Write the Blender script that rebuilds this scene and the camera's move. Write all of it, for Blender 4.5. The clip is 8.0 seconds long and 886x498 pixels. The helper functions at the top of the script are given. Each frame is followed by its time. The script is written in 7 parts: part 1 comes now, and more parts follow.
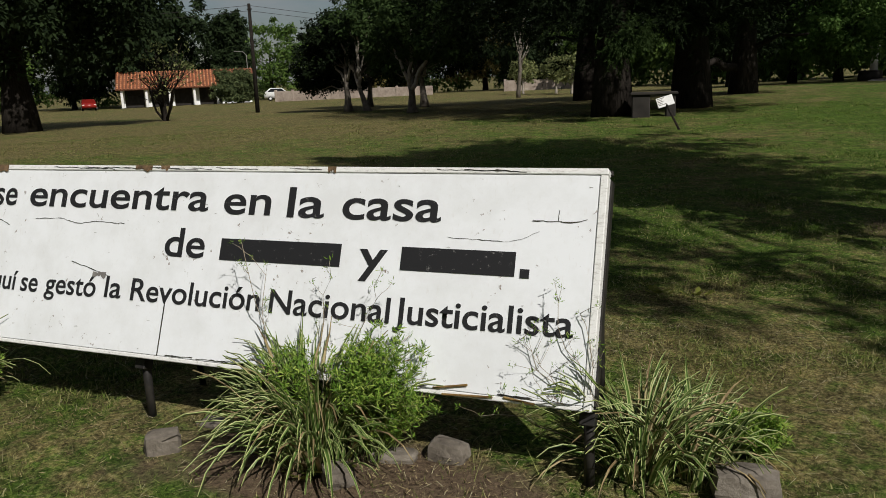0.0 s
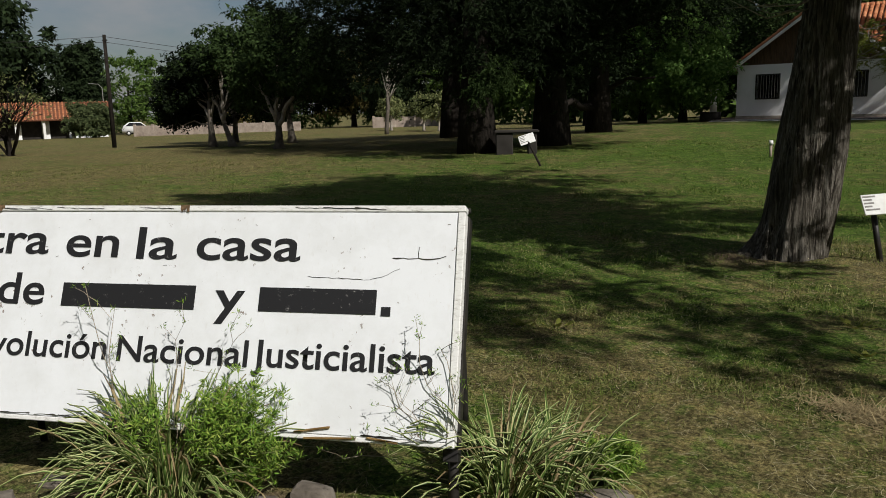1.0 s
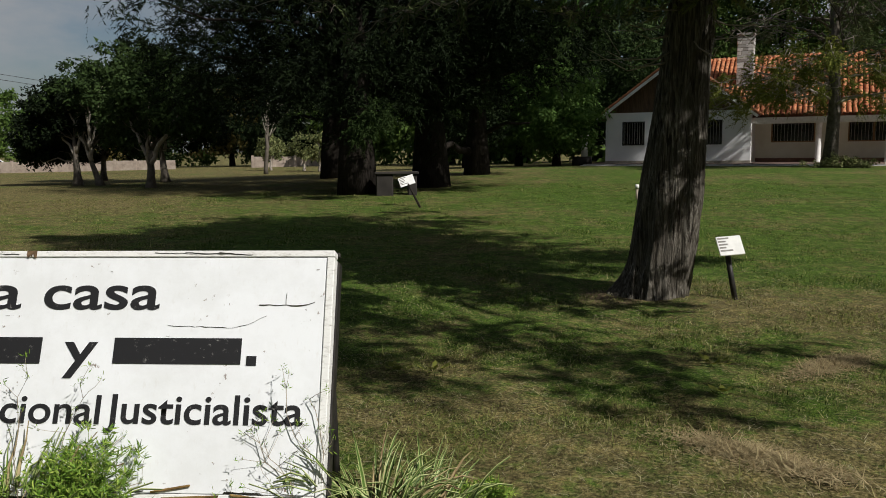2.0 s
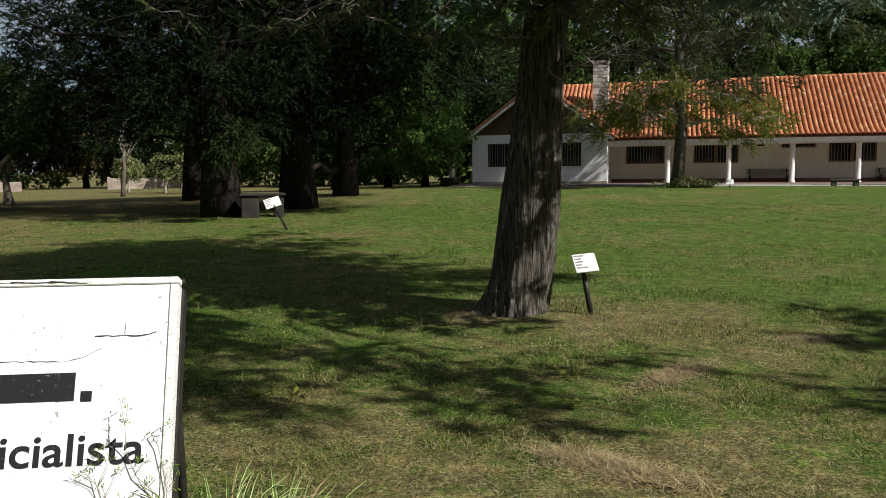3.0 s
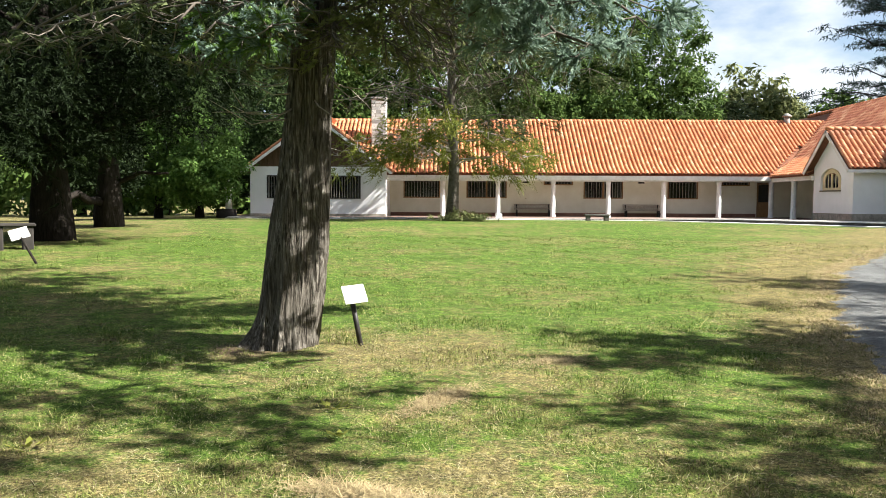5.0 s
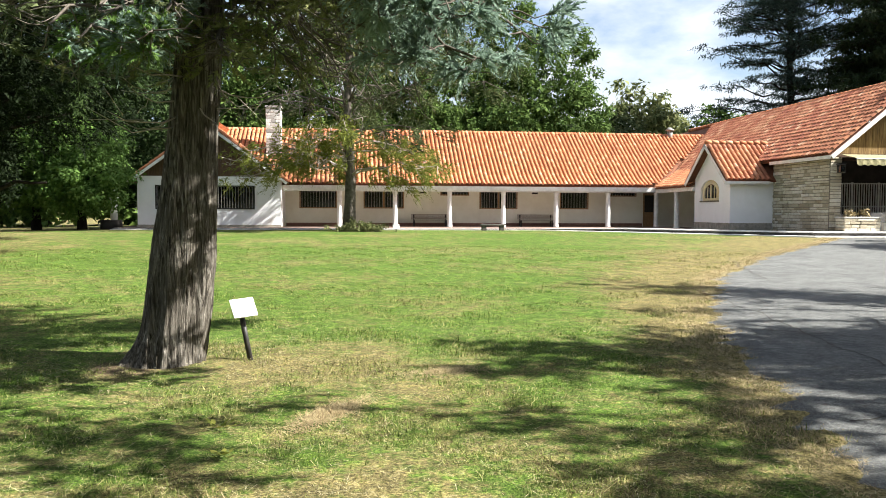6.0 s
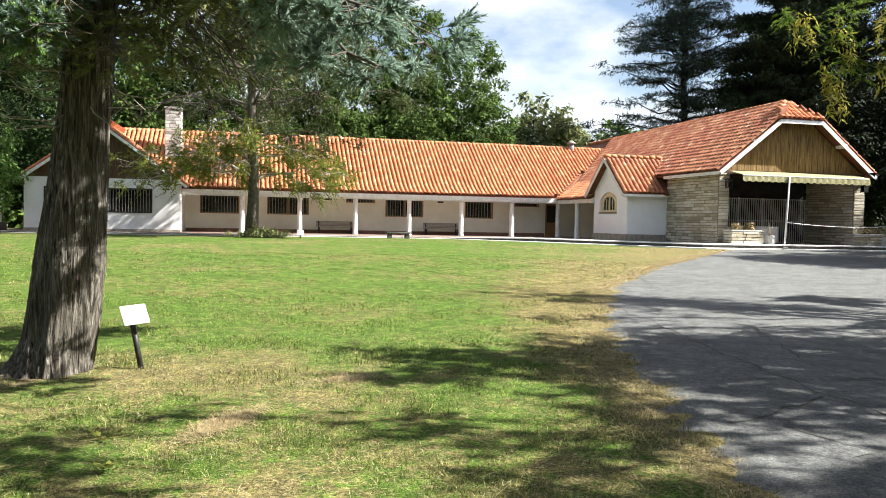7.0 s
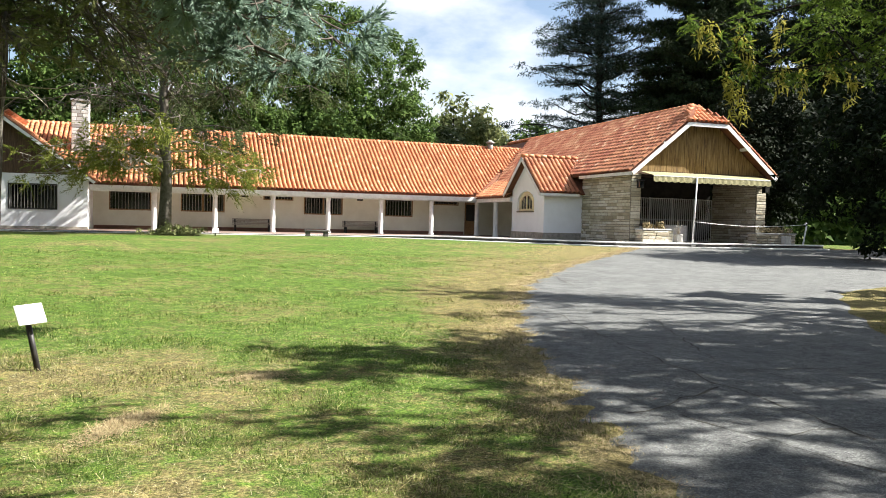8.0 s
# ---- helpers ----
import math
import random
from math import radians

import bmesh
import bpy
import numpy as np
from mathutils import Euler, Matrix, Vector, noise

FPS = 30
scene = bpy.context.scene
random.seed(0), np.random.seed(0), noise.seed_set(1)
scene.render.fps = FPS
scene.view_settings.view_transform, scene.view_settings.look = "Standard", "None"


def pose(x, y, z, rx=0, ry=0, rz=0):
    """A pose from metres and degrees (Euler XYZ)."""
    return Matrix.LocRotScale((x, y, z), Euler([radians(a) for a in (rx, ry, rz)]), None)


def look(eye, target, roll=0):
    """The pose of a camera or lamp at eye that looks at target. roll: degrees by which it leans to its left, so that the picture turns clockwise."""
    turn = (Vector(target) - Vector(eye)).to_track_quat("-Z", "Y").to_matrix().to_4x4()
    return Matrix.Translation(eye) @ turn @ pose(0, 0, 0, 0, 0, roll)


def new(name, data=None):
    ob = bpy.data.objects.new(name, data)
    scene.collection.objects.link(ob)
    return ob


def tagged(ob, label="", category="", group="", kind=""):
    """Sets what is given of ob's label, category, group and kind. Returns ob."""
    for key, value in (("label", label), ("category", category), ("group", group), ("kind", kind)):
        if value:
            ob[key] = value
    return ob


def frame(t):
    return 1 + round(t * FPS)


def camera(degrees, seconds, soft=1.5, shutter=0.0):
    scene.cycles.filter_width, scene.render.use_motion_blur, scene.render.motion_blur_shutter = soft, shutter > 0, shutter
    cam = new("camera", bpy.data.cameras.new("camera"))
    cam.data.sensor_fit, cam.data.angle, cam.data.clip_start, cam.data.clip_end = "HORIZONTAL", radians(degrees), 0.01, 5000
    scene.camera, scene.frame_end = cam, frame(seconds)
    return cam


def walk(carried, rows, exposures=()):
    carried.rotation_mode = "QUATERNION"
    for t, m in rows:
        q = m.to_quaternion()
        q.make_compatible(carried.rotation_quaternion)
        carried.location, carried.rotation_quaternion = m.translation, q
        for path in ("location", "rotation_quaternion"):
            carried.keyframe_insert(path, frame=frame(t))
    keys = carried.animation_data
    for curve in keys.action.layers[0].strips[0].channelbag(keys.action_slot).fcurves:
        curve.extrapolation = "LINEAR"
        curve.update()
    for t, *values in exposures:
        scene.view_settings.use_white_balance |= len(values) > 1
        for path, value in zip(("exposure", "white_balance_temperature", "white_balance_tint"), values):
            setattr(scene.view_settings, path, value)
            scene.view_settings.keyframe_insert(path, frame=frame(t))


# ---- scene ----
cam = camera(58.98, 8.0, 0.9)
PATH = [
    (0, (-0.233, 0.060, 1.487), (-1.596, 1.459, 1.059), -2.29),
    (0.5, (-0.223, 0.077, 1.488), (-1.452, 1.605, 1.096), -2.13),
    (1, (-0.208, 0.097, 1.492), (-1.327, 1.717, 1.142), -1.54),
    (1.5, (-0.196, 0.122, 1.499), (-1.193, 1.829, 1.197), -0.66),
    (1.7, (-0.192, 0.130, 1.502), (-1.144, 1.865, 1.217), -0.57),
    (2.8, (-0.133, 0.178, 1.505), (-0.744, 2.073, 1.311), -0.75),
    (3, (-0.116, 0.179, 1.506), (-0.680, 2.087, 1.302), -0.57),
    (3.5, (-0.078, 0.180, 1.503), (-0.496, 2.125, 1.289), -0.16),
    (4, (-0.042, 0.171, 1.502), (-0.348, 2.137, 1.293), -0.14),
    (4.5, (-0.013, 0.187, 1.498), (-0.176, 2.173, 1.335), 0.28),
    (6, (0.085, 0.205, 1.507), (0.321, 2.188, 1.411), 0.20),
    (6.5, (0.107, 0.190, 1.509), (0.466, 2.155, 1.419), 0.77),
    (7, (0.132, 0.170, 1.504), (0.603, 2.112, 1.431), 1.11),
    (7.5, (0.159, 0.148, 1.503), (0.765, 2.052, 1.434), 1.69),
    (8, (0.218, 0.113, 1.493), (0.882, 1.999, 1.420), 1.33),
]
EXPOSURES = [(0, -0.36), (1.5, -0.2), (3.0, 0.28), (3.5, 0.82), (4.0, 1.36), (4.5, 1.74), (6.0, 1.96), (8.0, 1.94)]
walk(cam, [(t, look(eye, target, roll)) for t, eye, target, roll in PATH], EXPOSURES)

# ---- world and sun ----
SUN = Vector((0.71, -0.21, 0.67)).normalized()
world = bpy.data.worlds.new("sky")
scene.world = world
world.use_nodes = True
wn, wl = world.node_tree.nodes, world.node_tree.links
sky = wn.new("ShaderNodeTexSky")
sky.sky_type = "NISHITA"
sky.sun_disc = False
sky.sun_elevation = math.asin(SUN.z)
sky.sun_rotation = math.atan2(SUN.x, SUN.y)
sky.dust_density = 1.5
co = wn.new("ShaderNodeTexCoord")
mp = wn.new("ShaderNodeMapping")
mp.inputs["Scale"].default_value = (1.0, 1.0, 2.2)
mp.inputs["Location"].default_value = (1.3, 0.7, 0.4)
cl = wn.new("ShaderNodeTexNoise")
cl.inputs["Scale"].default_value = 2.6
cl.inputs["Detail"].default_value = 9.0
cl.inputs["Roughness"].default_value = 0.55
cr = wn.new("ShaderNodeValToRGB")
cr.color_ramp.elements[0].position, cr.color_ramp.elements[1].position = 0.46, 0.62
cr.color_ramp.elements[0].color = (0.04, 0.04, 0.04, 1)
cloud = wn.new("ShaderNodeMix")
cloud.data_type = "RGBA"
cloud.inputs["B"].default_value = (6.8, 7.0, 7.3, 1)
wl.new(co.outputs["Generated"], mp.inputs["Vector"])
wl.new(mp.outputs["Vector"], cl.inputs["Vector"])
wl.new(cl.outputs["Fac"], cr.inputs["Fac"])
wl.new(cr.outputs["Color"], cloud.inputs["Factor"])
wl.new(sky.outputs["Color"], cloud.inputs["A"])
wl.new(cloud.outputs["Result"], wn["Background"].inputs["Color"])
wn["Background"].inputs["Strength"].default_value = 0.05
sun = new("sun", bpy.data.lights.new("sun", "SUN"))
sun.data.energy, sun.data.angle, sun.data.color = 5.0, radians(0.6), (1.0, 0.965, 0.905)
sun.matrix_world = look(SUN * 50, (0, 0, 0))


# ---- materials ----
class Shader:
    """A node material with one principled surface."""

    def __init__(self, name, rough=0.8, metal=0.0):
        self.mat = bpy.data.materials.new(name)
        self.mat.use_nodes = True
        self.tree = self.mat.node_tree
        self.bsdf = self.tree.nodes["Principled BSDF"]
        self.bsdf.inputs["Roughness"].default_value = rough
        self.bsdf.inputs["Metallic"].default_value = metal
        self.bsdf.inputs["Specular IOR Level"].default_value = 0.3

    def node(self, kind, **ins):
        n = self.tree.nodes.new(kind)
        for key, value in ins.items():
            self.put(value, n.inputs[key])
        return n

    def put(self, value, socket):
        if isinstance(value, bpy.types.NodeSocket):
            self.tree.links.new(value, socket)
        else:
            socket.default_value = value

    def place(self, scale=(1, 1, 1), local=False):
        src = self.node("ShaderNodeTexCoord").outputs["Object"] if local else self.node("ShaderNodeNewGeometry").outputs["Position"]
        return self.node("ShaderNodeMapping", Vector=src, Scale=scale).outputs["Vector"]

    def noise(self, scale, detail=4.0, rough=0.6, vec=None):
        n = self.node("ShaderNodeTexNoise", Scale=scale, Detail=detail, Roughness=rough, Vector=vec or self.place())
        return n.outputs["Fac"]

    def ramp(self, fac, stops):
        n = self.node("ShaderNodeValToRGB", Fac=fac)
        e = n.color_ramp.elements
        while len(e) < len(stops):
            e.new(0.5)
        for el, (p, c) in zip(e, stops):
            el.position, el.color = p, (*c, 1) if len(c) == 3 else c
        return n.outputs["Color"]

    def mix(self, fac, a, b, kind="MIX"):
        n = self.tree.nodes.new("ShaderNodeMix")
        n.data_type, n.blend_type = "RGBA", kind
        for v, k in ((fac, "Factor"), (a, "A"), (b, "B")):
            if isinstance(v, tuple) and len(v) == 3:
                v = (*v, 1)
            self.put(v, n.inputs[k])
        return n.outputs["Result"]

    def math(self, op, a, b=0.0):
        n = self.tree.nodes.new("ShaderNodeMath")
        n.operation = op
        self.put(a, n.inputs[0])
        self.put(b, n.inputs[1])
        return n.outputs[0]

    def island(self):
        return self.node("ShaderNodeNewGeometry").outputs["Random Per Island"]

    def each(self):
        return self.node("ShaderNodeObjectInfo").outputs["Random"]

    def attr(self, name):
        n = self.node("ShaderNodeAttribute")
        n.attribute_name = name
        return n.outputs["Fac"]

    def done(self, color, bump=None, strength=0.4, distance=0.01):
        self.put(color if not isinstance(color, tuple) or len(color) == 4 else (*color, 1), self.bsdf.inputs["Base Color"])
        if bump is not None:
            b = self.node("ShaderNodeBump", Height=bump, Strength=strength, Distance=distance)
            self.put(b.outputs["Normal"], self.bsdf.inputs["Normal"])
        return self.mat


def lawn_colour(s):
    """Patchy mown grass: green, straw and brown, worn where the wear attribute says so."""
    wide, mid, fine = s.noise(0.22, 5, 0.6), s.noise(1.7, 5, 0.65), s.noise(42, 6, 0.9)
    mixed = s.math("ADD", s.math("MULTIPLY", wide, 0.55), s.math("MULTIPLY", mid, 0.45))
    green = s.ramp(fine, [(0.38, (0.008, 0.019, 0.003)), (0.5, (0.052, 0.097, 0.014)), (0.62, (0.16, 0.23, 0.046))])
    straw = s.ramp(fine, [(0.38, (0.023, 0.019, 0.008)), (0.5, (0.125, 0.106, 0.042)), (0.62, (0.335, 0.285, 0.135))])
    soil = s.ramp(fine, [(0.36, (0.045, 0.03, 0.02)), (0.64, (0.20, 0.145, 0.095))])
    fleck = s.math("MULTIPLY", s.math("SUBTRACT", s.noise(11, 5, 0.75), 0.5), 0.55)
    dry = s.math("ADD", s.math("ADD", mixed, fleck), s.math("MULTIPLY", s.attr("dry"), 0.27))
    c = s.mix(s.ramp(dry, [(0.49, (0, 0, 0)), (0.62, (1, 1, 1))]), green, straw)
    w = s.math("ADD", s.attr("wear"), s.math("MULTIPLY", s.math("SUBTRACT", mid, 0.5), 0.9))
    c = s.mix(1.0, c, s.ramp(s.noise(4.5, 7, 0.8), [(0.36, (0.55, 0.55, 0.55)), (0.5, (0.95, 0.95, 0.95)), (0.62, (1.5, 1.45, 1.35))]), "MULTIPLY")
    return s.mix(s.ramp(w, [(0.42, (0, 0, 0)), (0.62, (1, 1, 1))]), c, soil), fine


def build_materials():
    m = {}
    s = Shader("lawn", 0.95)
    s.bsdf.inputs["Specular IOR Level"].default_value = 0.1
    c, f = lawn_colour(s)
    m["lawn"] = s.done(c, s.noise(45, 6, 0.8), 0.55, 0.03)
    s = Shader("grass_blade", 0.7)
    s.bsdf.inputs["Specular IOR Level"].default_value = 0.1
    c, f = lawn_colour(s)
    m["blade"] = s.done(s.mix(s.math("MULTIPLY", s.island(), 0.9), c, s.ramp(s.island(), [(0.0, (0.012, 0.03, 0.004)), (0.4, (0.07, 0.13, 0.018)), (0.75, (0.19, 0.27, 0.05)), (1.0, (0.46, 0.41, 0.2))])))
    t = s.node("ShaderNodeBsdfTranslucent", Color=s.bsdf.inputs["Base Color"].links[0].from_socket)
    x = s.node("ShaderNodeMixShader", Fac=0.3)
    s.tree.links.new(s.bsdf.outputs[0], x.inputs[1])
    s.tree.links.new(t.outputs[0], x.inputs[2])
    s.tree.links.new(x.outputs[0], s.tree.nodes["Material Output"].inputs["Surface"])
    s = Shader("asphalt", 0.9)
    c = s.ramp(s.noise(70, 5, 0.85), [(0.36, (0.023, 0.024, 0.023)), (0.5, (0.074, 0.077, 0.075)), (0.64, (0.205, 0.21, 0.203))])
    c = s.mix(s.ramp(s.noise(0.6, 6, 0.65), [(0.35, (0, 0, 0)), (0.7, (0.45, 0.45, 0.45))]), c, (0.14, 0.143, 0.138))
    c = s.mix(1.0, c, s.ramp(s.noise(14, 6, 0.8), [(0.36, (0.6, 0.6, 0.6)), (0.5, (1.0, 1.0, 1.0)), (0.64, (1.4, 1.38, 1.34))]), "MULTIPLY")
    c = s.mix(1.0, c, s.ramp(s.noise(2.6, 7, 0.75), [(0.38, (0.75, 0.75, 0.75)), (0.5, (1.0, 1.0, 1.0)), (0.62, (1.22, 1.22, 1.2))]), "MULTIPLY")
    m["asphalt"] = s.done(c, s.noise(70, 5, 0.8), 0.8, 0.012)
    s = Shader("crack", 1.0)
    m["crack"] = s.done(s.ramp(s.noise(9), [(0.4, (0.02, 0.019, 0.018)), (0.65, (0.06, 0.055, 0.04))]))
    s = Shader("white_stucco", 0.9)
    c = s.ramp(s.noise(1.2, 6, 0.65), [(0.3, (0.80, 0.81, 0.81)), (0.7, (0.87, 0.88, 0.89))])
    m["stucco"] = s.done(c, s.noise(30, 4, 0.6), 0.25, 0.01)
    s = Shader("cream_stucco", 0.9)
    c = s.ramp(s.noise(0.9, 6, 0.65), [(0.3, (0.68, 0.655, 0.55)), (0.7, (0.80, 0.785, 0.69))])
    m["cream"] = s.done(c, s.noise(30, 4, 0.6), 0.25, 0.01)
    s = Shader("red_plinth", 0.85)
    m["plinth"] = s.done(s.ramp(s.noise(4), [(0.3, (0.16, 0.075, 0.055)), (0.7, (0.26, 0.14, 0.10))]))
    s = Shader("stone_plinth", 0.9)
    m["stone_plinth"] = s.done(s.ramp(s.noise(5, 5, 0.7), [(0.3, (0.20, 0.18, 0.15)), (0.7, (0.42, 0.39, 0.33))]), s.noise(9), 0.6, 0.03)
    s = Shader("terracotta", 0.85)
    c = s.ramp(s.island(), [(0.0, (0.40, 0.14, 0.065)), (0.5, (0.50, 0.19, 0.088)), (0.9, (0.58, 0.25, 0.122)), (1.0, (0.62, 0.38, 0.22))])
    c = s.mix(s.ramp(s.noise(2.2, 6, 0.7), [(0.5, (0, 0, 0)), (0.75, (0.6, 0.6, 0.6))]), c, (0.20, 0.11, 0.06))
    m["tile"] = s.done(c, s.noise(25), 0.3, 0.01)
    s = Shader("terracotta_old", 0.9)
    c = s.ramp(s.island(), [(0.0, (0.16, 0.055, 0.03)), (0.5, (0.30, 0.10, 0.05)), (1.0, (0.42, 0.19, 0.10))])
    m["tile_old"] = s.done(s.mix(s.ramp(s.noise(3, 6, 0.7), [(0.45, (0, 0, 0)), (0.7, (0.7, 0.7, 0.7))]), c, (0.11, 0.075, 0.05)), s.noise(25), 0.3, 0.01)
    s = Shader("terracotta_piece", 0.85)
    c = s.ramp(s.each(), [(0.0, (0.27, 0.095, 0.05)), (0.5, (0.37, 0.145, 0.075)), (0.9, (0.46, 0.20, 0.10)), (1.0, (0.56, 0.34, 0.22))])
    m["tile_piece"] = s.done(s.mix(s.ramp(s.noise(2.2, 6, 0.7), [(0.5, (0, 0, 0)), (0.75, (0.6, 0.6, 0.6))]), c, (0.20, 0.11, 0.06)), s.noise(25), 0.3, 0.01)
    s = Shader("terracotta_red", 0.85)
    c = s.ramp(s.island(), [(0.0, (0.26, 0.085, 0.05)), (0.5, (0.34, 0.12, 0.065)), (0.9, (0.42, 0.17, 0.09)), (1.0, (0.52, 0.32, 0.20))])
    pale = s.ramp(s.noise(1.0, 5, 0.6, s.place((0.5, 0.9, 0.5))), [(0.50, (0, 0, 0)), (0.68, (0.75, 0.75, 0.75))])
    m["tile_red"] = s.done(s.mix(pale, c, s.ramp(s.island(), [(0.0, (0.42, 0.20, 0.10)), (1.0, (0.58, 0.36, 0.21))])), s.noise(25), 0.3, 0.01)
    s = Shader("roof_board", 0.8)
    m["roof_board"] = s.done(s.ramp(s.noise(3), [(0.3, (0.12, 0.045, 0.025)), (0.7, (0.20, 0.08, 0.04))]))
    s = Shader("ashlar", 0.92)
    c = s.ramp(s.each(), [(0.0, (0.33, 0.285, 0.20)), (0.4, (0.48, 0.43, 0.32)), (0.75, (0.59, 0.54, 0.43)), (1.0, (0.66, 0.63, 0.55))])
    c = s.mix(s.ramp(s.noise(7, 6, 0.7), [(0.45, (0, 0, 0)), (0.8, (0.6, 0.6, 0.6))]), c, (0.16, 0.13, 0.09))
    m["ashlar"] = s.done(c, s.noise(14, 6, 0.7), 0.8, 0.03)
    s = Shader("grey_stone", 0.92)
    c = s.ramp(s.each(), [(0.0, (0.26, 0.25, 0.23)), (0.6, (0.48, 0.47, 0.44)), (1.0, (0.66, 0.65, 0.62))])
    m["grey_stone"] = s.done(s.mix(s.ramp(s.noise(8, 6, 0.7), [(0.45, (0, 0, 0)), (0.8, (0.5, 0.5, 0.5))]), c, (0.15, 0.14, 0.12)), s.noise(16, 6, 0.7), 0.7, 0.02)
    s = Shader("mortar", 0.95)
    m["mortar"] = s.done(s.ramp(s.noise(12), [(0.3, (0.13, 0.11, 0.085)), (0.7, (0.26, 0.23, 0.18))]), s.noise(40), 0.4, 0.01)
    s = Shader("concrete", 0.9)
    c = s.ramp(s.noise(2.5, 7, 0.7), [(0.3, (0.36, 0.35, 0.32)), (0.7, (0.62, 0.60, 0.56))])
    m["concrete"] = s.done(c, s.noise(40, 4, 0.7), 0.4, 0.01)
    s = Shader("kerb_paint", 0.9)
    m["kerb_paint"] = s.done(s.ramp(s.noise(2.5, 7, 0.7), [(0.3, (0.50, 0.49, 0.46)), (0.7, (0.76, 0.75, 0.72))]), s.noise(40, 4, 0.7), 0.3, 0.01)
    # dark concrete: slab bench, and the painted shade of the kerb riser
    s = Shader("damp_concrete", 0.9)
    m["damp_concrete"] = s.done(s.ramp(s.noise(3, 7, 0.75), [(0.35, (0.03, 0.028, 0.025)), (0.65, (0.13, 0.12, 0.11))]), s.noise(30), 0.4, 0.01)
    s = Shader("red_paving", 0.8)
    m["paving"] = s.done(s.ramp(s.noise(3, 6), [(0.3, (0.15, 0.10, 0.085)), (0.7, (0.25, 0.18, 0.15))]), s.noise(30), 0.3, 0.01)
    s = Shader("dark_wood", 0.75)
    w = s.noise(5, 6, 0.6, s.place((6, 6, 0.5)))
    m["dark_wood"] = s.done(s.ramp(w, [(0.3, (0.055, 0.032, 0.018)), (0.7, (0.14, 0.085, 0.05))]), w, 0.4, 0.01)
    s = Shader("gable_wood", 0.75)
    w = s.noise(3, 7, 0.65, s.place((5, 5, 0.45)))
    c = s.ramp(w, [(0.30, (0.05, 0.028, 0.012)), (0.48, (0.20, 0.12, 0.04)), (0.72, (0.36, 0.25, 0.10))])
    m["gable_wood"] = s.done(c, w, 0.4, 0.01)
    s = Shader("frame_wood", 0.7)
    m["frame_wood"] = s.done(s.ramp(s.noise(14), [(0.3, (0.20, 0.115, 0.05)), (0.7, (0.33, 0.20, 0.10))]))
    s = Shader("white_paint", 0.6)
    m["white"] = s.done(s.ramp(s.noise(3, 6, 0.7), [(0.3, (0.62, 0.61, 0.58)), (0.65, (0.82, 0.81, 0.79))]))
    s = Shader("white_metal", 0.45)
    m["white_metal"] = s.done(s.ramp(s.noise(9), [(0.3, (0.55, 0.55, 0.54)), (0.7, (0.8, 0.8, 0.79))]))
    s = Shader("black_iron", 0.5)
    m["iron"] = s.done(s.ramp(s.noise(20), [(0.3, (0.012, 0.012, 0.013)), (0.7, (0.04, 0.036, 0.032))]))
    s = Shader("bar_paint", 0.6)
    m["bar_paint"] = s.done(s.ramp(s.noise(15), [(0.3, (0.17, 0.16, 0.15)), (0.7, (0.30, 0.29, 0.27))]))
    s = Shader("dark_glass", 0.08)
    s.bsdf.inputs["Specular IOR Level"].default_value = 0.6
    m["glass"] = s.done((0.012, 0.013, 0.014))
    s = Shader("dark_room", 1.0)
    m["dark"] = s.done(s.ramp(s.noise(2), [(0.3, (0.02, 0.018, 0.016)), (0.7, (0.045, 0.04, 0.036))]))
    s = Shader("weathered_wood", 0.85)
    w = s.noise(6, 7, 0.65, s.place((3, 3, 3)))
    m["bench_wood"] = s.done(s.ramp(w, [(0.3, (0.26, 0.23, 0.19)), (0.7, (0.48, 0.44, 0.38))]), w, 0.3, 0.01)
    # the painted board: white paint, flaking to grey primer and rust in small spots
    s = Shader("board_paint", 0.55)
    flake = s.ramp(s.math("ADD", s.noise(26, 6, 0.7), s.math("MULTIPLY", s.noise(3.1, 3, 0.6), 0.35)), [(0.845, (0, 0, 0)), (0.87, (1, 1, 1))])
    grime = s.ramp(s.noise(4.5, 8, 0.7), [(0.35, (0.77, 0.785, 0.80)), (0.6, (0.85, 0.87, 0.90))])
    c = s.mix(flake, grime, s.ramp(s.noise(60), [(0.35, (0.20, 0.15, 0.12)), (0.65, (0.45, 0.43, 0.41))]))
    streak = s.ramp(s.noise(9, 5, 0.6, s.place((7, 7, 0.6))), [(0.6, (0, 0, 0)), (0.85, (0.3, 0.3, 0.3))])
    m["board"] = s.done(s.mix(streak, c, (0.55, 0.50, 0.44)), s.noise(35, 5, 0.7), 0.15, 0.004)
    s = Shader("board_edge", 0.8)
    worn = s.noise(7, 7, 0.75, s.place((4, 4, 14)))
    m["board_edge"] = s.done(s.ramp(worn, [(0.29, (0.16, 0.13, 0.10)), (0.36, (0.62, 0.61, 0.58)), (0.5, (0.82, 0.82, 0.80))]), worn, 0.5, 0.005)
    s = Shader("letter_paint", 0.6)
    m["letter"] = s.done(s.ramp(s.noise(45, 5, 0.75), [(0.62, (0.018, 0.018, 0.02)), (0.74, (0.30, 0.29, 0.28))]))
    s = Shader("rust", 0.95)
    m["rust"] = s.done(s.ramp(s.noise(40, 6, 0.7), [(0.3, (0.06, 0.04, 0.025)), (0.6, (0.19, 0.12, 0.065)), (0.8, (0.34, 0.25, 0.15))]), s.noise(50), 0.5, 0.01)
    s = Shader("bark_cypress", 0.95)
    s.bsdf.inputs["Specular IOR Level"].default_value = 0.1
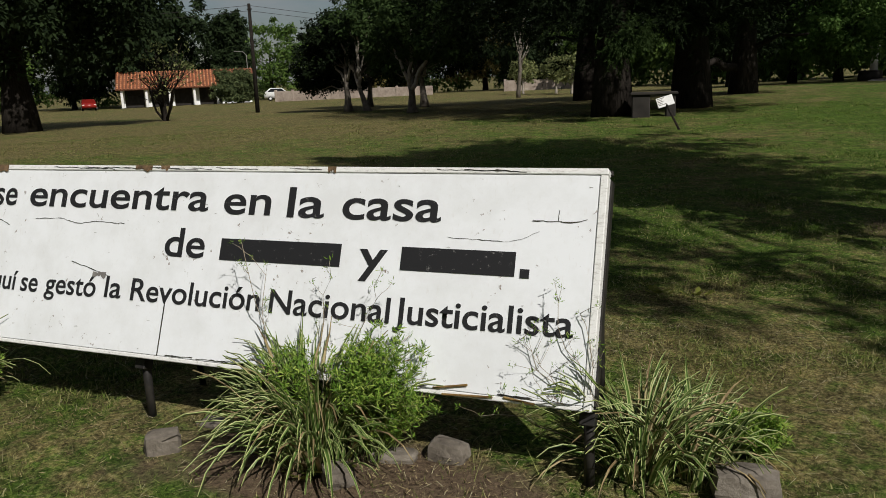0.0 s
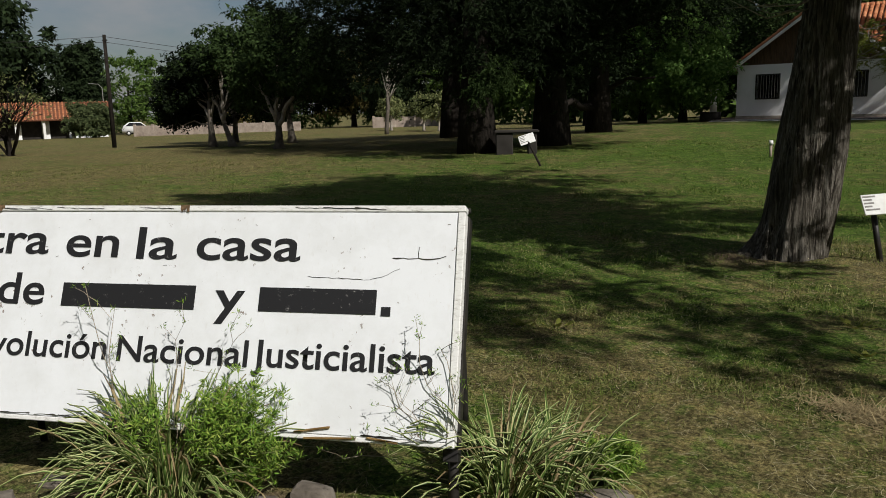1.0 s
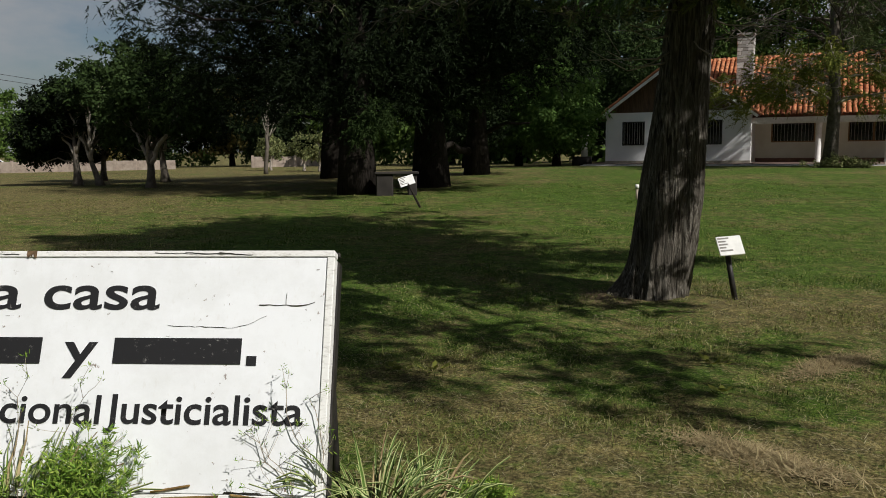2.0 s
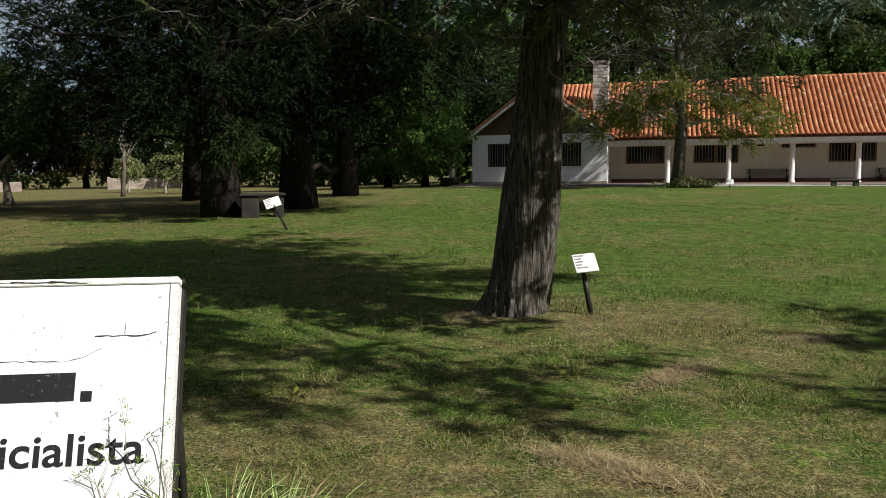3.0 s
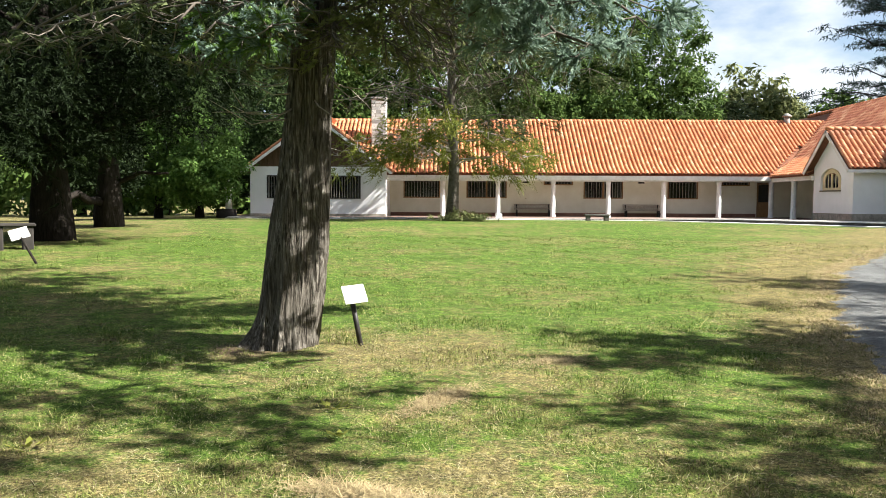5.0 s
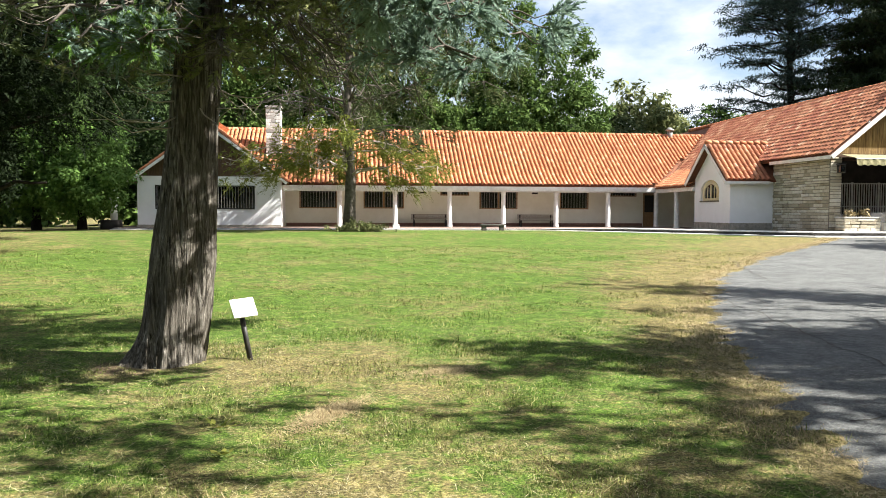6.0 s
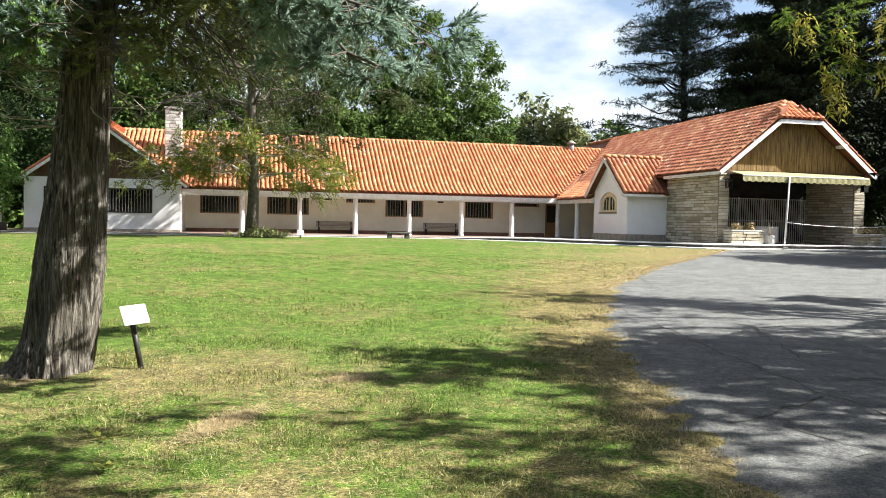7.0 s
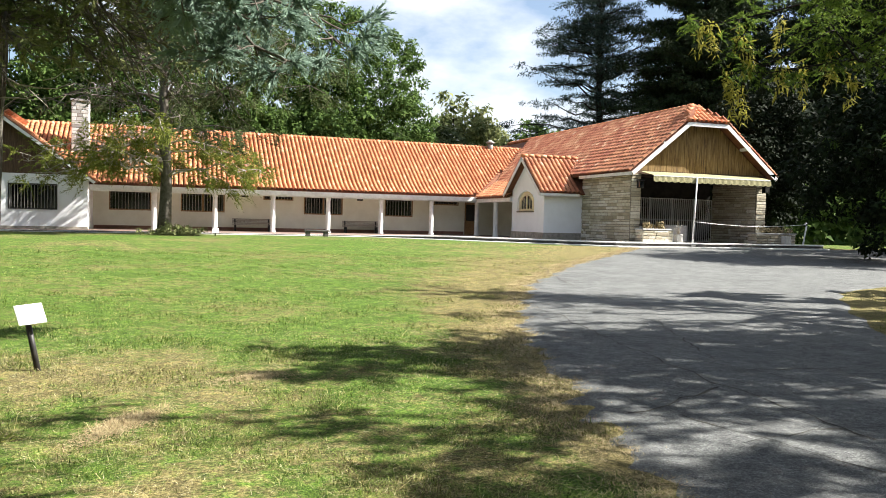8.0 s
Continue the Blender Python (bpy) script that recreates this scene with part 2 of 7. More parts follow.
    twist = s.node("ShaderNodeMapping", Vector=s.place((1, 1, 1)), Scale=(24, 24, 2.2)).outputs["Vector"]
    w = s.node("ShaderNodeTexNoise", Vector=twist, Scale=1.6, Detail=6.0, Roughness=0.62, Distortion=0.9).outputs["Fac"]
    grey = s.ramp(w, [(0.36, (0.018, 0.015, 0.012)), (0.46, (0.075, 0.066, 0.053)), (0.56, (0.165, 0.149, 0.125)), (0.68, (0.34, 0.315, 0.275))])
    patch = s.ramp(s.noise(2.3, 4, 0.6), [(0.4, (0, 0, 0)), (0.65, (0.55, 0.55, 0.55))])
    m["bark"] = s.done(s.mix(patch, grey, (0.08, 0.07, 0.057)), w, 1.0, 0.05)
    # nearly black: the canopy's shade on the trunks is put into this bark colour
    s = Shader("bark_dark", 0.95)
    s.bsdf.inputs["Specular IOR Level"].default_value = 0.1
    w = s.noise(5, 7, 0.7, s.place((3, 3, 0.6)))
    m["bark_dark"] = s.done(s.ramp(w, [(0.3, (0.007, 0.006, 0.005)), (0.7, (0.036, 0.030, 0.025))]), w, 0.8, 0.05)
    s = Shader("bark_grey", 0.95)
    m["bark_grey"] = s.done(s.ramp(s.noise(6, 6, 0.7), [(0.3, (0.06, 0.05, 0.04)), (0.7, (0.19, 0.165, 0.135))]))
    s = Shader("bark_twig", 0.95)
    m["bark_twig"] = s.done(s.ramp(s.noise(6, 6, 0.7), [(0.3, (0.045, 0.038, 0.031)), (0.7, (0.14, 0.122, 0.10))]))
    s = Shader("bark_pale", 0.95)
    m["bark_pale"] = s.done(s.ramp(s.noise(6, 6, 0.7), [(0.3, (0.20, 0.17, 0.14)), (0.7, (0.42, 0.38, 0.33))]))
    for name, a, b, c3, tr in (
        # the first two hold deep crown shade in their colour, darker than real leaves
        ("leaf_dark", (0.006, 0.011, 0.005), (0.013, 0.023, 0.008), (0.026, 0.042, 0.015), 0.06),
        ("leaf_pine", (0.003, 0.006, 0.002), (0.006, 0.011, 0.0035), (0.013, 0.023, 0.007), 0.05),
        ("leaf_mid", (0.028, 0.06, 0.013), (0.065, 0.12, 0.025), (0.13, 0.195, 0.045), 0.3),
        ("leaf_bright", (0.045, 0.10, 0.022), (0.095, 0.18, 0.042), (0.17, 0.27, 0.07), 0.35),
        ("leaf_wood", (0.018, 0.040, 0.009), (0.045, 0.085, 0.018), (0.10, 0.155, 0.036), 0.25),
        ("leaf_olive", (0.065, 0.09, 0.032), (0.135, 0.16, 0.062), (0.26, 0.27, 0.115), 0.3),
        ("leaf_deep", (0.010, 0.022, 0.006), (0.026, 0.048, 0.013), (0.058, 0.092, 0.028), 0.15),
        ("leaf_autumn", (0.06, 0.055, 0.016), (0.12, 0.10, 0.03), (0.22, 0.18, 0.065), 0.3),
        ("leaf_sage", (0.026, 0.042, 0.016), (0.06, 0.082, 0.032), (0.125, 0.15, 0.065), 0.25),
        ("leaf_blue", (0.08, 0.13, 0.10), (0.17, 0.25, 0.195), (0.30, 0.39, 0.31), 0.35),
        ("leaf_cedar", (0.012, 0.022, 0.018), (0.026, 0.045, 0.036), (0.055, 0.08, 0.062), 0.1),
        ("leaf_locust", (0.035, 0.07, 0.010), (0.075, 0.13, 0.018), (0.16, 0.22, 0.035), 0.4),
        ("leaf_pod", (0.16, 0.16, 0.02), (0.27, 0.26, 0.04), (0.40, 0.36, 0.08), 0.4),
        ("leaf_yellow", (0.06, 0.09, 0.015), (0.13, 0.16, 0.03), (0.26, 0.26, 0.06), 0.35),
    ):
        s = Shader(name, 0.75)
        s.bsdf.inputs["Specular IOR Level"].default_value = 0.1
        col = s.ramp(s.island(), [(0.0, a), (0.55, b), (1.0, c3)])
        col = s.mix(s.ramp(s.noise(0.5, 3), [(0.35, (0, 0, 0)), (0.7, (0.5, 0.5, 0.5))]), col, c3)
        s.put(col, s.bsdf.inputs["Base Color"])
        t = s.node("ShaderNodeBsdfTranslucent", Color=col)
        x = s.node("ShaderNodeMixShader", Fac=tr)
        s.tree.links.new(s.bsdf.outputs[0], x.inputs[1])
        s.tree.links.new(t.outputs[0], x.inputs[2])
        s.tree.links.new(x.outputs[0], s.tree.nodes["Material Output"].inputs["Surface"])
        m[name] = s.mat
    s = Shader("striped_leaf", 0.5)
    m["strap_leaf"] = s.done(s.ramp(s.attr("across"), [(0.0, (0.46, 0.48, 0.22)), (0.14, (0.38, 0.42, 0.17)), (0.26, (0.075, 0.14, 0.028)), (0.74, (0.10, 0.175, 0.036)), (0.86, (0.38, 0.42, 0.17)), (1.0, (0.46, 0.48, 0.22))]))
    s = Shader("dead_leaf", 0.8)
    m["dead_leaf"] = s.done(s.ramp(s.island(), [(0.0, (0.16, 0.11, 0.05)), (1.0, (0.45, 0.37, 0.2))]))
    s = Shader("straw", 0.8)
    m["straw"] = s.done(s.ramp(s.island(), [(0.0, (0.13, 0.11, 0.055)), (0.5, (0.28, 0.245, 0.135)), (1.0, (0.46, 0.42, 0.27))]))
    s = Shader("feathery_leaf", 0.7)
    m["feather"] = s.done(s.ramp(s.island(), [(0.0, (0.06, 0.14, 0.012)), (0.6, (0.16, 0.27, 0.03)), (1.0, (0.32, 0.40, 0.08))]))
    s = Shader("herb_stem", 0.7)
    m["herb"] = s.done(s.ramp(s.island(), [(0.0, (0.08, 0.14, 0.025)), (0.6, (0.17, 0.25, 0.05)), (1.0, (0.33, 0.38, 0.14))]))
    s = Shader("dry_stem", 0.8)
    m["dry_stem"] = s.done(s.ramp(s.island(), [(0.0, (0.16, 0.13, 0.09)), (1.0, (0.38, 0.33, 0.25))]))
    s = Shader("fieldstone", 0.9)
    m["fieldstone"] = s.done(s.ramp(s.noise(9, 7, 0.7), [(0.3, (0.09, 0.075, 0.06)), (0.55, (0.19, 0.165, 0.135)), (0.75, (0.31, 0.28, 0.24))]), s.noise(16, 6, 0.7), 0.7, 0.02)
    for name, c, r in (("red_car", (0.26, 0.016, 0.012), 0.3), ("white_car", (0.75, 0.75, 0.74), 0.3), ("tyre", (0.02, 0.02, 0.02), 0.9), ("yellow_board", (0.66, 0.57, 0.36), 0.6)):
        s = Shader(name, r)
        m[name] = s.done(s.ramp(s.noise(6), [(0.3, tuple(v * 0.9 for v in c)), (0.7, c)]))
    s = Shader("notice_paper", 0.5)
    m["paper"] = s.done(s.ramp(s.noise(14), [(0.3, (0.72, 0.72, 0.70)), (0.7, (0.85, 0.85, 0.83))]))
    s = Shader("awning_cloth", 0.8)
    m["awning"] = s.done(s.ramp(s.noise(7, 6, 0.7), [(0.35, (0.17, 0.155, 0.07)), (0.55, (0.30, 0.275, 0.14)), (0.75, (0.44, 0.41, 0.26))]))
    s = Shader("pink_wall", 0.9)
    m["pink_wall"] = s.done(s.ramp(s.noise(1.5, 6, 0.7), [(0.3, (0.22, 0.17, 0.14)), (0.7, (0.44, 0.37, 0.31))]))
    return m


MAT = build_materials()


# ---- mesh helpers ----
def ground_z(x, y):
    x, y = np.asarray(x, float), np.asarray(y, float)
    u, v = np.clip((y - 12) / 26, 0, 1), np.clip((x + 34) / 22, 0, 1)
    return 0.42 * u * u * (3 - 2 * u) * v * v * (3 - 2 * v) - 0.013 * np.clip(-x - 30, 0, 100)


def link(name, me, material, parent=None, label=""):
    ob = new(name, me)
    for m in material if isinstance(material, (list, tuple)) else [material]:
        me.materials.append(MAT[m])
    if parent is not None:
        ob.parent = parent
        ob.matrix_parent_inverse = Matrix.Translation(-parent.location) if parent.type == "EMPTY" and parent.parent is None else Matrix()
    if label:
        ob["label"] = label
    return ob


def part(name, bm, material, parent, label="", smooth=False):
    """A bmesh as one mesh object under a thing or under a part."""
    me = bpy.data.meshes.new(name)
    if smooth:
        for f in bm.faces:
            f.smooth = True
    bm.to_mesh(me)
    bm.free()
    return link(name, me, material, parent, label)


def raw(name, verts, faces, material, parent=None, label="", smooth=False):
    me = bpy.data.meshes.new(name)
    me.from_pydata([tuple(v) for v in verts], [], [tuple(f) for f in faces])
    if smooth:
        me.polygons.foreach_set("use_smooth", [True] * len(me.polygons))
    me.update()
    return link(name, me, material, parent, label)


def many(name, corners, material, parent=None, label="", attrs=None):
    """A mesh of loose faces, from an array faces x corners x 3."""
    n, k, _ = corners.shape
    me = bpy.data.meshes.new(name)
    me.vertices.add(n * k)
    me.vertices.foreach_set("co", np.ascontiguousarray(corners, np.float32).ravel())
    me.loops.add(n * k)
    me.loops.foreach_set("vertex_index", np.arange(n * k, dtype=np.int32))
    me.polygons.add(n)
    me.polygons.foreach_set("loop_start", np.arange(0, n * k, k, dtype=np.int32))
    for key, values in (attrs or {}).items():
        me.attributes.new(key, "FLOAT", "POINT").data.foreach_set("value", np.ascontiguousarray(values, np.float32).ravel())
    me.update(calc_edges=True)
    return link(name, me, material, parent, label)


def thing(name, at, label, category, group="", kind=""):
    ob = new(name)
    ob.location = at
    return tagged(ob, label, category, group, kind)


def box(bm, x0, x1, y0, y1, z0, z1, bevel=0.0, m=None):
    geo = bmesh.ops.create_cube(bm, size=1)
    vs = geo["verts"]
    for v in vs:
        v.co = Vector(((x0 + x1) / 2 + v.co.x * (x1 - x0), (y0 + y1) / 2 + v.co.y * (y1 - y0), (z0 + z1) / 2 + v.co.z * (z1 - z0)))
    if bevel:
        es = list({e for v in vs for e in v.link_edges})
        vs = bmesh.ops.bevel(bm, geom=es, offset=bevel, segments=1, affect="EDGES")["verts"] + [v for v in vs if v.is_valid]
        vs = list({v for v in vs if v.is_valid})
    if m is not None:
        for v in vs:
            v.co = m @ v.co
    return vs


def boxed(name, b, material, parent, label="", bevel=0.0, m=None):
    bm = bmesh.new()
    box(bm, *b, bevel=bevel, m=m)
    return part(name, bm, material, parent, label)


def tube(points, radii, sides=8):
    """Vertices and faces of a tapered tube along points, its end closed."""
    pts = [Vector(p) for p in points]
    vs, fs = [], []
    for i, p in enumerate(pts):
        d = (pts[min(i + 1, len(pts) - 1)] - pts[max(i - 1, 0)]).normalized()
        a = d.cross(Vector((0, 0, 1)) if abs(d.z) < 0.9 else Vector((1, 0, 0))).normalized()
        b = d.cross(a)
        for k in range(sides):
            q = 2 * math.pi * k / sides
            vs.append(p + radii[i] * (math.cos(q) * a + math.sin(q) * b))
    for i in range(len(pts) - 1):
        for k in range(sides):
            k2 = (k + 1) % sides
            fs.append((i * sides + k, i * sides + k2, (i + 1) * sides + k2, (i + 1) * sides + k))
    fs.append(tuple(range((len(pts) - 1) * sides, len(pts) * sides)))
    fs.append(tuple(reversed(range(sides))))
    return vs, fs


def tubes(name, runs, material, parent, label="", sides=6):
    """Several tubes in one mesh: one part made of many fine runs."""
    vs, fs = [], []
    for points, radii in runs:
        v, f = tube(points, radii, sides)
        fs += [tuple(i + len(vs) for i in q) for q in f]
        vs += v
    return raw(name, vs, fs, material, parent, label, True)


# ---- ground, road and terrace ----
ROAD_L = ((-9, 2.3), (2.0, 2.62), (3.6, 2.88), (5.3, 3.2), (6.3, 3.65), (7.6, 3.97), (11.3, 5.4), (17.2, 8.4), (22.4, 12.3), (29.5, 18.8), (32.6, 21.5))
ROAD_R = ((-9, 6.5), (0, 7.2), (5, 8.2), (8.3, 9.8), (10.8, 11.8), (14.2, 15.0), (16.5, 20.0), (22.0, 45.0), (32.6, 60.0))


def road_left(y):
    return np.interp(y, *zip(*ROAD_L)) + 0.10 * np.sin(np.asarray(y) * 4.1) + 0.07 * np.sin(np.asarray(y) * 11.3 + 1) + 0.04 * np.sin(np.asarray(y) * 29 + 2)


def road_right(y):
    return np.interp(y, *zip(*ROAD_R)) + 0.08 * np.sin(np.asarray(y) * 3.3)


def wear_at(x, y):
    """Bare soil: in front of the board and at the foot of the cypress."""
    p, q = 0.93 * (x + 2.5) + 0.375 * (y - 1.72), -0.375 * (x + 2.5) + 0.93 * (y - 1.72)
    a = 1.15 * np.exp(-((p / 1.15) ** 4 + (q / 0.40) ** 4))
    b = 0.52 * np.exp(-(((x + 1.9) / 1.5) ** 2 + ((y - 8.0) / 0.8) ** 2))
    c = 0.38 * np.exp(-(((x + 0.4) / 0.5) ** 2 + ((y - 4.0) / 0.25) ** 2)) + 0.3 * np.exp(-(((x - 0.0) / 0.3) ** 2 + ((y - 5.9) / 0.6) ** 2))
    return np.clip(a * 0.62 + b + c, 0, 1)


def dry_at(x, y):
    """Straw: beside the road, round the cypress and near the camera."""
    d = road_left(y) - x
    edge = 0.85 * np.exp(-(np.clip(d, 0, 99) / (0.16 + 0.17 * np.clip(y - 4, 0, 40))) ** 2) * (y < 34)
    foot = 0.42 * np.exp(-(((x + 0.9) / 2.2) ** 2 + ((y - 7.9) / 1.3) ** 2))
    near = 0.5 * np.exp(-(((x + 0.9) / 3.0) ** 2 + ((y - 3.6) / 1.7) ** 2))
    far = 0.5 * np.clip((-x - 8) / 12, 0, 1)
    return np.clip(edge + foot + near + far, 0, 1)


def steps(stops):
    out = []
    for (a, _), (b, n) in zip(stops, stops[1:]):
        out += list(np.linspace(a, b, n, endpoint=False))
    return np.array(out + [stops[-1][0]])


def build_ground():
    xs = steps([(-1500, 0), (-120, 14), (-45, 40), (-7, 60), (5, 70), (25, 44), (60, 24), (1500, 14)])
    ys = steps([(-900, 0), (-30, 10), (-2, 16), (13, 84), (45, 60), (90, 24), (1800, 18)])
    X, Y = np.meshgrid(xs, ys)
    Z = ground_z(X, Y)
    close = np.clip(1 - np.hypot(X, Y - 5) / 26, 0, 1)
    rnd = np.random.RandomState(4)
    Z = Z + close * (0.012 * np.sin(X * 2.7 + 1) * np.sin(Y * 3.1) + rnd.normal(0, 0.006, X.shape))
    verts = np.stack([X, Y, Z], -1).reshape(-1, 3)
    nx = len(xs)
    faces = [(j * nx + i, j * nx + i + 1, (j + 1) * nx + i + 1, (j + 1) * nx + i) for j in range(len(ys) - 1) for i in range(nx - 1)]
    g = raw("ground", verts, faces, "lawn", smooth=True)
    for key, f in (("wear", wear_at), ("dry", dry_at)):
        g.data.attributes.new(key, "FLOAT", "POINT").data.foreach_set("value", f(X, Y).astype(np.float32).ravel())
    tagged(g, "patchy mown lawn of green and straw-dry grass", "lawn", kind="structure")
    ys = np.concatenate([np.arange(-9, 18, 0.12), np.arange(18, 32.7, 0.35)])
    us = np.linspace(0, 1, 26)
    verts, faces = [], []
    for y in ys:
        a, b = float(road_left(y)), float(road_right(y))
        for u in us:
            x = a + (b - a) * u
            lip = min(1.0, min(u, 1 - u) * (b - a) / 0.25)
            verts.append((x, y, float(ground_z(x, y)) - 0.004 + 0.026 * lip))
    n = len(us)
    faces = [(j * n + i, j * n + i + 1, (j + 1) * n + i + 1, (j + 1) * n + i) for j in range(len(ys) - 1) for i in range(n - 1)]
    r = raw("road", verts, faces, "asphalt", smooth=True)
    tagged(r, "cracked grey asphalt drive with ragged grassy edge", "road", kind="structure")
    rnd = random.Random(5)
    for a, b, w in (((5.0, 6.0), (3.6, 5.4), 0.05), ((6.6, 14.5), (5.2, 4.2), 0.035), ((5.2, 9.6), (8.2, 7.5), 0.025), ((4.0, 5.2), (4.7, 3.2), 0.04), ((9, 16), (11.5, 22), 0.06), ((11, 24.5), (22, 26.5), 0.05), ((8.6, 17.4), (17, 17.8), 0.05), ((6, 11.8), (13, 12.4), 0.035), ((12.5, 29.5), (13.5, 21.5), 0.05), ((4.6, 6.8), (9.5, 6.2), 0.03), ((5.4, 8.2), (6.2, 5.2), 0.025), ((7.5, 10.5), (6.0, 7.2), 0.03), ((9.5, 13.5), (15.5, 14.6), 0.04), ((7.0, 12.8), (10.2, 10.2), 0.03), ((3.9, 4.4), (6.8, 4.6), 0.03), ((13.0, 24.0), (15.5, 19.0), 0.05), ((16.0, 27.5), (30.0, 25.0), 0.06), ((14.0, 28.0), (26.0, 29.5), 0.05)):
        a, b = Vector(a), Vector(b)
        count = max(6, int((b - a).length / 0.16))
        side = Vector((-(b - a).y, (b - a).x)).normalized()
        off, vs = 0.0, []
        for i in range(count + 1):
            p = a.lerp(b, i / count) + side * off
            off += rnd.uniform(-0.055, 0.055)
            ww = w * rnd.uniform(0.12, 0.7)
            for s in (-1, 1):
                q = p + side * ww / 2 * s
                vs.append((q.x, q.y, float(ground_z(q.x, q.y)) + 0.0265))
        raw("crack", vs, [(2 * i, 2 * i + 2, 2 * i + 3, 2 * i + 1) for i in range(count)], "crack", r)
    return g, r


GROUND, ROAD = build_ground()


# ---- the painted board ----
def text_mesh(word, bold=0.02):
    cu = bpy.data.curves.new("word", "FONT")
    cu.body, cu.size, cu.offset = word, 1.0, bold
    ob = bpy.data.objects.new("word", cu)
    scene.collection.objects.link(ob)
    bpy.context.view_layer.update()
    me = bpy.data.meshes.new_from_object(ob.evaluated_get(bpy.context.evaluated_depsgraph_get()))
    bpy.data.objects.remove(ob)
    return me


def extent(me):
    c = np.empty(len(me.vertices) * 3)
    me.vertices.foreach_get("co", c)
    c = c.reshape(-1, 3)
    return c.min(0), c.max(0)


X_HEIGHT = None


def letter_word(word, x0, x1, base, xh, parent, m):
    """A word set between x0 and x1 on its base line, as one mesh of painted letters."""
    global X_HEIGHT
    if X_HEIGHT is None:
        X_HEIGHT = extent(text_mesh("x"))[1][1]
    me = text_mesh(word, 0.013)
    lo, hi = extent(me)
    k, kx = xh / X_HEIGHT, (x1 - x0) / (hi[0] - lo[0])
    for v in me.vertices:
        v.co = m @ Vector((x0 + (v.co.x - lo[0]) * kx, base + v.co.y * k, 0.0025))
    ob = link("lettering", me, "letter", parent)
    return ob


def build_board():
    top = Vector((-1.781, 2.535, 1.1375))
    b = thing("sign_board", (-3.3, 2.2, 0), "large leaning white painted board with black lettering, flaking", "sign")
    a, lean = radians(22), radians(22)
    U = Vector((math.cos(a), math.sin(a), 0))
    N = Vector((math.sin(a) * math.cos(lean), -math.cos(a) * math.cos(lean), math.sin(lean)))
    V = N.cross(U)
    m = Matrix(((U.x, V.x, N.x, top.x), (U.y, V.y, N.y, top.y), (U.z, V.z, N.z, top.z), (0, 0, 0, 1)))
    W, H = 4.6, 0.88
    for x0, x1 in ((-W + 0.03, -0.03),):
        boxed("panel", (x0, x1, -H + 0.02, -0.026, -0.03, 0.0), "board", b, "flaking white painted panel", 0.002, m)
    boxed("top_strip", (-W, 0, -0.024, 0.0, -0.05, 0.006), "board_edge", b, "worn white edging strip", 0.003, m)
    boxed("side_strip", (-0.028, 0, -H, -0.026, -0.05, 0.006), "board_edge", b, "worn white edging strip", 0.003, m)
    boxed("bottom_strip", (-W, -0.03, -H, -H + 0.018, -0.045, 0.003), "board_edge", b, "split rusty bottom edge", 0.003, m)
    boxed("back_rail", (-W, 0.006, -0.012, 0.006, -0.075, -0.052), "iron", b, "", 0.002, m)
    boxed("back_rail", (-W, 0.004, -H, -H + 0.05, -0.09, -0.052), "iron", b, "", 0.002, m)
    for x in (-0.02, -2.05, -4.4):
        boxed("back_upright", (x - 0.03, x + 0.026, -H - 0.05, -0.03, -0.11, -0.052), "iron", b, "", 0.003, m)
        foot = m @ Vector((x, -H, -0.08))
        front = [(foot.x, foot.y, foot.z + 0.06), (foot.x, foot.y, -0.02)]
        tubes("leg", [(front, (0.02, 0.021))], "iron", b, "", 8)
        hi = m @ Vector((x - 0.03, -0.06, -0.085))
        back = hi + Vector((-N.x, -N.y, 0)).normalized() * 0.09
        tubes("strut", [([hi, (back.x, back.y, -0.02)], (0.017, 0.017))], "iron", b, "", 6)
    for word, x0, x1, base, xh in (
        ("se", -3.08, -2.93, -0.205, 0.085), ("encuentra", -2.842, -1.757, -0.205, 0.086), ("en", -1.674, -1.43, -0.214, 0.087),
        ("la", -1.346, -1.165, -0.219, 0.087), ("casa", -1.08, -0.639, -0.219, 0.087), ("de", -1.964, -1.744, -0.416, 0.087),
        ("y", -0.978, -0.852, -0.427, 0.087), ("Aquí", -3.09, -2.83, -0.625, 0.064), ("se", -2.802, -2.691, -0.627, 0.064), ("gestó", -2.642, -2.326, -0.627, 0.065),
        ("la", -2.271, -2.173, -0.623, 0.066), ("Revolución", -2.117, -1.421, -0.627, 0.067), ("Nacional", -1.373, -0.814, -0.630, 0.067), ("Justicialista", -0.797, -0.084, -0.627, 0.068),
    ):
        letter_word(word, x0, x1, base, xh, b, m)
    for x0, x1, y0, y1 in ((-1.659, -1.064, -0.420, -0.325), (-0.791, -0.322, -0.418, -0.325), (-0.3, -0.265, -0.422, -0.388)):
        boxed("painted_bar", (x0, x1, y0, y1, 0.0005, 0.0035), "letter", b, "plain black painted bar", 0.0, m)
    rnd = random.Random(8)

    def crack_line(points, w, mat_name):
        vs, n = [], 0
        lift = 0.0075 if points[0][1] > -0.026 else 0.0018
        for (xa, ya), (xb, yb) in zip(points, points[1:]):
            k = max(2, int(math.hypot(xb - xa, yb - ya) / 0.02))
            for i in range(k):
                t = i / k
                x, y = xa + (xb - xa) * t + rnd.uniform(-0.002, 0.002), ya + (yb - ya) * t + rnd.uniform(-0.002, 0.002)
                ww = w * rnd.uniform(0.2, 1)
                vs += [m @ Vector((x, y - ww / 2, lift)), m @ Vector((x + 0.002, y + ww / 2, lift))]
                n += 1
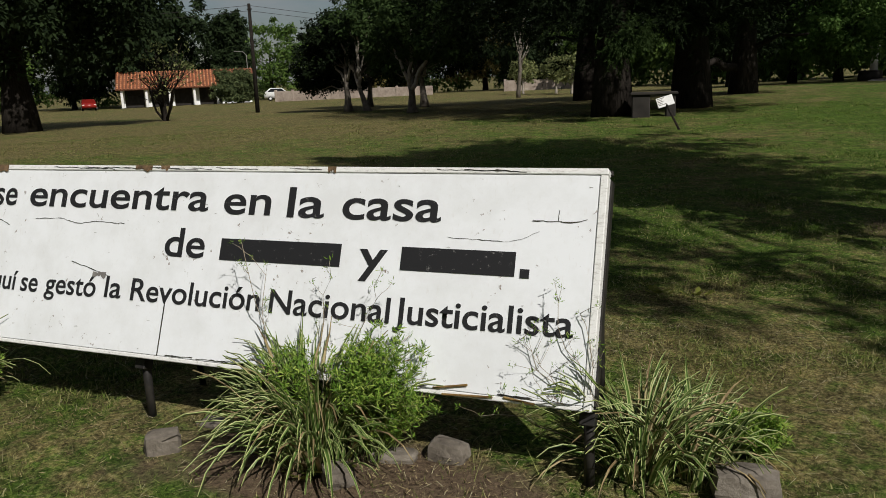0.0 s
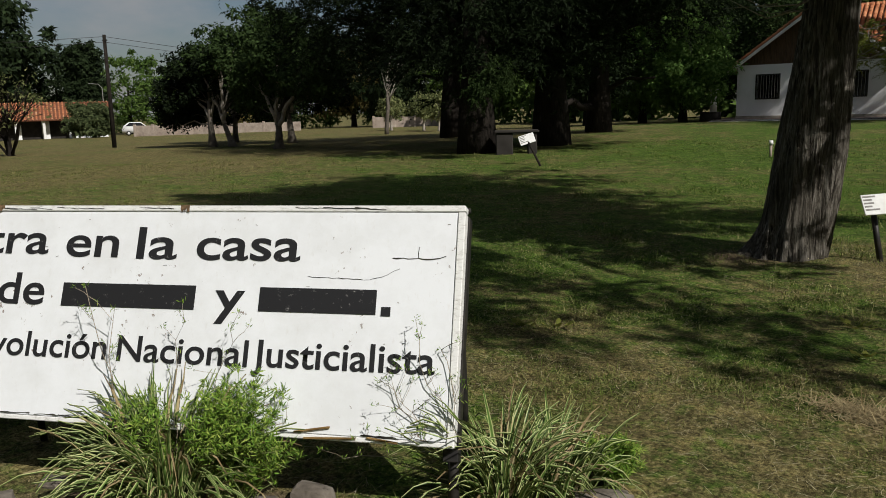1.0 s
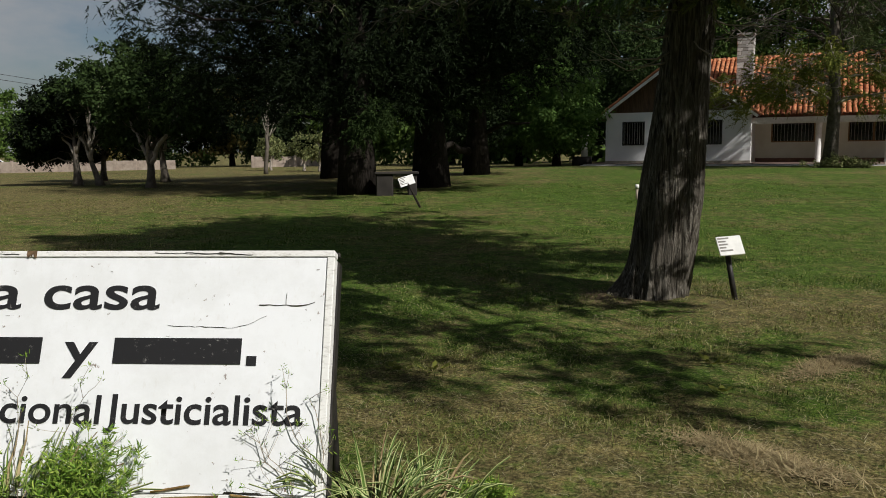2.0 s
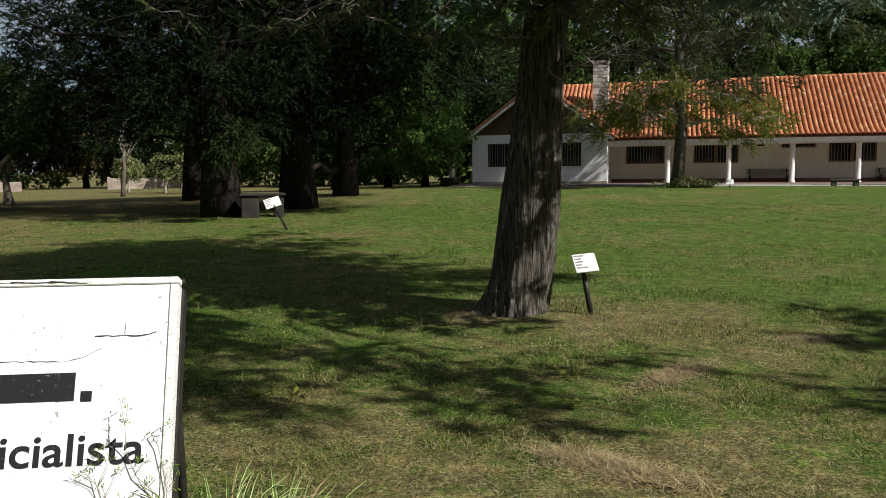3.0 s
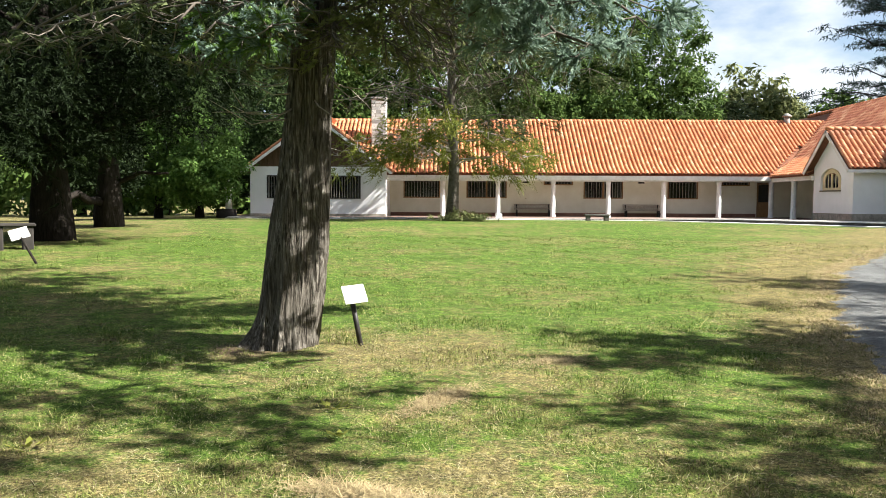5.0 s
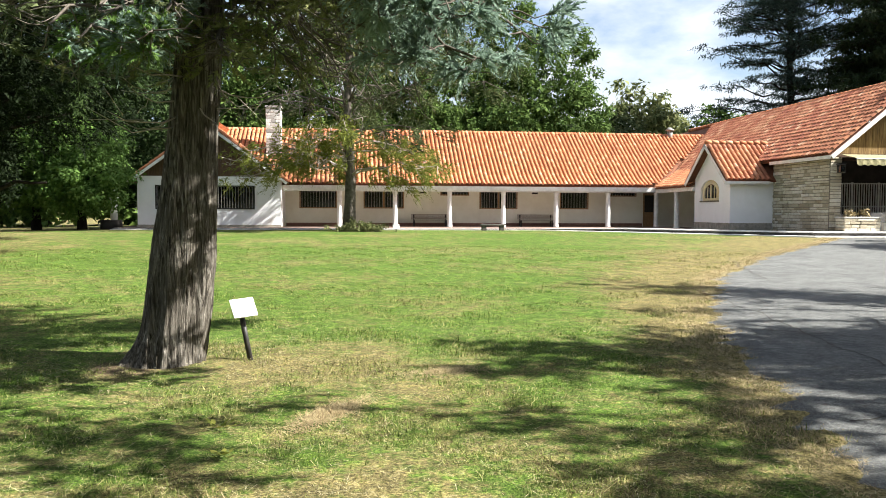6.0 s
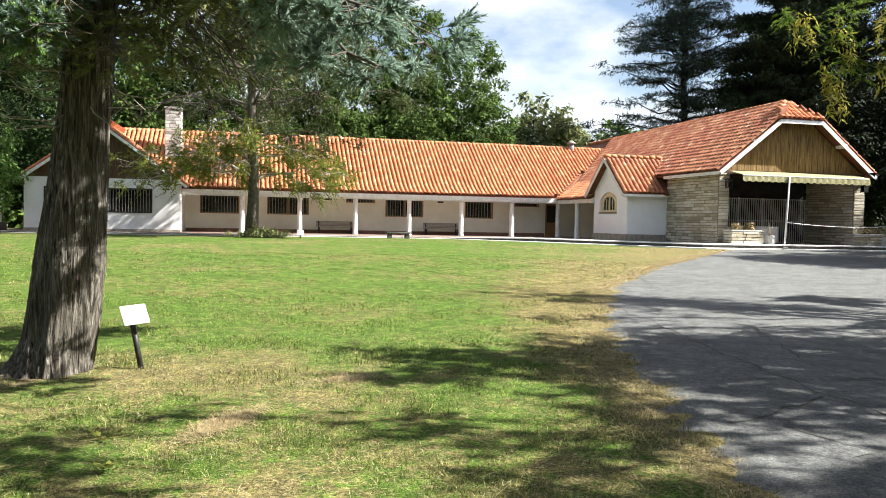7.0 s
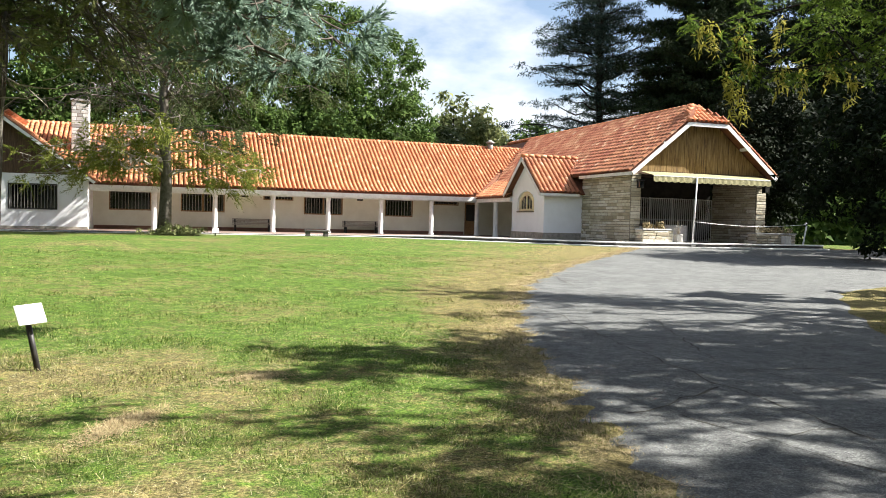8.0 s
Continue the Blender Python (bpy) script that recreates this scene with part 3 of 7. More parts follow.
        raw("paint_crack", vs, [(2 * i, 2 * i + 2, 2 * i + 3, 2 * i + 1) for i in range(n - 1)], mat_name, b)

    crack_line([(-0.60, -0.28), (-0.36, -0.287), (-0.31, -0.275), (-0.22, -0.235)], 0.003, "crack")
    crack_line([(-0.27, -0.202), (-0.13, -0.205), (-0.09, -0.20), (-0.04, -0.185)], 0.006, "crack")
    crack_line([(-0.17, -0.16), (-0.172, -0.225)], 0.003, "crack")
    boxed("panel_seam", (-1.921, -1.915, -H + 0.019, -0.60, 0.0006, 0.0016), "crack", b, "dark open seam between the panels", 0.0, m)
    for k in range(16):
        x = rnd.uniform(-4.2, -0.1)
        crack_line([(x, -0.010), (x + rnd.uniform(0.1, 0.4), -0.012 - rnd.uniform(0, 0.008))], 0.004, "crack")
    for k in range(14):
        x = rnd.uniform(-2.2, -0.1)
        crack_line([(x, -0.855), (x + rnd.uniform(0.05, 0.22), -0.858 + rnd.uniform(-0.006, 0.006))], 0.007, "crack")
    for k in range(46):
        x, y, l = rnd.uniform(-3.2, -0.05), rnd.uniform(-0.84, -0.05), rnd.uniform(0.006, 0.04)
        crack_line([(x, y), (x + l, y + rnd.uniform(-0.006, 0.006))], rnd.uniform(0.0015, 0.005), "bar_paint")
    crack_line([(-2.78, -0.27), (-2.62, -0.263), (-2.5, -0.285), (-2.40, -0.272), (-2.2, -0.278)], 0.004, "crack")
    crack_line([(-3.25, -0.29), (-3.05, -0.27), (-2.93, -0.315)], 0.004, "crack")
    crack_line([(-2.50, -0.47), (-2.32, -0.51), (-2.24, -0.535)], 0.005, "crack")
    for x0, x1, d in ((-2.2, -2.1, 0.03), (-2.05, -2.0, 0.026), (-3.15, -3.02, 0.035), (-1.17, -1.13, 0.025), (-2.36, -2.28, -0.515)):
        vs, n = [], 9
        for i in range(n):
            x = x0 + (x1 - x0) * i / (n - 1)
            lo = -d * rnd.uniform(0.5, 1.1) if d > 0 else d - rnd.uniform(0.008, 0.03)
            hi = 0.0 if d > 0 else d + rnd.uniform(0.0, 0.008)
            vs += [m @ Vector((x, lo, 0.0075 if d > 0 else 0.002)), m @ Vector((x, hi, 0.0075 if d > 0 else 0.002))]
        raw("flaked_patch", vs, [(2 * i, 2 * i + 2, 2 * i + 3, 2 * i + 1) for i in range(n - 1)], "rust" if d > 0 else "bar_paint", b, "bare patch in the flaking paint")
    for x0, x1, y, t in ((-0.60, -0.46, -0.845, 10), (-0.32, -0.2, -0.868, -6), (-0.56, -0.36, -0.872, 3)):
        mm = m @ pose((x0 + x1) / 2, y, 0.008, 0, 0, t)
        boxed("splinter", ((x0 - x1) / 2, (x1 - x0) / 2, -0.004, 0.004, -0.003, 0.004), "gable_wood", b, "torn raw wood splinter", 0.002, mm)


build_board()


# ---- the house ----
FLOOR = 0.52
COL_Y, WALL_Y, WING_Y = 49.55, 51.75, 48.46
CORNER_X, ANNEX_Y0, ANNEX_Y1, STONE_X, FRONT_Y = 20.0, 39.53, 43.8, 22.4, 34.6
RIDGE_Z, RIDGE_Y, EAVE_Z, EAVE_Y = 6.96, 54.9, 3.02, 49.15
house = thing("house", (8, 50, FLOOR), "long low white house with orange tile roofs and colonnade", "house")


def wall_holes(name, axis, at, thick, a0, a1, z0, z1, holes, material, label=""):
    """A wall along x or y with openings through it: pieces round each hole, in one mesh."""
    bm = bmesh.new()
    cuts = sorted({a0, a1, *[h[0] for h in holes], *[h[1] for h in holes]})
    for p, q in zip(cuts, cuts[1:]):
        spans = sorted((h[2], h[3]) for h in holes if h[0] <= p and h[1] >= q)
        low = z0
        for s, e in spans + [(z1, z1)]:
            if s > low + 1e-4:
                if axis == "x":
                    box(bm, p, q, at, at + thick, low, s)
                else:
                    box(bm, at, at + thick, p, q, low, s)
            low = max(low, e)
    bmesh.ops.remove_doubles(bm, verts=bm.verts, dist=1e-4)
    return part(name, bm, material, house, label)


def barred_window(x0, x1, z0, z1, y, bars, frame_mat="frame_wood", split=False):
    w = boxed("window", (x0 - 0.07, x1 + 0.07, y - 0.03, y + 0.06, z0 - 0.07, z0), frame_mat, house, "barred window in a wooden frame")
    boxed("frame", (x0 - 0.07, x1 + 0.07, y - 0.03, y + 0.06, z1, z1 + 0.07), frame_mat, w)
    for x in (x0 - 0.07, x1):
        boxed("frame", (x, x + 0.07, y - 0.03, y + 0.06, z0, z1), frame_mat, w)
    if split:
        boxed("mullion", ((x0 + x1) / 2 - 0.05, (x0 + x1) / 2 + 0.05, y - 0.03, y + 0.06, z0, z1), frame_mat, w)
    boxed("pane", (x0, x1, y + 0.14, y + 0.15, z0, z1), "glass", w, "dark window pane")
    n = max(3, bars)
    rod = None
    for i in range(n):
        x = x0 + (x1 - x0) * (i + 0.5) / n
        if rod is None:
            bm = bmesh.new()
            box(bm, -0.014, 0.014, -0.014, 0.014, z0, z1)
            rod = part("bar", bm, "bar_paint", w)
        else:
            o = new("bar", rod.data)
            o.parent = w
            o.location = (x, y + 0.02, 0)
    rod.location = (x0 + (x1 - x0) * 0.5 / n, y + 0.02, 0)
    return w


def tile_mesh(width=0.235, length=0.40, steps_n=5):
    """One barrel tile, lying along y from its lower end, slightly tapered."""
    vs, fs = [], []
    for j, (y, k) in enumerate(((0, 1.0), (length, 0.82))):
        for t in (0.0, 1.0):
            for i in range(steps_n + 1):
                q = math.pi * i / steps_n
                r = width / 2 * k - 0.012 * t
                vs.append((-math.cos(q) * r, y, math.sin(q) * r * 1.05 - (0.0 if j else -0.018)))
    n = steps_n + 1
    for i in range(steps_n):
        fs.append((i, i + 1, 2 * n + i + 1, 2 * n + i))
        fs.append((i + 1, i, n + i, n + i + 1))
    return np.array(vs), fs


TILE_V, TILE_F = tile_mesh()


def tile_slope(name, origin, along, up, cols, rows, inside, material="tile", parent=None, pieces=None, pitch=0.28, gauge=0.34, sag=None):
    """Barrel tiles laid in columns up a slope; inside(x, y) keeps those over the roof. pieces: where tiles are objects of their own."""
    along, up = Vector(along).normalized(), Vector(up).normalized()
    nrm = along.cross(up)
    if nrm.z < 0:
        nrm = -nrm
    rnd = random.Random(17)
    vs, fs, single = [], [], None
    cols = int(cols * 0.25 / pitch + 1)
    for c in range(cols):
        for r in range(rows):
            p = Vector(origin) + along * (c + 0.5) * pitch + up * r * gauge
            if not inside(p.x, p.y):
                continue
            p = p + nrm * (0.03 + rnd.uniform(-0.008, 0.012)) + along * rnd.uniform(-0.007, 0.007)
            if sag:
                p.z += sag(r)
            if pieces and pieces(p.x, p.y):
                if single is None:
                    single = bpy.data.meshes.new("tile")
                    single.from_pydata([tuple(v) for v in TILE_V], [], TILE_F)
                    single.materials.append(MAT["tile_piece"])
                o = new("roof_tile", single)
                o.parent = parent
                o.matrix_parent_inverse = Matrix.Translation(-parent.location)
                o.matrix_basis = Matrix(((along.x, up.x, nrm.x, p.x), (along.y, up.y, nrm.y, p.y), (along.z, up.z, nrm.z, p.z), (0, 0, 0, 1)))
                continue
            base = len(vs)
            for v in TILE_V:
                vs.append(p + along * v[0] + up * v[1] + nrm * v[2])
            fs += [tuple(i + base for i in f) for f in TILE_F]
    if vs:
        ob = raw(name, vs, fs, material, parent)
        ob["kind"] = "stuff"
        return ob


def slab(name, corners, thick, material, parent, label=""):
    """A flat roof board through four corners."""
    c = [Vector(p) for p in corners]
    n = (c[1] - c[0]).cross(c[2] - c[0]).normalized()
    if n.z < 0:
        n = -n
    k = len(c)
    vs = c + [p - n * thick for p in c]
    fs = [tuple(range(k)), tuple(reversed(range(k, 2 * k)))] + [(i, i + k, (i + 1) % k + k, (i + 1) % k) for i in range(k)]
    return raw(name, vs, fs, material, parent, label)


WIN = ((-3.08, -0.82), (1.05, 3.55), (8.72, 11.15), (14.2, 16.04))
VENT = ((4.65, 5.11, 2.68, 2.88), (12.2, 12.64, 2.68, 2.88))


def build_colonnade():
    holes = [(a, b, 1.75, 2.82) for a, b in WIN] + [(6.1, 7.88, 2.62, 2.82), (17.7, 19.4, 2.62, 2.86)] + list(VENT) + [(19.95, 20.85, FLOOR, 2.8)]
    wall_holes("colonnade_wall", "x", WALL_Y, 0.3, -4.1, 22.6, FLOOR, 3.6, holes, "cream", "cream plastered wall under the colonnade")
    boxed("skirting", (-4.0, 19.9, WALL_Y - 0.02, WALL_Y + 0.004, FLOOR, FLOOR + 0.22), "plinth", house, "dark red painted skirting")
    for (a, b), n, sp in zip(WIN, (12, 14, 14, 9), (False, True, True, False)):
        barred_window(a, b, 1.75, 2.82, WALL_Y, n, split=sp)
    for a, b, z0, z1 in ((6.1, 7.88, 2.62, 2.82), (17.7, 19.4, 2.62, 2.86)):
        barred_window(a, b, z0, z1, WALL_Y, 9)
    for a, b, z0, z1 in VENT:
        boxed("vent", (a, b, WALL_Y + 0.1, WALL_Y + 0.14, z0, z1), "dark", house, "small dark vent")
    d = boxed("door", (19.98, 20.82, WALL_Y + 0.06, WALL_Y + 0.12, FLOOR, 2.78), "frame_wood", house, "wooden door with dark glass")
    boxed("pane", (20.08, 20.72, WALL_Y + 0.045, WALL_Y + 0.055, 1.5, 2.65), "glass", d)
    boxed("ceiling_board", (-4.1, 22.0, COL_Y - 0.1, WALL_Y, 2.98, 3.02), "white", house)
    boxed("beam", (-4.1, 20.16, COL_Y - 0.16, COL_Y + 0.16, 2.74, 2.98), "white", house, "white painted beam over the columns")
    boxed("beam", (19.84, 20.16, ANNEX_Y1, COL_Y - 0.17, 2.74, 2.98), "white", house)
    bm = bmesh.new()
    prof = ((0.175, 0), (0.175, 0.10), (0.15, 0.14), (0.15, 1.2), (0.14, 2.06), (0.165, 2.10), (0.165, 2.22))
    rings = []
    for r, z in prof:
        rings.append([bm.verts.new((r * math.cos(2 * math.pi * k / 16), r * math.sin(2 * math.pi * k / 16), z)) for k in range(16)])
    for p, q in zip(rings, rings[1:]):
        for k in range(16):
            bm.faces.new((p[k], p[(k + 1) % 16], q[(k + 1) % 16], q[k]))
    first = part("column", bm, "white", house, "round white column", True)
    spots = [(-0.54 + 3.456 * i, COL_Y) for i in range(6)] + [(20.0, COL_Y), (20.0, 46.3)]
    for i, (x, y) in enumerate(spots):
        o = first if i == 0 else new("column", first.data)
        if i:
            o.parent = house
            o.matrix_parent_inverse = first.matrix_parent_inverse
            o["label"] = first["label"]
        o.location = (x, y, FLOOR)
    boxed("fascia", (-6.3, 19.9, EAVE_Y - 0.02, EAVE_Y + 0.03, EAVE_Z - 0.20, EAVE_Z + 0.07), "white", house, "white painted eaves beam")
    boxed("inner_wall", (22.4, 22.7, ANNEX_Y1 + 0.02, WALL_Y - 0.02, FLOOR - 0.1, 3.6), "cream", house)
    # roof of the long range
    slope = Vector((0, RIDGE_Y - EAVE_Y, RIDGE_Z - EAVE_Z))
    x0, x1 = -9.0, 25.9
    slab("roof", [(x0, EAVE_Y, EAVE_Z), (20.0, EAVE_Y, EAVE_Z), (26.6, RIDGE_Y + 0.2, RIDGE_Z), (x0, RIDGE_Y, RIDGE_Z)], 0.08, "roof_board", house)
    slab("roof", [(x0, RIDGE_Y, RIDGE_Z), (30, RIDGE_Y, RIDGE_Z), (30, 60.5, EAVE_Z), (x0, 60.5, EAVE_Z)], 0.08, "roof_board", house)
    k = (26.0 - 19.7) / (RIDGE_Y - EAVE_Y)
    tile_slope("roof_tiles", (x0, EAVE_Y - 0.1, EAVE_Z - 0.02), (1, 0, 0), slope, 140, 21, lambda x, y: x < 19.8 + (y - EAVE_Y) * k and not (x < -6.45 + 0.0 and y < WING_Y + 3.0 + (-6.45 - x) * 1.0), parent=house, sag=lambda r: 0.16 * max(0, 1 - r / 4) ** 2)
    runs = [([(x0 + i * 0.4, RIDGE_Y, RIDGE_Z + 0.07), (x0 + i * 0.4 + 0.42, RIDGE_Y, RIDGE_Z + 0.06)], (0.13, 0.11)) for i in range(86)]
    tubes("ridge_tiles", runs, "tile", house, "", 8)["kind"] = "stuff"
    boxed("back_wall", (-13, 22.6, 60.0, 60.3, FLOOR - 0.2, 3.1), "stucco", house)


def build_wing():
    x0, x1, zt = -12.4, -4.05, 3.55
    wins = [(-7.97, -5.66, 1.66, 2.94), (-11.3, -10.1, 1.66, 2.94)]
    wall_holes("wing_wall", "x", WING_Y, 0.3, x0, x1, FLOOR - 0.2, zt, wins, "stucco", "bright white plastered front wall")
    for xa in (x0, x1 - 0.3):
        boxed("wing_wall", (xa, xa + 0.3, WING_Y + 0.302, 60.0, FLOOR - 0.2, zt), "stucco", house)
    boxed("plinth", (x0 - 0.03, x1 + 0.03, WING_Y - 0.04, WING_Y + 0.3, FLOOR - 0.25, FLOOR + 0.14), "stone_plinth", house, "low stone plinth")
    for a, b, z0, z1 in wins:
        barred_window(a, b, z0, z1, WING_Y, 14 if b > -7 else 8, "iron")
    xc, zr, ov = (x0 + x1) / 2, 6.62, 0.45
    s = (zr - zt) / (xc - x0)
    ze = zt - s * ov
    # wooden gable boards, one by one
    n = 26
    for i in range(n):
        xa, xb = x0 + (x1 - x0) * i / n, x0 + (x1 - x0) * (i + 1) / n
        h = lambda x: zr - 0.12 - s * abs(x - xc)
        bm = bmesh.new()
        ps = [(xa + 0.008, zt), (xb - 0.008, zt), (xb - 0.008, max(zt + 0.01, h(xb))), (xa + 0.008, max(zt + 0.01, h(xa)))]
        f = [bm.verts.new((x, WING_Y + 0.02, z)) for x, z in ps]
        g = [bm.verts.new((x, WING_Y + 0.10, z)) for x, z in ps]
        bm.faces.new(f)
        for k in range(4):
            bm.faces.new((f[k], g[k], g[(k + 1) % 4], f[(k + 1) % 4]))
        part("gable_board", bm, "dark_wood", house)
    front, back = WING_Y - 0.55, RIDGE_Y + 2
    for sgn in (-1, 1):
        xe = xc + sgn * (xc - x0 + ov)
        slab("wing_roof", [(xe, front, ze), (xc, front, zr), (xc, back, zr), (xe, back, ze)], 0.09, "roof_board", house)
        slab("bargeboard", [(xe, front - 0.04, ze - 0.02), (xc, front - 0.04, zr - 0.02), (xc, front, zr - 0.02), (xe, front, ze - 0.02)], 0.16, "white", house, "white painted bargeboard")
        up = Vector((-sgn * (xc - x0 + ov), 0, zr - ze))
        valley = (lambda x, y: x > xc - 0.2 and y < front + 2.4 + (x1 + 0.45 - x) * 0.9) if sgn > 0 else (lambda x, y: True)
        tile_slope("wing_tiles", (xe, front - 0.05, ze), (0, 1, 0), up, 34, 18, lambda x, y, v=valley: y < back and v(x, y), parent=house)
    tubes("ridge_tiles", [([(xc, front - 0.05 + i * 0.4, zr + 0.06), (xc, front + 0.37 + i * 0.4, zr + 0.05)], (0.13, 0.11)) for i in range(20)], "tile", house, "", 8)["kind"] = "stuff"
    # the stone chimney, block by block
    cx, cy, w = -4.8, 52.4, 0.47
    ch = boxed("chimney", (cx - w + 0.03, cx + w - 0.03, cy - w + 0.03, cy + w - 0.03, 5.0, 8.2), "mortar", house, "square chimney of pale grey stone blocks")
    rnd = random.Random(3)
    z = 5.0
    while z < 8.1:
        h = rnd.uniform(0.17, 0.25)
        for side in range(4):
            a = -w
            while a < w - 0.02:
                l = min(rnd.uniform(0.25, 0.6), w - a)
                m = pose(cx, cy, 0, 0, 0, 90 * side)
                boxed("stone", (a + 0.012, a + l - 0.012, -w - rnd.uniform(0, 0.02), -w + 0.06, z + 0.012, min(z + h, 8.15) - 0.012), "grey_stone", ch, "", 0.012, m)
                a += l
        z += h
    boxed("cap", (cx - w - 0.05, cx + w + 0.05, cy - w - 0.05, cy + w + 0.05, 8.15, 8.27), "grey_stone", ch)


build_colonnade()
build_wing()
vent = thing("roof_vent", (23.0, 54.7, RIDGE_Z), "small grey metal vent on the roof ridge", "vent")
tubes("pipe", [([(23.0, 54.7, 6.6), (23.0, 54.7, 7.35)], (0.2, 0.2))], "bar_paint", vent, "", 12)
tubes("cap", [([(23.0, 54.7, 7.35), (23.0, 54.7, 7.42), (23.0, 54.7, 7.6)], (0.32, 0.32, 0.08))], "bar_paint", vent, "", 12)


def ashlar_face(parent, axis, at, a0, a1, z0, z1, seed, out=-1):
    """Rough stones laid in uneven courses on a wall face, each its own object."""
    rnd = random.Random(seed)
    z = z0
    while z < z1 - 0.05:
        h = min(rnd.uniform(0.10, 0.19), z1 - z)
        a = a0
        while a < a1 - 0.03:
            l = min(rnd.uniform(0.22, 0.95), a1 - a)
            if a1 - a - l < 0.12:
                l = a1 - a
            d = rnd.uniform(0.005, 0.045)
            p, q = sorted((at, at + out * (0.02 + d)))
            b = (a + 0.012, a + l - 0.012, p, q, z + 0.012, z + h - 0.012) if axis == "x" else (p, q, a + 0.012, a + l - 0.012, z + 0.012, z + h - 0.012)
            boxed("stone", b, "ashlar", parent, "", 0.014)
            a += l
        z += h


def build_porch():
    X0, X1, Y0, Y1 = STONE_X, 30.9, FRONT_Y, 38.2
    RX, RZ, EZ = 26.6, 7.84, 4.18
    west = boxed("stone_wall", (X0, X0 + 0.5, Y0 + 0.05, ANNEX_Y0 - 0.05, FLOOR - 0.2, 4.1), "mortar", house, "rough honey-coloured stone wall")
    ashlar_face(west, "y", X0, Y0, ANNEX_Y0 - 0.05, FLOOR, 4.1, 1)
    for a, b, sd in ((X0, 22.98, 2), (30.25, X1, 3)):
        p = boxed("stone_pier", (a, b, Y0, Y0 + 0.5, FLOOR - 0.2, 4.1), "mortar", house, "rough stone pier of the porch")
        ashlar_face(p, "x", Y0, a, b, FLOOR, 4.1, sd)
    east = boxed("stone_wall", (30.27, 30.9, Y0 + 0.5, Y1, FLOOR - 0.2, 4.1), "mortar", house, "rough stone wall inside the porch")
    ashlar_face(east, "y", 30.27, Y0 + 0.02, Y1, FLOOR, 3.9, 4)
    boxed("porch_back", (X0 + 0.5, 30.27, Y1 + 0.25, Y1 + 0.5, FLOOR, 4.3), "dark", house, "dark back wall of the porch")
    boxed("porch_ceiling", (X0 + 0.1, X1, Y0 + 0.06, Y1 + 0.5, 4.2, 4.25), "dark_wood", house)
    boxed("lintel", (X0, X1, Y0 + 0.02, Y0 + 0.4, 4.1, 4.28), "dark_wood", house)
    # gable boards
    s = (RZ - EZ) / (RX - (X0 - 0.35))
    n = 24
    for i in range(n):
        xa, xb = X0 + (X1 - X0) * i / n, X0 + (X1 - X0) * (i + 1) / n
        h = lambda x: min(RZ - 0.25 - s * abs(x - RX), 6.75)
        za = 4.28
        ps = [(xa + 0.01, za), (xb - 0.01, za), (xb - 0.01, max(za + 0.01, h(xb))), (xa + 0.01, max(za + 0.01, h(xa)))]
        bm = bmesh.new()
        f = [bm.verts.new((x, Y0 + 0.05, z)) for x, z in ps]
        g = [bm.verts.new((x, Y0 + 0.12, z)) for x, z in ps]
        bm.faces.new(f)
        for k in range(4):
            bm.faces.new((f[k], g[k], g[(k + 1) % 4], f[(k + 1) % 4]))
        part("gable_board", bm, "gable_wood", house)
    # roof, half-hipped at the front
    F, back, hz = Y0 - 0.55, 62.0, 6.85
    hx = (RZ - hz) / s
    hy = F + 1.35
    xe = RX - (RX - X0 + 0.35)
    xr = RX + (RX - X0 + 0.35)
    slab("porch_roof", [(xe, F, EZ), (RX - hx, F, hz), (RX, hy, RZ), (RX, back, RZ), (xe, back, EZ)], 0.1, "roof_board", house)
    slab("porch_roof", [(xr, F, EZ), (RX + hx, F, hz), (RX, hy, RZ), (RX, back, RZ), (xr, back, EZ)], 0.1, "roof_board", house)
    slab("porch_roof", [(RX - hx, F, hz), (RX + hx, F, hz), (RX, hy, RZ)], 0.1, "roof_board", house)
    slab("low_roof", [(CORNER_X - 0.3, ANNEX_Y1 + 0.1, 3.04), (xe + 0.02, ANNEX_Y1 + 0.1, EZ), (xe + 0.02, 52.3, EZ), (CORNER_X - 0.3, 49.2, 3.04)], 0.08, "roof_board", house)
    up = Vector((RX - xe, 0, RZ - EZ))
    inside = lambda x, y: not (y < hy and x > RX - hx - 0.1 and (x - (RX - hx)) / hx > (y - F) / (hy - F)) and (y - EAVE_Y) < (x - 19.8) / 1.095
    tile_slope("porch_tiles", (xe - 0.05, F - 0.03, EZ), (0, 1, 0), up, 84, 17, inside, "tile_red", parent=house, pieces=lambda x, y: y < F + 4.2)
    tile_slope("porch_tiles", (xr + 0.05, F - 0.03, EZ), (0, 1, 0), Vector((RX - xr, 0, RZ - EZ)), 40, 17, lambda x, y: not (y < hy and x < RX + hx + 0.1 and (RX + hx - x) / hx > (y - F) / (hy - F)), "tile_old", parent=house)
    tile_slope("hip_tiles", (RX - hx, F - 0.05, hz), (1, 0, 0), (0, hy - F, RZ - hz), 12, 5, lambda x, y: abs(x - RX) < hx * (1 - (y - F) / (hy - F)) + 0.05, parent=house)
    tile_slope("low_tiles", (CORNER_X - 0.35, ANNEX_Y1 + 0.1, 3.04), (0, 1, 0), (xe - CORNER_X + 0.3, 0, EZ - 3.04), 28, 8, lambda x, y: (y - EAVE_Y) < (x - 19.8) / 1.095 and x < xe, parent=house)
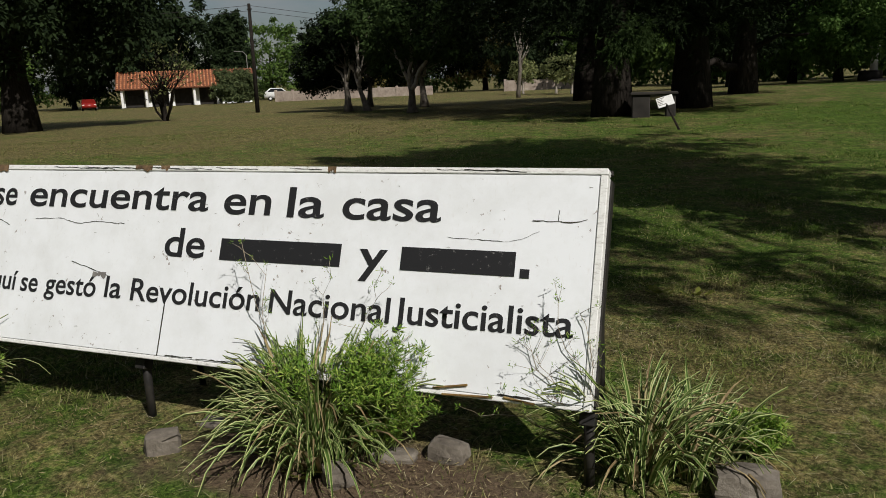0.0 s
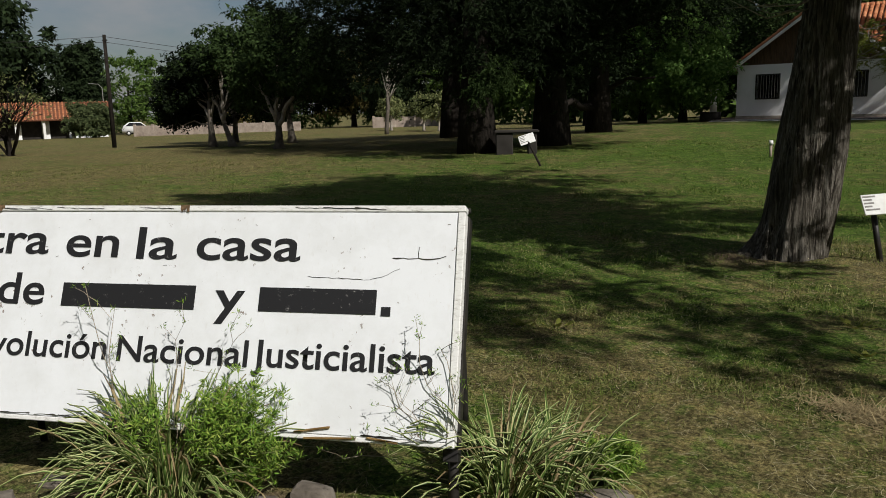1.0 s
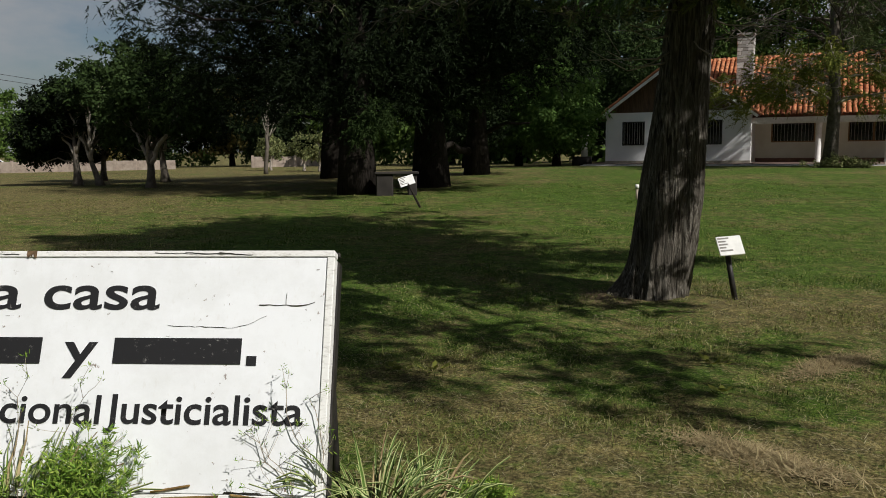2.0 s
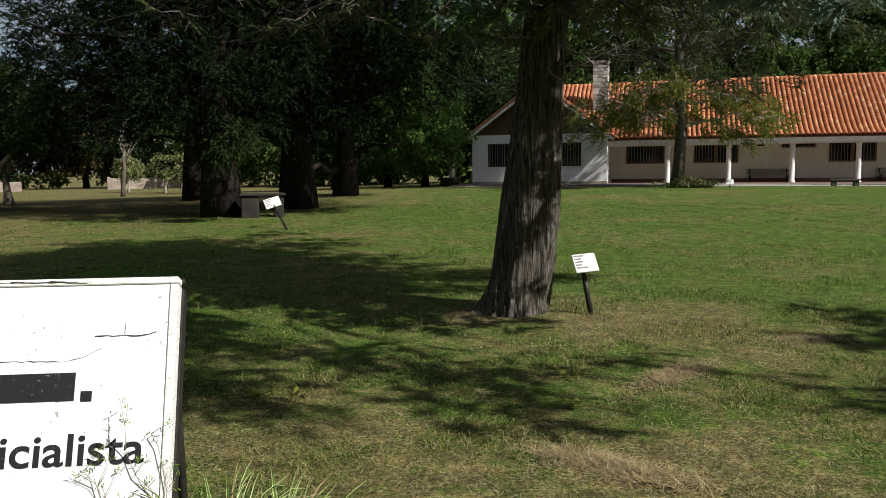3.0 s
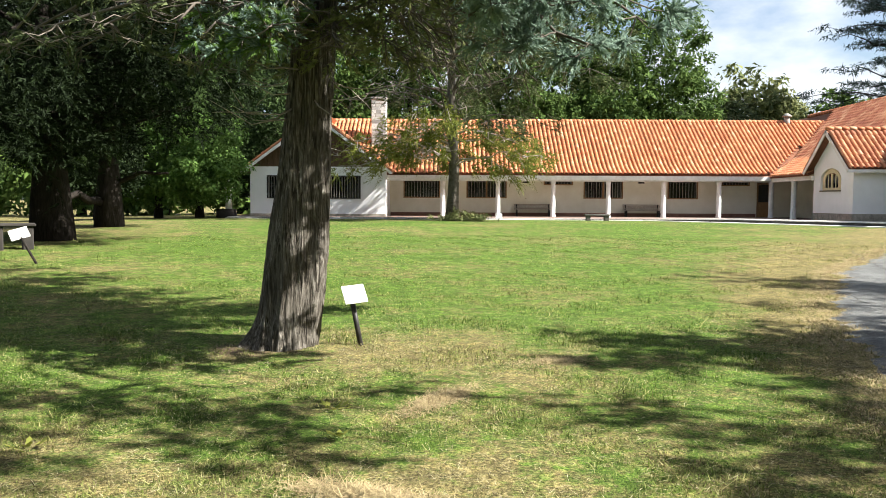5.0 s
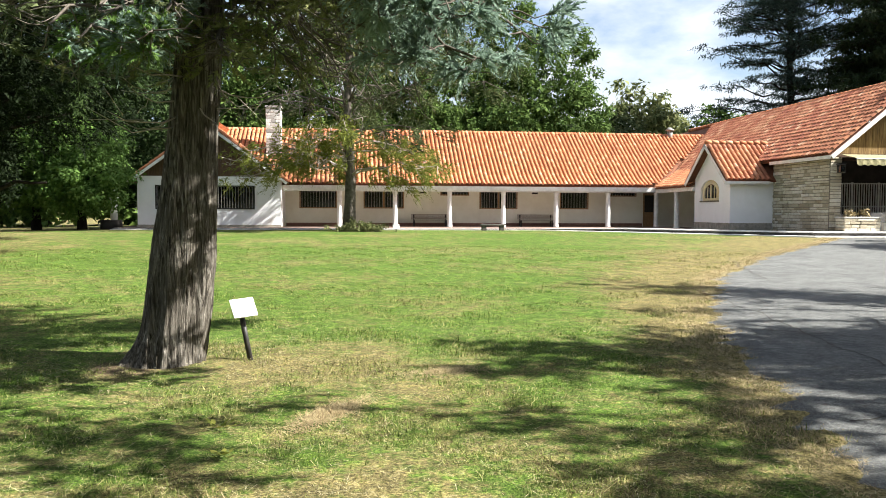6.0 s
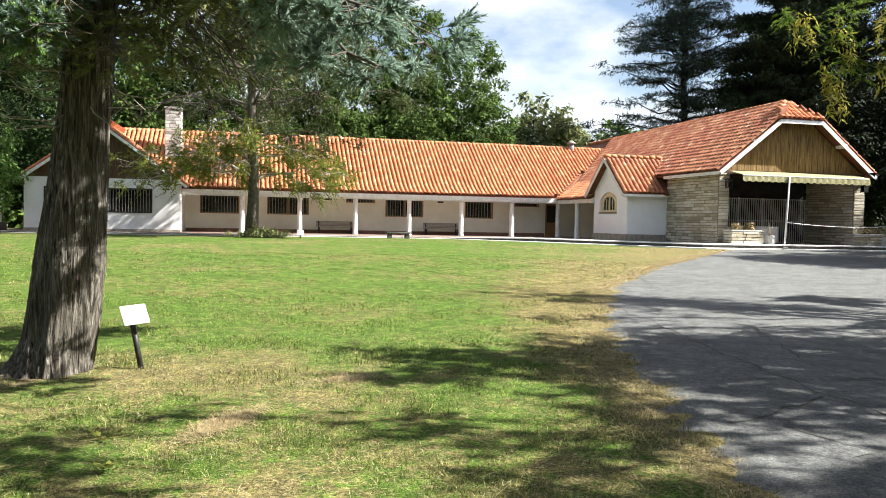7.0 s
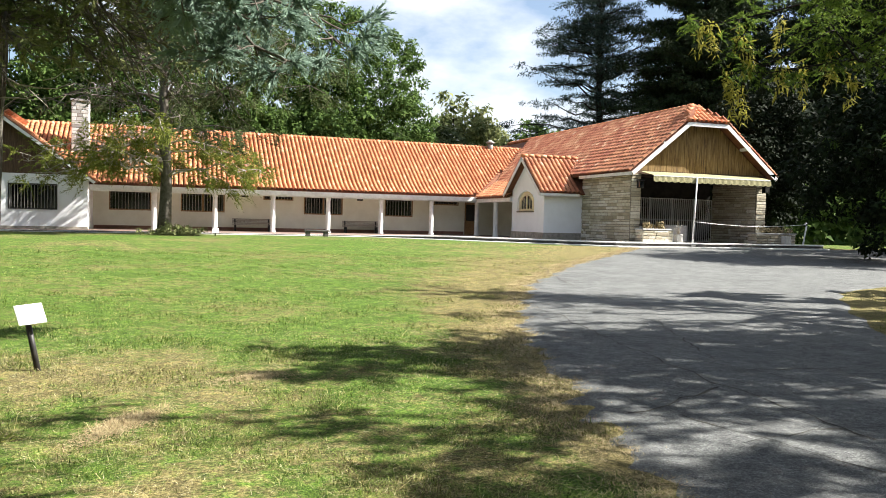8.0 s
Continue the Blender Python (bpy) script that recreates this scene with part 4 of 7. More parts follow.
    tubes("ridge_tiles", [([(RX, hy + i * 0.4, RZ + 0.07), (RX, hy + i * 0.4 + 0.42, RZ + 0.06)], (0.14, 0.12)) for i in range(60)], "tile", house, "", 8)["kind"] = "stuff"
    for sg in (-1, 1):
        tubes("hip_ridge", [([(RX + sg * hx * (1 - i / 5), F + (hy - F) * i / 5, hz + (RZ - hz) * i / 5 + 0.07), (RX + sg * hx * (1 - (i + 1) / 5), F + (hy - F) * (i + 1) / 5, hz + (RZ - hz) * (i + 1) / 5 + 0.07)], (0.13, 0.11)) for i in range(5)], "tile", house, "", 8)
        x_low, x_top = RX + sg * (RX - xe), RX + sg * hx
        slab("bargeboard", [(x_low, F - 0.04, EZ - 0.03), (x_top, F - 0.04, hz - 0.03), (x_top, F, hz - 0.03), (x_low, F, EZ - 0.03)], 0.2, "white", house, "white painted bargeboard")
        boxed("bracket", (RX + sg * 2.6 - 0.1, RX + sg * 2.6 + 0.1, F, Y0 + 0.05, 5.55, 5.75), "white", house)
    boxed("fascia", (RX - hx, RX + hx, F - 0.05, F, hz - 0.22, hz - 0.03), "white", house)
    boxed("fascia", (xe - 0.02, xe + 0.03, F, ANNEX_Y0 - 0.2, EZ - 0.18, EZ - 0.02), "white", house)
    # grille across the porch
    g = boxed("gate", (X0 + 0.52, 30.2, Y1 - 0.02, Y1 + 0.02, FLOOR + 0.08, FLOOR + 0.14), "white_metal", house, "white metal grille gate")
    for z in (1.8, 3.0):
        boxed("rail", (X0 + 0.52, 30.2, Y1 - 0.02, Y1 + 0.02, z, z + 0.05), "white_metal", g)
    bm = bmesh.new()
    box(bm, -0.02, 0.02, -0.02, 0.02, FLOOR + 0.1, 3.02)
    me = bpy.data.meshes.new("bar")
    bm.to_mesh(me)
    bm.free()
    me.materials.append(MAT["white_metal"])
    bm = bmesh.new()
    box(bm, -0.04, 0.04, -0.03, 0.03, FLOOR, 3.08)
    wide = bpy.data.meshes.new("upright")
    bm.to_mesh(wide)
    bm.free()
    wide.materials.append(MAT["white_metal"])
    for i in range(55):
        x = X0 + 0.6 + i * 0.136
        o = new("upright" if i % 11 == 0 else "bar", wide if i % 11 == 0 else me)
        o.parent = g
        o.location = (x, Y1, 0)
    # scalloped awning
    aw = thing("awning", (26.6, 34.0, 3.9), "faded cream and yellow scalloped awning above the porch", "awning")
    vs, fs = [], []
    n = 74
    for i in range(n + 1):
        x = 22.95 + (30.2 - 22.95) * i / n
        for y, z in ((Y0 - 0.02, 4.24), (Y0 - 1.15, 4.0), (Y0 - 1.17, 3.72 - 0.07 * abs(math.sin(math.pi * i / 3.7)))):
            vs.append((x, y + 0.008 * math.sin(i * 1.7), z))
    for i in range(n):
        for j in range(2):
            a = i * 3 + j
            fs.append((a, a + 1, a + 4, a + 3))
    cloth = raw("cloth", vs, fs, "awning", aw)
    sol = cloth.modifiers.new("thick", "SOLIDIFY")
    sol.thickness = 0.012
    boxed("front_bar", (22.95, 30.2, Y0 - 1.16, Y0 - 1.10, 3.95, 4.0), "white_metal", aw)
    post = thing("awning_post", (25.35, 33.35, 0.5), "slender white metal post under the awning", "post")
    tubes("pole", [([(25.3, 33.35, 0.45), (25.5, 33.4, 3.96)], (0.045, 0.04))], "white_metal", post, "", 10)
    boxed("foot", (25.16, 25.44, 33.22, 33.48, 0.47, 0.56), "concrete", post, "", 0.02)


def build_annex():
    x0, x1, y0, y1, zt, za = CORNER_X, 22.7, ANNEX_Y0, ANNEX_Y1, 3.62, 5.3
    zr = 3.5
    yc = (y0 + y1) / 2
    a = house
    # gable wall with an arched window
    bm = bmesh.new()
    ny, wz = 41.9, 2.15
    hw = 1.12
    hole = [(ny - hw, wz), (ny + hw, wz), (ny + hw, wz + 0.55)] + [(ny + hw * math.cos(q), wz + 0.55 + 0.62 * math.sin(q)) for q in np.linspace(0.3, math.pi - 0.3, 7)] + [(ny - hw, wz + 0.55)]
    outer = [(y0, FLOOR - 0.2), (y1, FLOOR - 0.2), (y1, zr), (yc, za - 0.12), (y0, zr)]
    for x in (x0, x0 + 0.3):
        vo = [bm.verts.new((x, p, z)) for p, z in outer]
        vh = [bm.verts.new((x, p, z)) for p, z in hole]
        es = [bm.edges.new((vo[i], vo[(i + 1) % 5])) for i in range(5)] + [bm.edges.new((vh[i], vh[(i + 1) % len(vh)])) for i in range(len(vh))]
        bmesh.ops.triangle_fill(bm, edges=es, use_beauty=True)
        if x == x0:
            v1, h1 = vo, vh
    for p, q in ((v1, vo), (h1, vh)):
        for i in range(len(p)):
            k = (i + 1) % len(p)
            bm.faces.new((p[i], p[k], q[k], q[i]))
    bmesh.ops.recalc_face_normals(bm, faces=bm.faces)
    part("annex_gable", bm, "stucco", a, "white gable wall with an arched window niche")
    boxed("annex_wall", (x0 + 0.302, x1, y0, y0 + 0.3, FLOOR - 0.2, zr), "stucco", a, "white plastered side wall")
    boxed("annex_wall", (x0 + 0.302, x1, y1 - 0.3, y1, FLOOR - 0.2, zr), "stucco", a)
    boxed("plinth", (x0 - 0.04, x0, y0 - 0.04, y1 + 0.04, FLOOR - 0.2, FLOOR + 0.42), "stone_plinth", a)
    boxed("plinth", (x0, x1 - 0.35, y0 - 0.04, y0, FLOOR - 0.2, FLOOR + 0.42), "stone_plinth", a)
    w = boxed("arched_window", (x0 + 0.12, x0 + 0.18, ny - hw, ny + hw, wz, wz + 1.2), "yellow_board", a, "arched cream niche with a small window")

    def arch(r0, r1, zb, zs, x_in, x_out, material, name, mid=ny):
        """An arched band (r0 > 0) or an arched board, standing in the wall's plane."""
        bm = bmesh.new()
        outer = [(mid + r1, zb), (mid + r1, zs)] + [(mid + r1 * math.cos(q), zs + 0.55 * r1 * math.sin(q)) for q in np.linspace(0.2, math.pi - 0.2, 9)] + [(mid - r1, zs), (mid - r1, zb)]
        inner = [(mid + r0, zb), (mid + r0, zs)] + [(mid + r0 * math.cos(q), zs + 0.55 * r0 * math.sin(q)) for q in np.linspace(0.2, math.pi - 0.2, 9)] + [(mid - r0, zs), (mid - r0, zb)]
        for (p, q), (e, f) in zip(zip(outer, outer[1:]), zip(inner, inner[1:])):
            vs = [bm.verts.new((x, *v)) for x in (x_out, x_in) for v in (p, q, f, e)]
            for k in ((0, 1, 2, 3), (7, 6, 5, 4), (0, 4, 5, 1), (1, 5, 6, 2), (2, 6, 7, 3), (3, 7, 4, 0)):
                bm.faces.new([vs[i] for i in k])
        return part(name, bm, material, w)

    arch(0.72, 0.98, wz + 0.10, wz + 0.52, x0 + 0.115, x0 + 0.05, "yellow_board", "frame")
    arch(0.02, 0.72, wz + 0.14, wz + 0.52, x0 + 0.115, x0 + 0.10, "glass", "pane")
    boxed("mullion", (x0 + 0.06, x0 + 0.098, ny - 0.08, ny + 0.08, wz + 0.14, wz + 0.88), "yellow_board", w)
    for y in (ny - 0.40, ny + 0.40):
        boxed("bar", (x0 + 0.07, x0 + 0.098, y - 0.03, y + 0.03, wz + 0.14, wz + 0.80), "yellow_board", w)
    boxed("rail", (x0 + 0.05, x0 + 0.115, ny - 0.98, ny + 0.98, wz + 0.02, wz + 0.138), "yellow_board", w)
    boxed("sill", (x0 - 0.05, x0 + 0.04, ny - hw - 0.02, ny + hw + 0.02, wz - 0.07, wz), "mortar", w)
    s = (za - zr) / (yc - y0)
    ov = 0.4
    ye, ze, xf = y0 - ov, zr - s * ov, x0 - 0.45
    yf = y1 + ov
    slab("annex_roof", [(xf, ye, ze), (23.6, ye, ze), (23.6, yc, za), (xf, yc, za)], 0.08, "roof_board", a)
    slab("annex_roof", [(xf, yf, ze), (23.6, yf, ze), (23.6, yc, za), (xf, yc, za)], 0.08, "roof_board", a)
    for y in (ye, yf):
        slab("bargeboard", [(xf - 0.03, y, ze - 0.02), (xf - 0.03, yc, za - 0.02), (xf + 0.02, yc, za - 0.02), (xf + 0.02, y, ze - 0.02)], 0.18, "white", a, "white painted bargeboard")
    boxed("fascia", (xf, STONE_X - 0.4, ye - 0.02, ye + 0.03, ze - 0.17, ze - 0.02), "white", a)
    over = lambda x, y: (x - 22.05) * 0.807 + 4.18 < za - s * abs(y - yc) + 0.12 or x < 22.0
    tile_slope("annex_tiles", (xf - 0.03, ye - 0.05, ze), (1, 0, 0), (0, yc - ye, za - ze), 16, 9, over, parent=a, pieces=lambda x, y: True)
    tile_slope("annex_tiles", (xf - 0.03, yf + 0.05, ze), (1, 0, 0), (0, yc - yf, za - ze), 16, 9, over, parent=a)
    tubes("ridge_tiles", [([(xf + i * 0.4, yc, za + 0.07), (xf + i * 0.4 + 0.42, yc, za + 0.06)], (0.12, 0.10)) for i in range(9)], "tile", a, "", 8)


build_porch()
build_annex()


def build_terrace():
    # red paved floor, concrete kerb step in front of it
    line = [(-13.2, 46.3), (11.0, 45.4), (14.8, 41.0), (18.2, 36.6), (21.0, 33.6), (33.0, 32.6)]
    inner = [(-13.2, 61), (33.0, 61)]
    raw("terrace", [(x, y, FLOOR - 0.004) for x, y in line + inner[::-1]], [tuple(range(8))], "paving")
    tagged(bpy.data.objects["terrace"], "red paved terrace along the house", "terrace", kind="structure")
    vs, fs = [], []
    prof = ((-0.50, 0.28), (-0.50, 0.44), (-0.47, 0.455), (-0.10, 0.455), (0.0, 0.45), (0.0, 0.575), (-0.06, 0.58), (-0.06, 0.63), (-0.03, 0.645), (0.42, 0.645), (0.42, 0.40))
    for i, (x, y) in enumerate(line):
        a, b = Vector(line[max(i - 1, 0)]), Vector(line[min(i + 1, len(line) - 1)])
        d = (b - a).normalized()
        nrm = Vector((-d.y, d.x))
        low = 0.3 if x < 12 else 1.0
        for o, z in prof:
            vs.append((x + nrm.x * o, y + nrm.y * o, z if z < 0.44 else 0.44 + (z - 0.44) * low))
    k = len(prof)
    for i in range(len(line) - 1):
        for j in range(k - 1):
            fs.append((i * k + j, (i + 1) * k + j, (i + 1) * k + j + 1, i * k + j + 1))
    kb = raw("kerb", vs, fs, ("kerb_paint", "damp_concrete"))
    # riser and lip underside coloured dark, as the step's shadow
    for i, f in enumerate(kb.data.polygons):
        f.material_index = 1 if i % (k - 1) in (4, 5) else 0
    tagged(kb, "pale concrete kerb step edging the terrace", "kerb", kind="structure")


build_terrace()


# ---- trees ----
def unit(a):
    return a / np.maximum(np.linalg.norm(a, axis=-1, keepdims=True), 1e-9)


def leaf_quads(centres, radii, count, size, style, rng, flat=0.85):
    """Leaves round clump centres, turned outwards and up like the skin of a bough: corners, faces x 3 or 4 x 3."""
    c = np.repeat(centres, count, axis=0)
    r = np.repeat(radii, count)[:, None]
    n = len(c)
    o = unit(rng.normal(0, 1, (n, 3)))
    p = c + o * r * rng.uniform(0.35, 1.0, (n, 1)) * (1, 1, flat)
    nrm = unit(o * 0.9 + (0, 0, 0.4) + rng.normal(0, 0.38, (n, 3)))
    d = unit(np.cross(nrm, rng.normal(0, 1, (n, 3))) + o * 0.4 + (0, 0, -1.0 if style == "hang" else -0.35))
    s = unit(np.cross(nrm, d))
    ln = size * rng.uniform(0.6, 1.35, (n, 1))
    w = {"broad": 0.62, "oval": 0.5, "needle": 0.24}.get(style, 0.28)
    if style != "oval":
        return np.stack([p - s * ln * w / 2, p + s * ln * w / 2, p + d * ln], 1)
    return np.stack([p, p + d * ln * 0.5 + s * ln * w / 2, p + d * ln, p + d * ln * 0.5 - s * ln * w / 2], 1)


def plumes(base, way, length, count, size, rng, width=0.2, spread=0.8, droop=0.35):
    """Feathery sprays: leaflets set all round a bending twig from each base, shorter towards its tip. Faces x 3 x 3."""
    n = len(base)
    u = np.tile(np.linspace(0.08, 1.0, count), n)[:, None]
    b, w, ln = (np.repeat(np.asarray(v, float), count, axis=0) for v in (base, unit(way), np.asarray(length, float)[:, None]))
    down = np.array((0.0, 0.0, droop))
    p = b + w * ln * u - down * ln * u ** 2
    axis = unit(w - down * 2 * u)
    d = unit(axis + unit(np.cross(axis, rng.normal(0, 1, p.shape))) * spread * rng.uniform(0.5, 1.2, (len(p), 1)))
    l = size * (1.15 - 0.65 * u) * rng.uniform(0.7, 1.3, (len(p), 1))
    s = unit(np.cross(d, rng.normal(0, 1, p.shape))) * l * width / 2
    return np.stack([p - s, p + s, p + d * l], 1)


def spray_clumps(centres, radii, axis, per, leaflets, size, rng, droop=0.35, lift=0.15, wide=0.26):
    """Bunches of plumes at clump centres, pointing away from the trunk's axis at (x, y)."""
    c = np.repeat(centres, per, axis=0)
    r = np.repeat(radii, per)
    out = c - (axis[0], axis[1], 0)
    out[:, 2] = 0
    way = unit(out) * 0.75 + rng.normal(0, 0.62, c.shape) + (0, 0, lift)
    return plumes(c + rng.normal(0, 0.3, c.shape) * r[:, None], way, r * rng.uniform(0.6, 1.25, len(c)), leaflets, size, rng, wide, 0.8, droop)


def crown_points(blobs, n, rng, hollow=0.5):
    """Clump centres inside a set of ellipsoids (x, y, z, rx, ry, rz), denser towards their outside."""
    vol = np.array([b[3] * b[4] * b[5] for b in blobs], float) ** 0.8
    k = rng.choice(len(blobs), n, p=vol / vol.sum())
    b = np.array(blobs, float)[k]
    d = unit(rng.normal(0, 1, (n, 3)))
    bump = 1 + 0.16 * np.sin(d[:, 0] * 5 + d[:, 2] * 4 + k) + 0.1 * np.sin(d[:, 1] * 9 + k * 2)
    f = (hollow + (1 - hollow) * rng.uniform(0, 1, n) ** 0.6) * bump
    return b[:, :3] + d * b[:, 3:] * f[:, None]


def limb(a, b, r0, r1, rnd, sag=0.0, n=6):
    a, b = Vector(a), Vector(b)
    pts, rad = [], []
    wob = (b - a).length * 0.05
    for i in range(n):
        t = i / (n - 1)
        p = a.lerp(b, t)
        p.z += math.sin(math.pi * t) * sag
        if 0 < i < n - 1:
            p += Vector((rnd.uniform(-wob, wob), rnd.uniform(-wob, wob), rnd.uniform(-wob, wob)))
        pts.append(p)
        rad.append(float(r0 + (r1 - r0) * t ** 0.7))
    return pts, rad


def trunk_mesh(points, radii, sides, seed, rough=0.12):
    """A fluted trunk along points."""
    rnd = random.Random(seed)
    ph = [rnd.uniform(0, 6.28) for _ in range(4)]
    vs, fs = tube(points, radii, sides)
    k = sides
    out = []
    for i, p in enumerate(points):
        c = Vector(p)
        for j in range(k):
            q = 2 * math.pi * j / k
            f = 1 + rough * (0.5 * math.sin(3 * q + ph[0] + i * 0.25) + 0.35 * math.sin(5 * q + ph[1] - i * 0.3) + 0.3 * math.sin(9 * q + ph[2] + i * 0.2))
            out.append(c + (vs[i * k + j] - c) * f)
    return out, fs


def tree(name, x, y, trunk, blobs, clumps, per, size, leaf, bark, label, style="broad", limbs=24, clump_r=0.7, seed=1, flat=0.8, hollow=0.5, extra=(), category="tree", lean=(0, 0), split=False):
    """trunk: (radius, height). blobs: ellipsoids of the crown relative to the foot."""
    rng, rnd = np.random.RandomState(seed), random.Random(seed)
    z0 = float(ground_z(x, y))
    t = thing(name, (x, y, z0), label, category)
    r, h = trunk
    pts, rad = [], []
    n = 9
    for i in range(n):
        u = i / (n - 1)
        pts.append((x + lean[0] * u + rnd.uniform(-0.04, 0.04) * h * u * 0.3, y + lean[1] * u, z0 - 0.1 + (h + 0.1) * u))
        rad.append(r * (1.35 if i == 0 else 1.12 if i == 1 else 1.0 - 0.62 * u))
    vs, fs = trunk_mesh(pts, rad, 14, seed)
    raw("trunk", vs, fs, bark, t, "", True)
    b = [(x + e[0], y + e[1], z0 + e[2], e[3], e[4], e[5]) for e in blobs]
    c = crown_points(b, clumps, rng, hollow)
    low = z0 + 0.6
    c[:, 2] = np.maximum(c[:, 2], low)
    runs = []
    for k in range(min(limbs, clumps)):
        tgt = c[k]
        u = float(min(0.97, max(0.25, (tgt[2] - z0) / h * 0.75)))
        base = Vector(pts[0]).lerp(Vector(pts[-1]), u)
        rr = r * (1 - 0.6 * u)
        runs.append(limb(base, tgt, rr * rnd.uniform(0.22, 0.42), 0.012, rnd, rnd.uniform(-0.2, 0.5)))
    runs += [limb((x + a[0], y + a[1], z0 + a[2]), (x + q[0], y + q[1], z0 + q[2]), ra, rb, rnd, 0.2) for a, q, ra, rb in extra]
    for run in runs if split else []:
        tubes("branch", [run], bark, t, "", 6)
    if runs and not split:
        tubes("limbwork", runs, bark, t, "", 5)["kind"] = "stuff"
    radii = rng.uniform(0.6, 1.3, len(c)) * clump_r
    if style == "needle":
        many("crown", spray_clumps(c, radii, (x, y), per, 13, size, rng, wide=0.28), leaf, t)
    else:
        many("crown", leaf_quads(c, radii, per, size, style, rng, flat), leaf, t)
    return t


def build_cypress():
    """The near cypress: fibrous leaning trunk, flared foot, drooping boughs with bare twigs and blue-green plumes."""
    rnd, rng = random.Random(11), np.random.RandomState(11)
    t = thing("cypress_tree", (-1.70, 8.25, 0), "old leaning cypress with fibrous grey-brown bark and drooping boughs", "tree")
    prof = ((-0.12, 0.33), (0.0, 0.305), (0.1, 0.308), (0.25, 0.308), (0.5, 0.304), (1.05, 0.298), (1.4, 0.284), (1.95, 0.255), (2.4, 0.232), (3.0, 0.212), (3.8, 0.20), (5.2, 0.17), (7.0, 0.11), (9.5, 0.04))
    sides, vs, fs = 160, [], []
    dense = []
    for (za, ra), (zb, rb) in zip(prof, prof[1:]):
        m = max(2, int((zb - za) / 0.07))
        dense += [(za + (zb - za) * i / m, ra + (rb - ra) * i / m) for i in range(m)]

    def axis_at(z):
        return -1.69 + 0.104 * z + 0.022 * math.sin(z * 1.3), 8.25 - 0.012 * z

    for z, r in dense:
        cx, cy = axis_at(z)
        for k in range(sides):
            q = 2 * math.pi * k / sides
            tw = q + 0.22 * z
            flute = 0.050 * math.sin(3 * tw + 1) + 0.040 * math.sin(5 * tw + 2.1 + 0.4 * z) + 0.03 * math.sin(11 * tw)
            e = Vector((7.5 * math.cos(tw), 7.5 * math.sin(tw), 1.1 * z))
            strip = 0.085 * noise.noise(e) + 0.06 * noise.noise(e * 2.3 + Vector((0, 0, 5)))
            root = max(0, 1 - z / 0.42) ** 2 * (0.72 * max(0, math.cos(q - 3.25)) ** 3 + 0.16 * max(0, math.cos(q - 4.9)) ** 4) if z < 0.42 else 0
            rr = r * (1 + flute + strip + root)
            vs.append((cx + rr * math.cos(q), cy + rr * math.sin(q), z))
    n = len(dense)
    fs = [(i * sides + k, i * sides + (k + 1) % sides, (i + 1) * sides + (k + 1) % sides, (i + 1) * sides + k) for i in range(n - 1) for k in range(sides)]
    raw("trunk", vs, fs, "bark", t, "fibrous grey-brown fluted trunk", True)

    def bough(z, end, r0, twigs, reach, sag, bark):
        """One bough from the trunk out to its end, with side twigs; returns the twigs' base and tip."""
        p = Vector((*axis_at(z), z))
        pts, rad = limb(p, end, r0, 0.011, rnd, sag, 9)
        runs, pairs = [(pts, rad)], []
        for j in range(2, 9):
            for _ in range(twigs):
                s = pts[j] + Vector((rnd.gauss(0, reach), rnd.gauss(0, reach), rnd.uniform(-1.0, 0.35) * reach))
                w = limb(pts[j], s, 0.009, 0.003, rnd, -0.04, 5)
                runs.append(w)
                pairs.append((tuple(w[0][2]), tuple(s)))
                if rnd.random() < 0.6:
                    q = Vector(w[0][3]) + Vector((rnd.gauss(0, reach * 0.5), rnd.gauss(0, reach * 0.5), rnd.uniform(-0.5, 0.2) * reach))
                    runs.append(limb(w[0][3], q, 0.005, 0.0025, rnd, 0, 4))
        tubes("branch", runs, bark, t, "", 5)
        return pairs

    def dress(pairs, per, length, leaf, label, size=0.05, name="foliage"):
        a, b = np.array([q[0] for q in pairs]), np.array([q[1] for q in pairs])
        base = np.repeat(b, per, 0) - np.repeat(b - a, per, 0) * rng.uniform(0, 0.8, (len(b) * per, 1))
        way = unit(np.repeat(b - a, per, 0)) * 0.8 + rng.normal(0, 0.5, base.shape) + (0, 0, 0.25)
        many(name, plumes(base, way, length * rng.uniform(0.6, 1.3, len(base)), 22, size, rng, 0.34, 0.7, 0.25), leaf, t, label)

    # boughs reaching east and towards the drive, heavy with blue-green plumes
    east = []
    for z, end in ((3.7, (-0.12, 6.5, 3.23)), (3.9, (0.28, 6.2, 3.13)), (4.1, (0.68, 6.3, 3.03)), (4.3, (1.13, 6.7, 2.78)), (4.4, (0.78, 6.9, 2.88)), (4.0, (0.08, 6.8, 3.08)), (4.6, (1.53, 6.8, 3.03)), (4.6, (1.28, 6.3, 3.08)), (4.2, (0.43, 6.6, 2.83)), (4.4, (0.93, 6.4, 3.18))):
        east += bough(z, end, 0.035, 4, 0.24, 0.25, "bark_twig")
    outer = [q for q in east if q[1][0] > 0.0]
    dress(outer, 17, 0.20, "leaf_blue", "blue-green feathery plumes", 0.06)
    dress([q for q in east if q[1][0] <= 0.2], 4, 0.17, "leaf_olive", "olive-green plumes", 0.06)
    # boughs to the west and north, mostly bare twigs with few plumes
    west = []
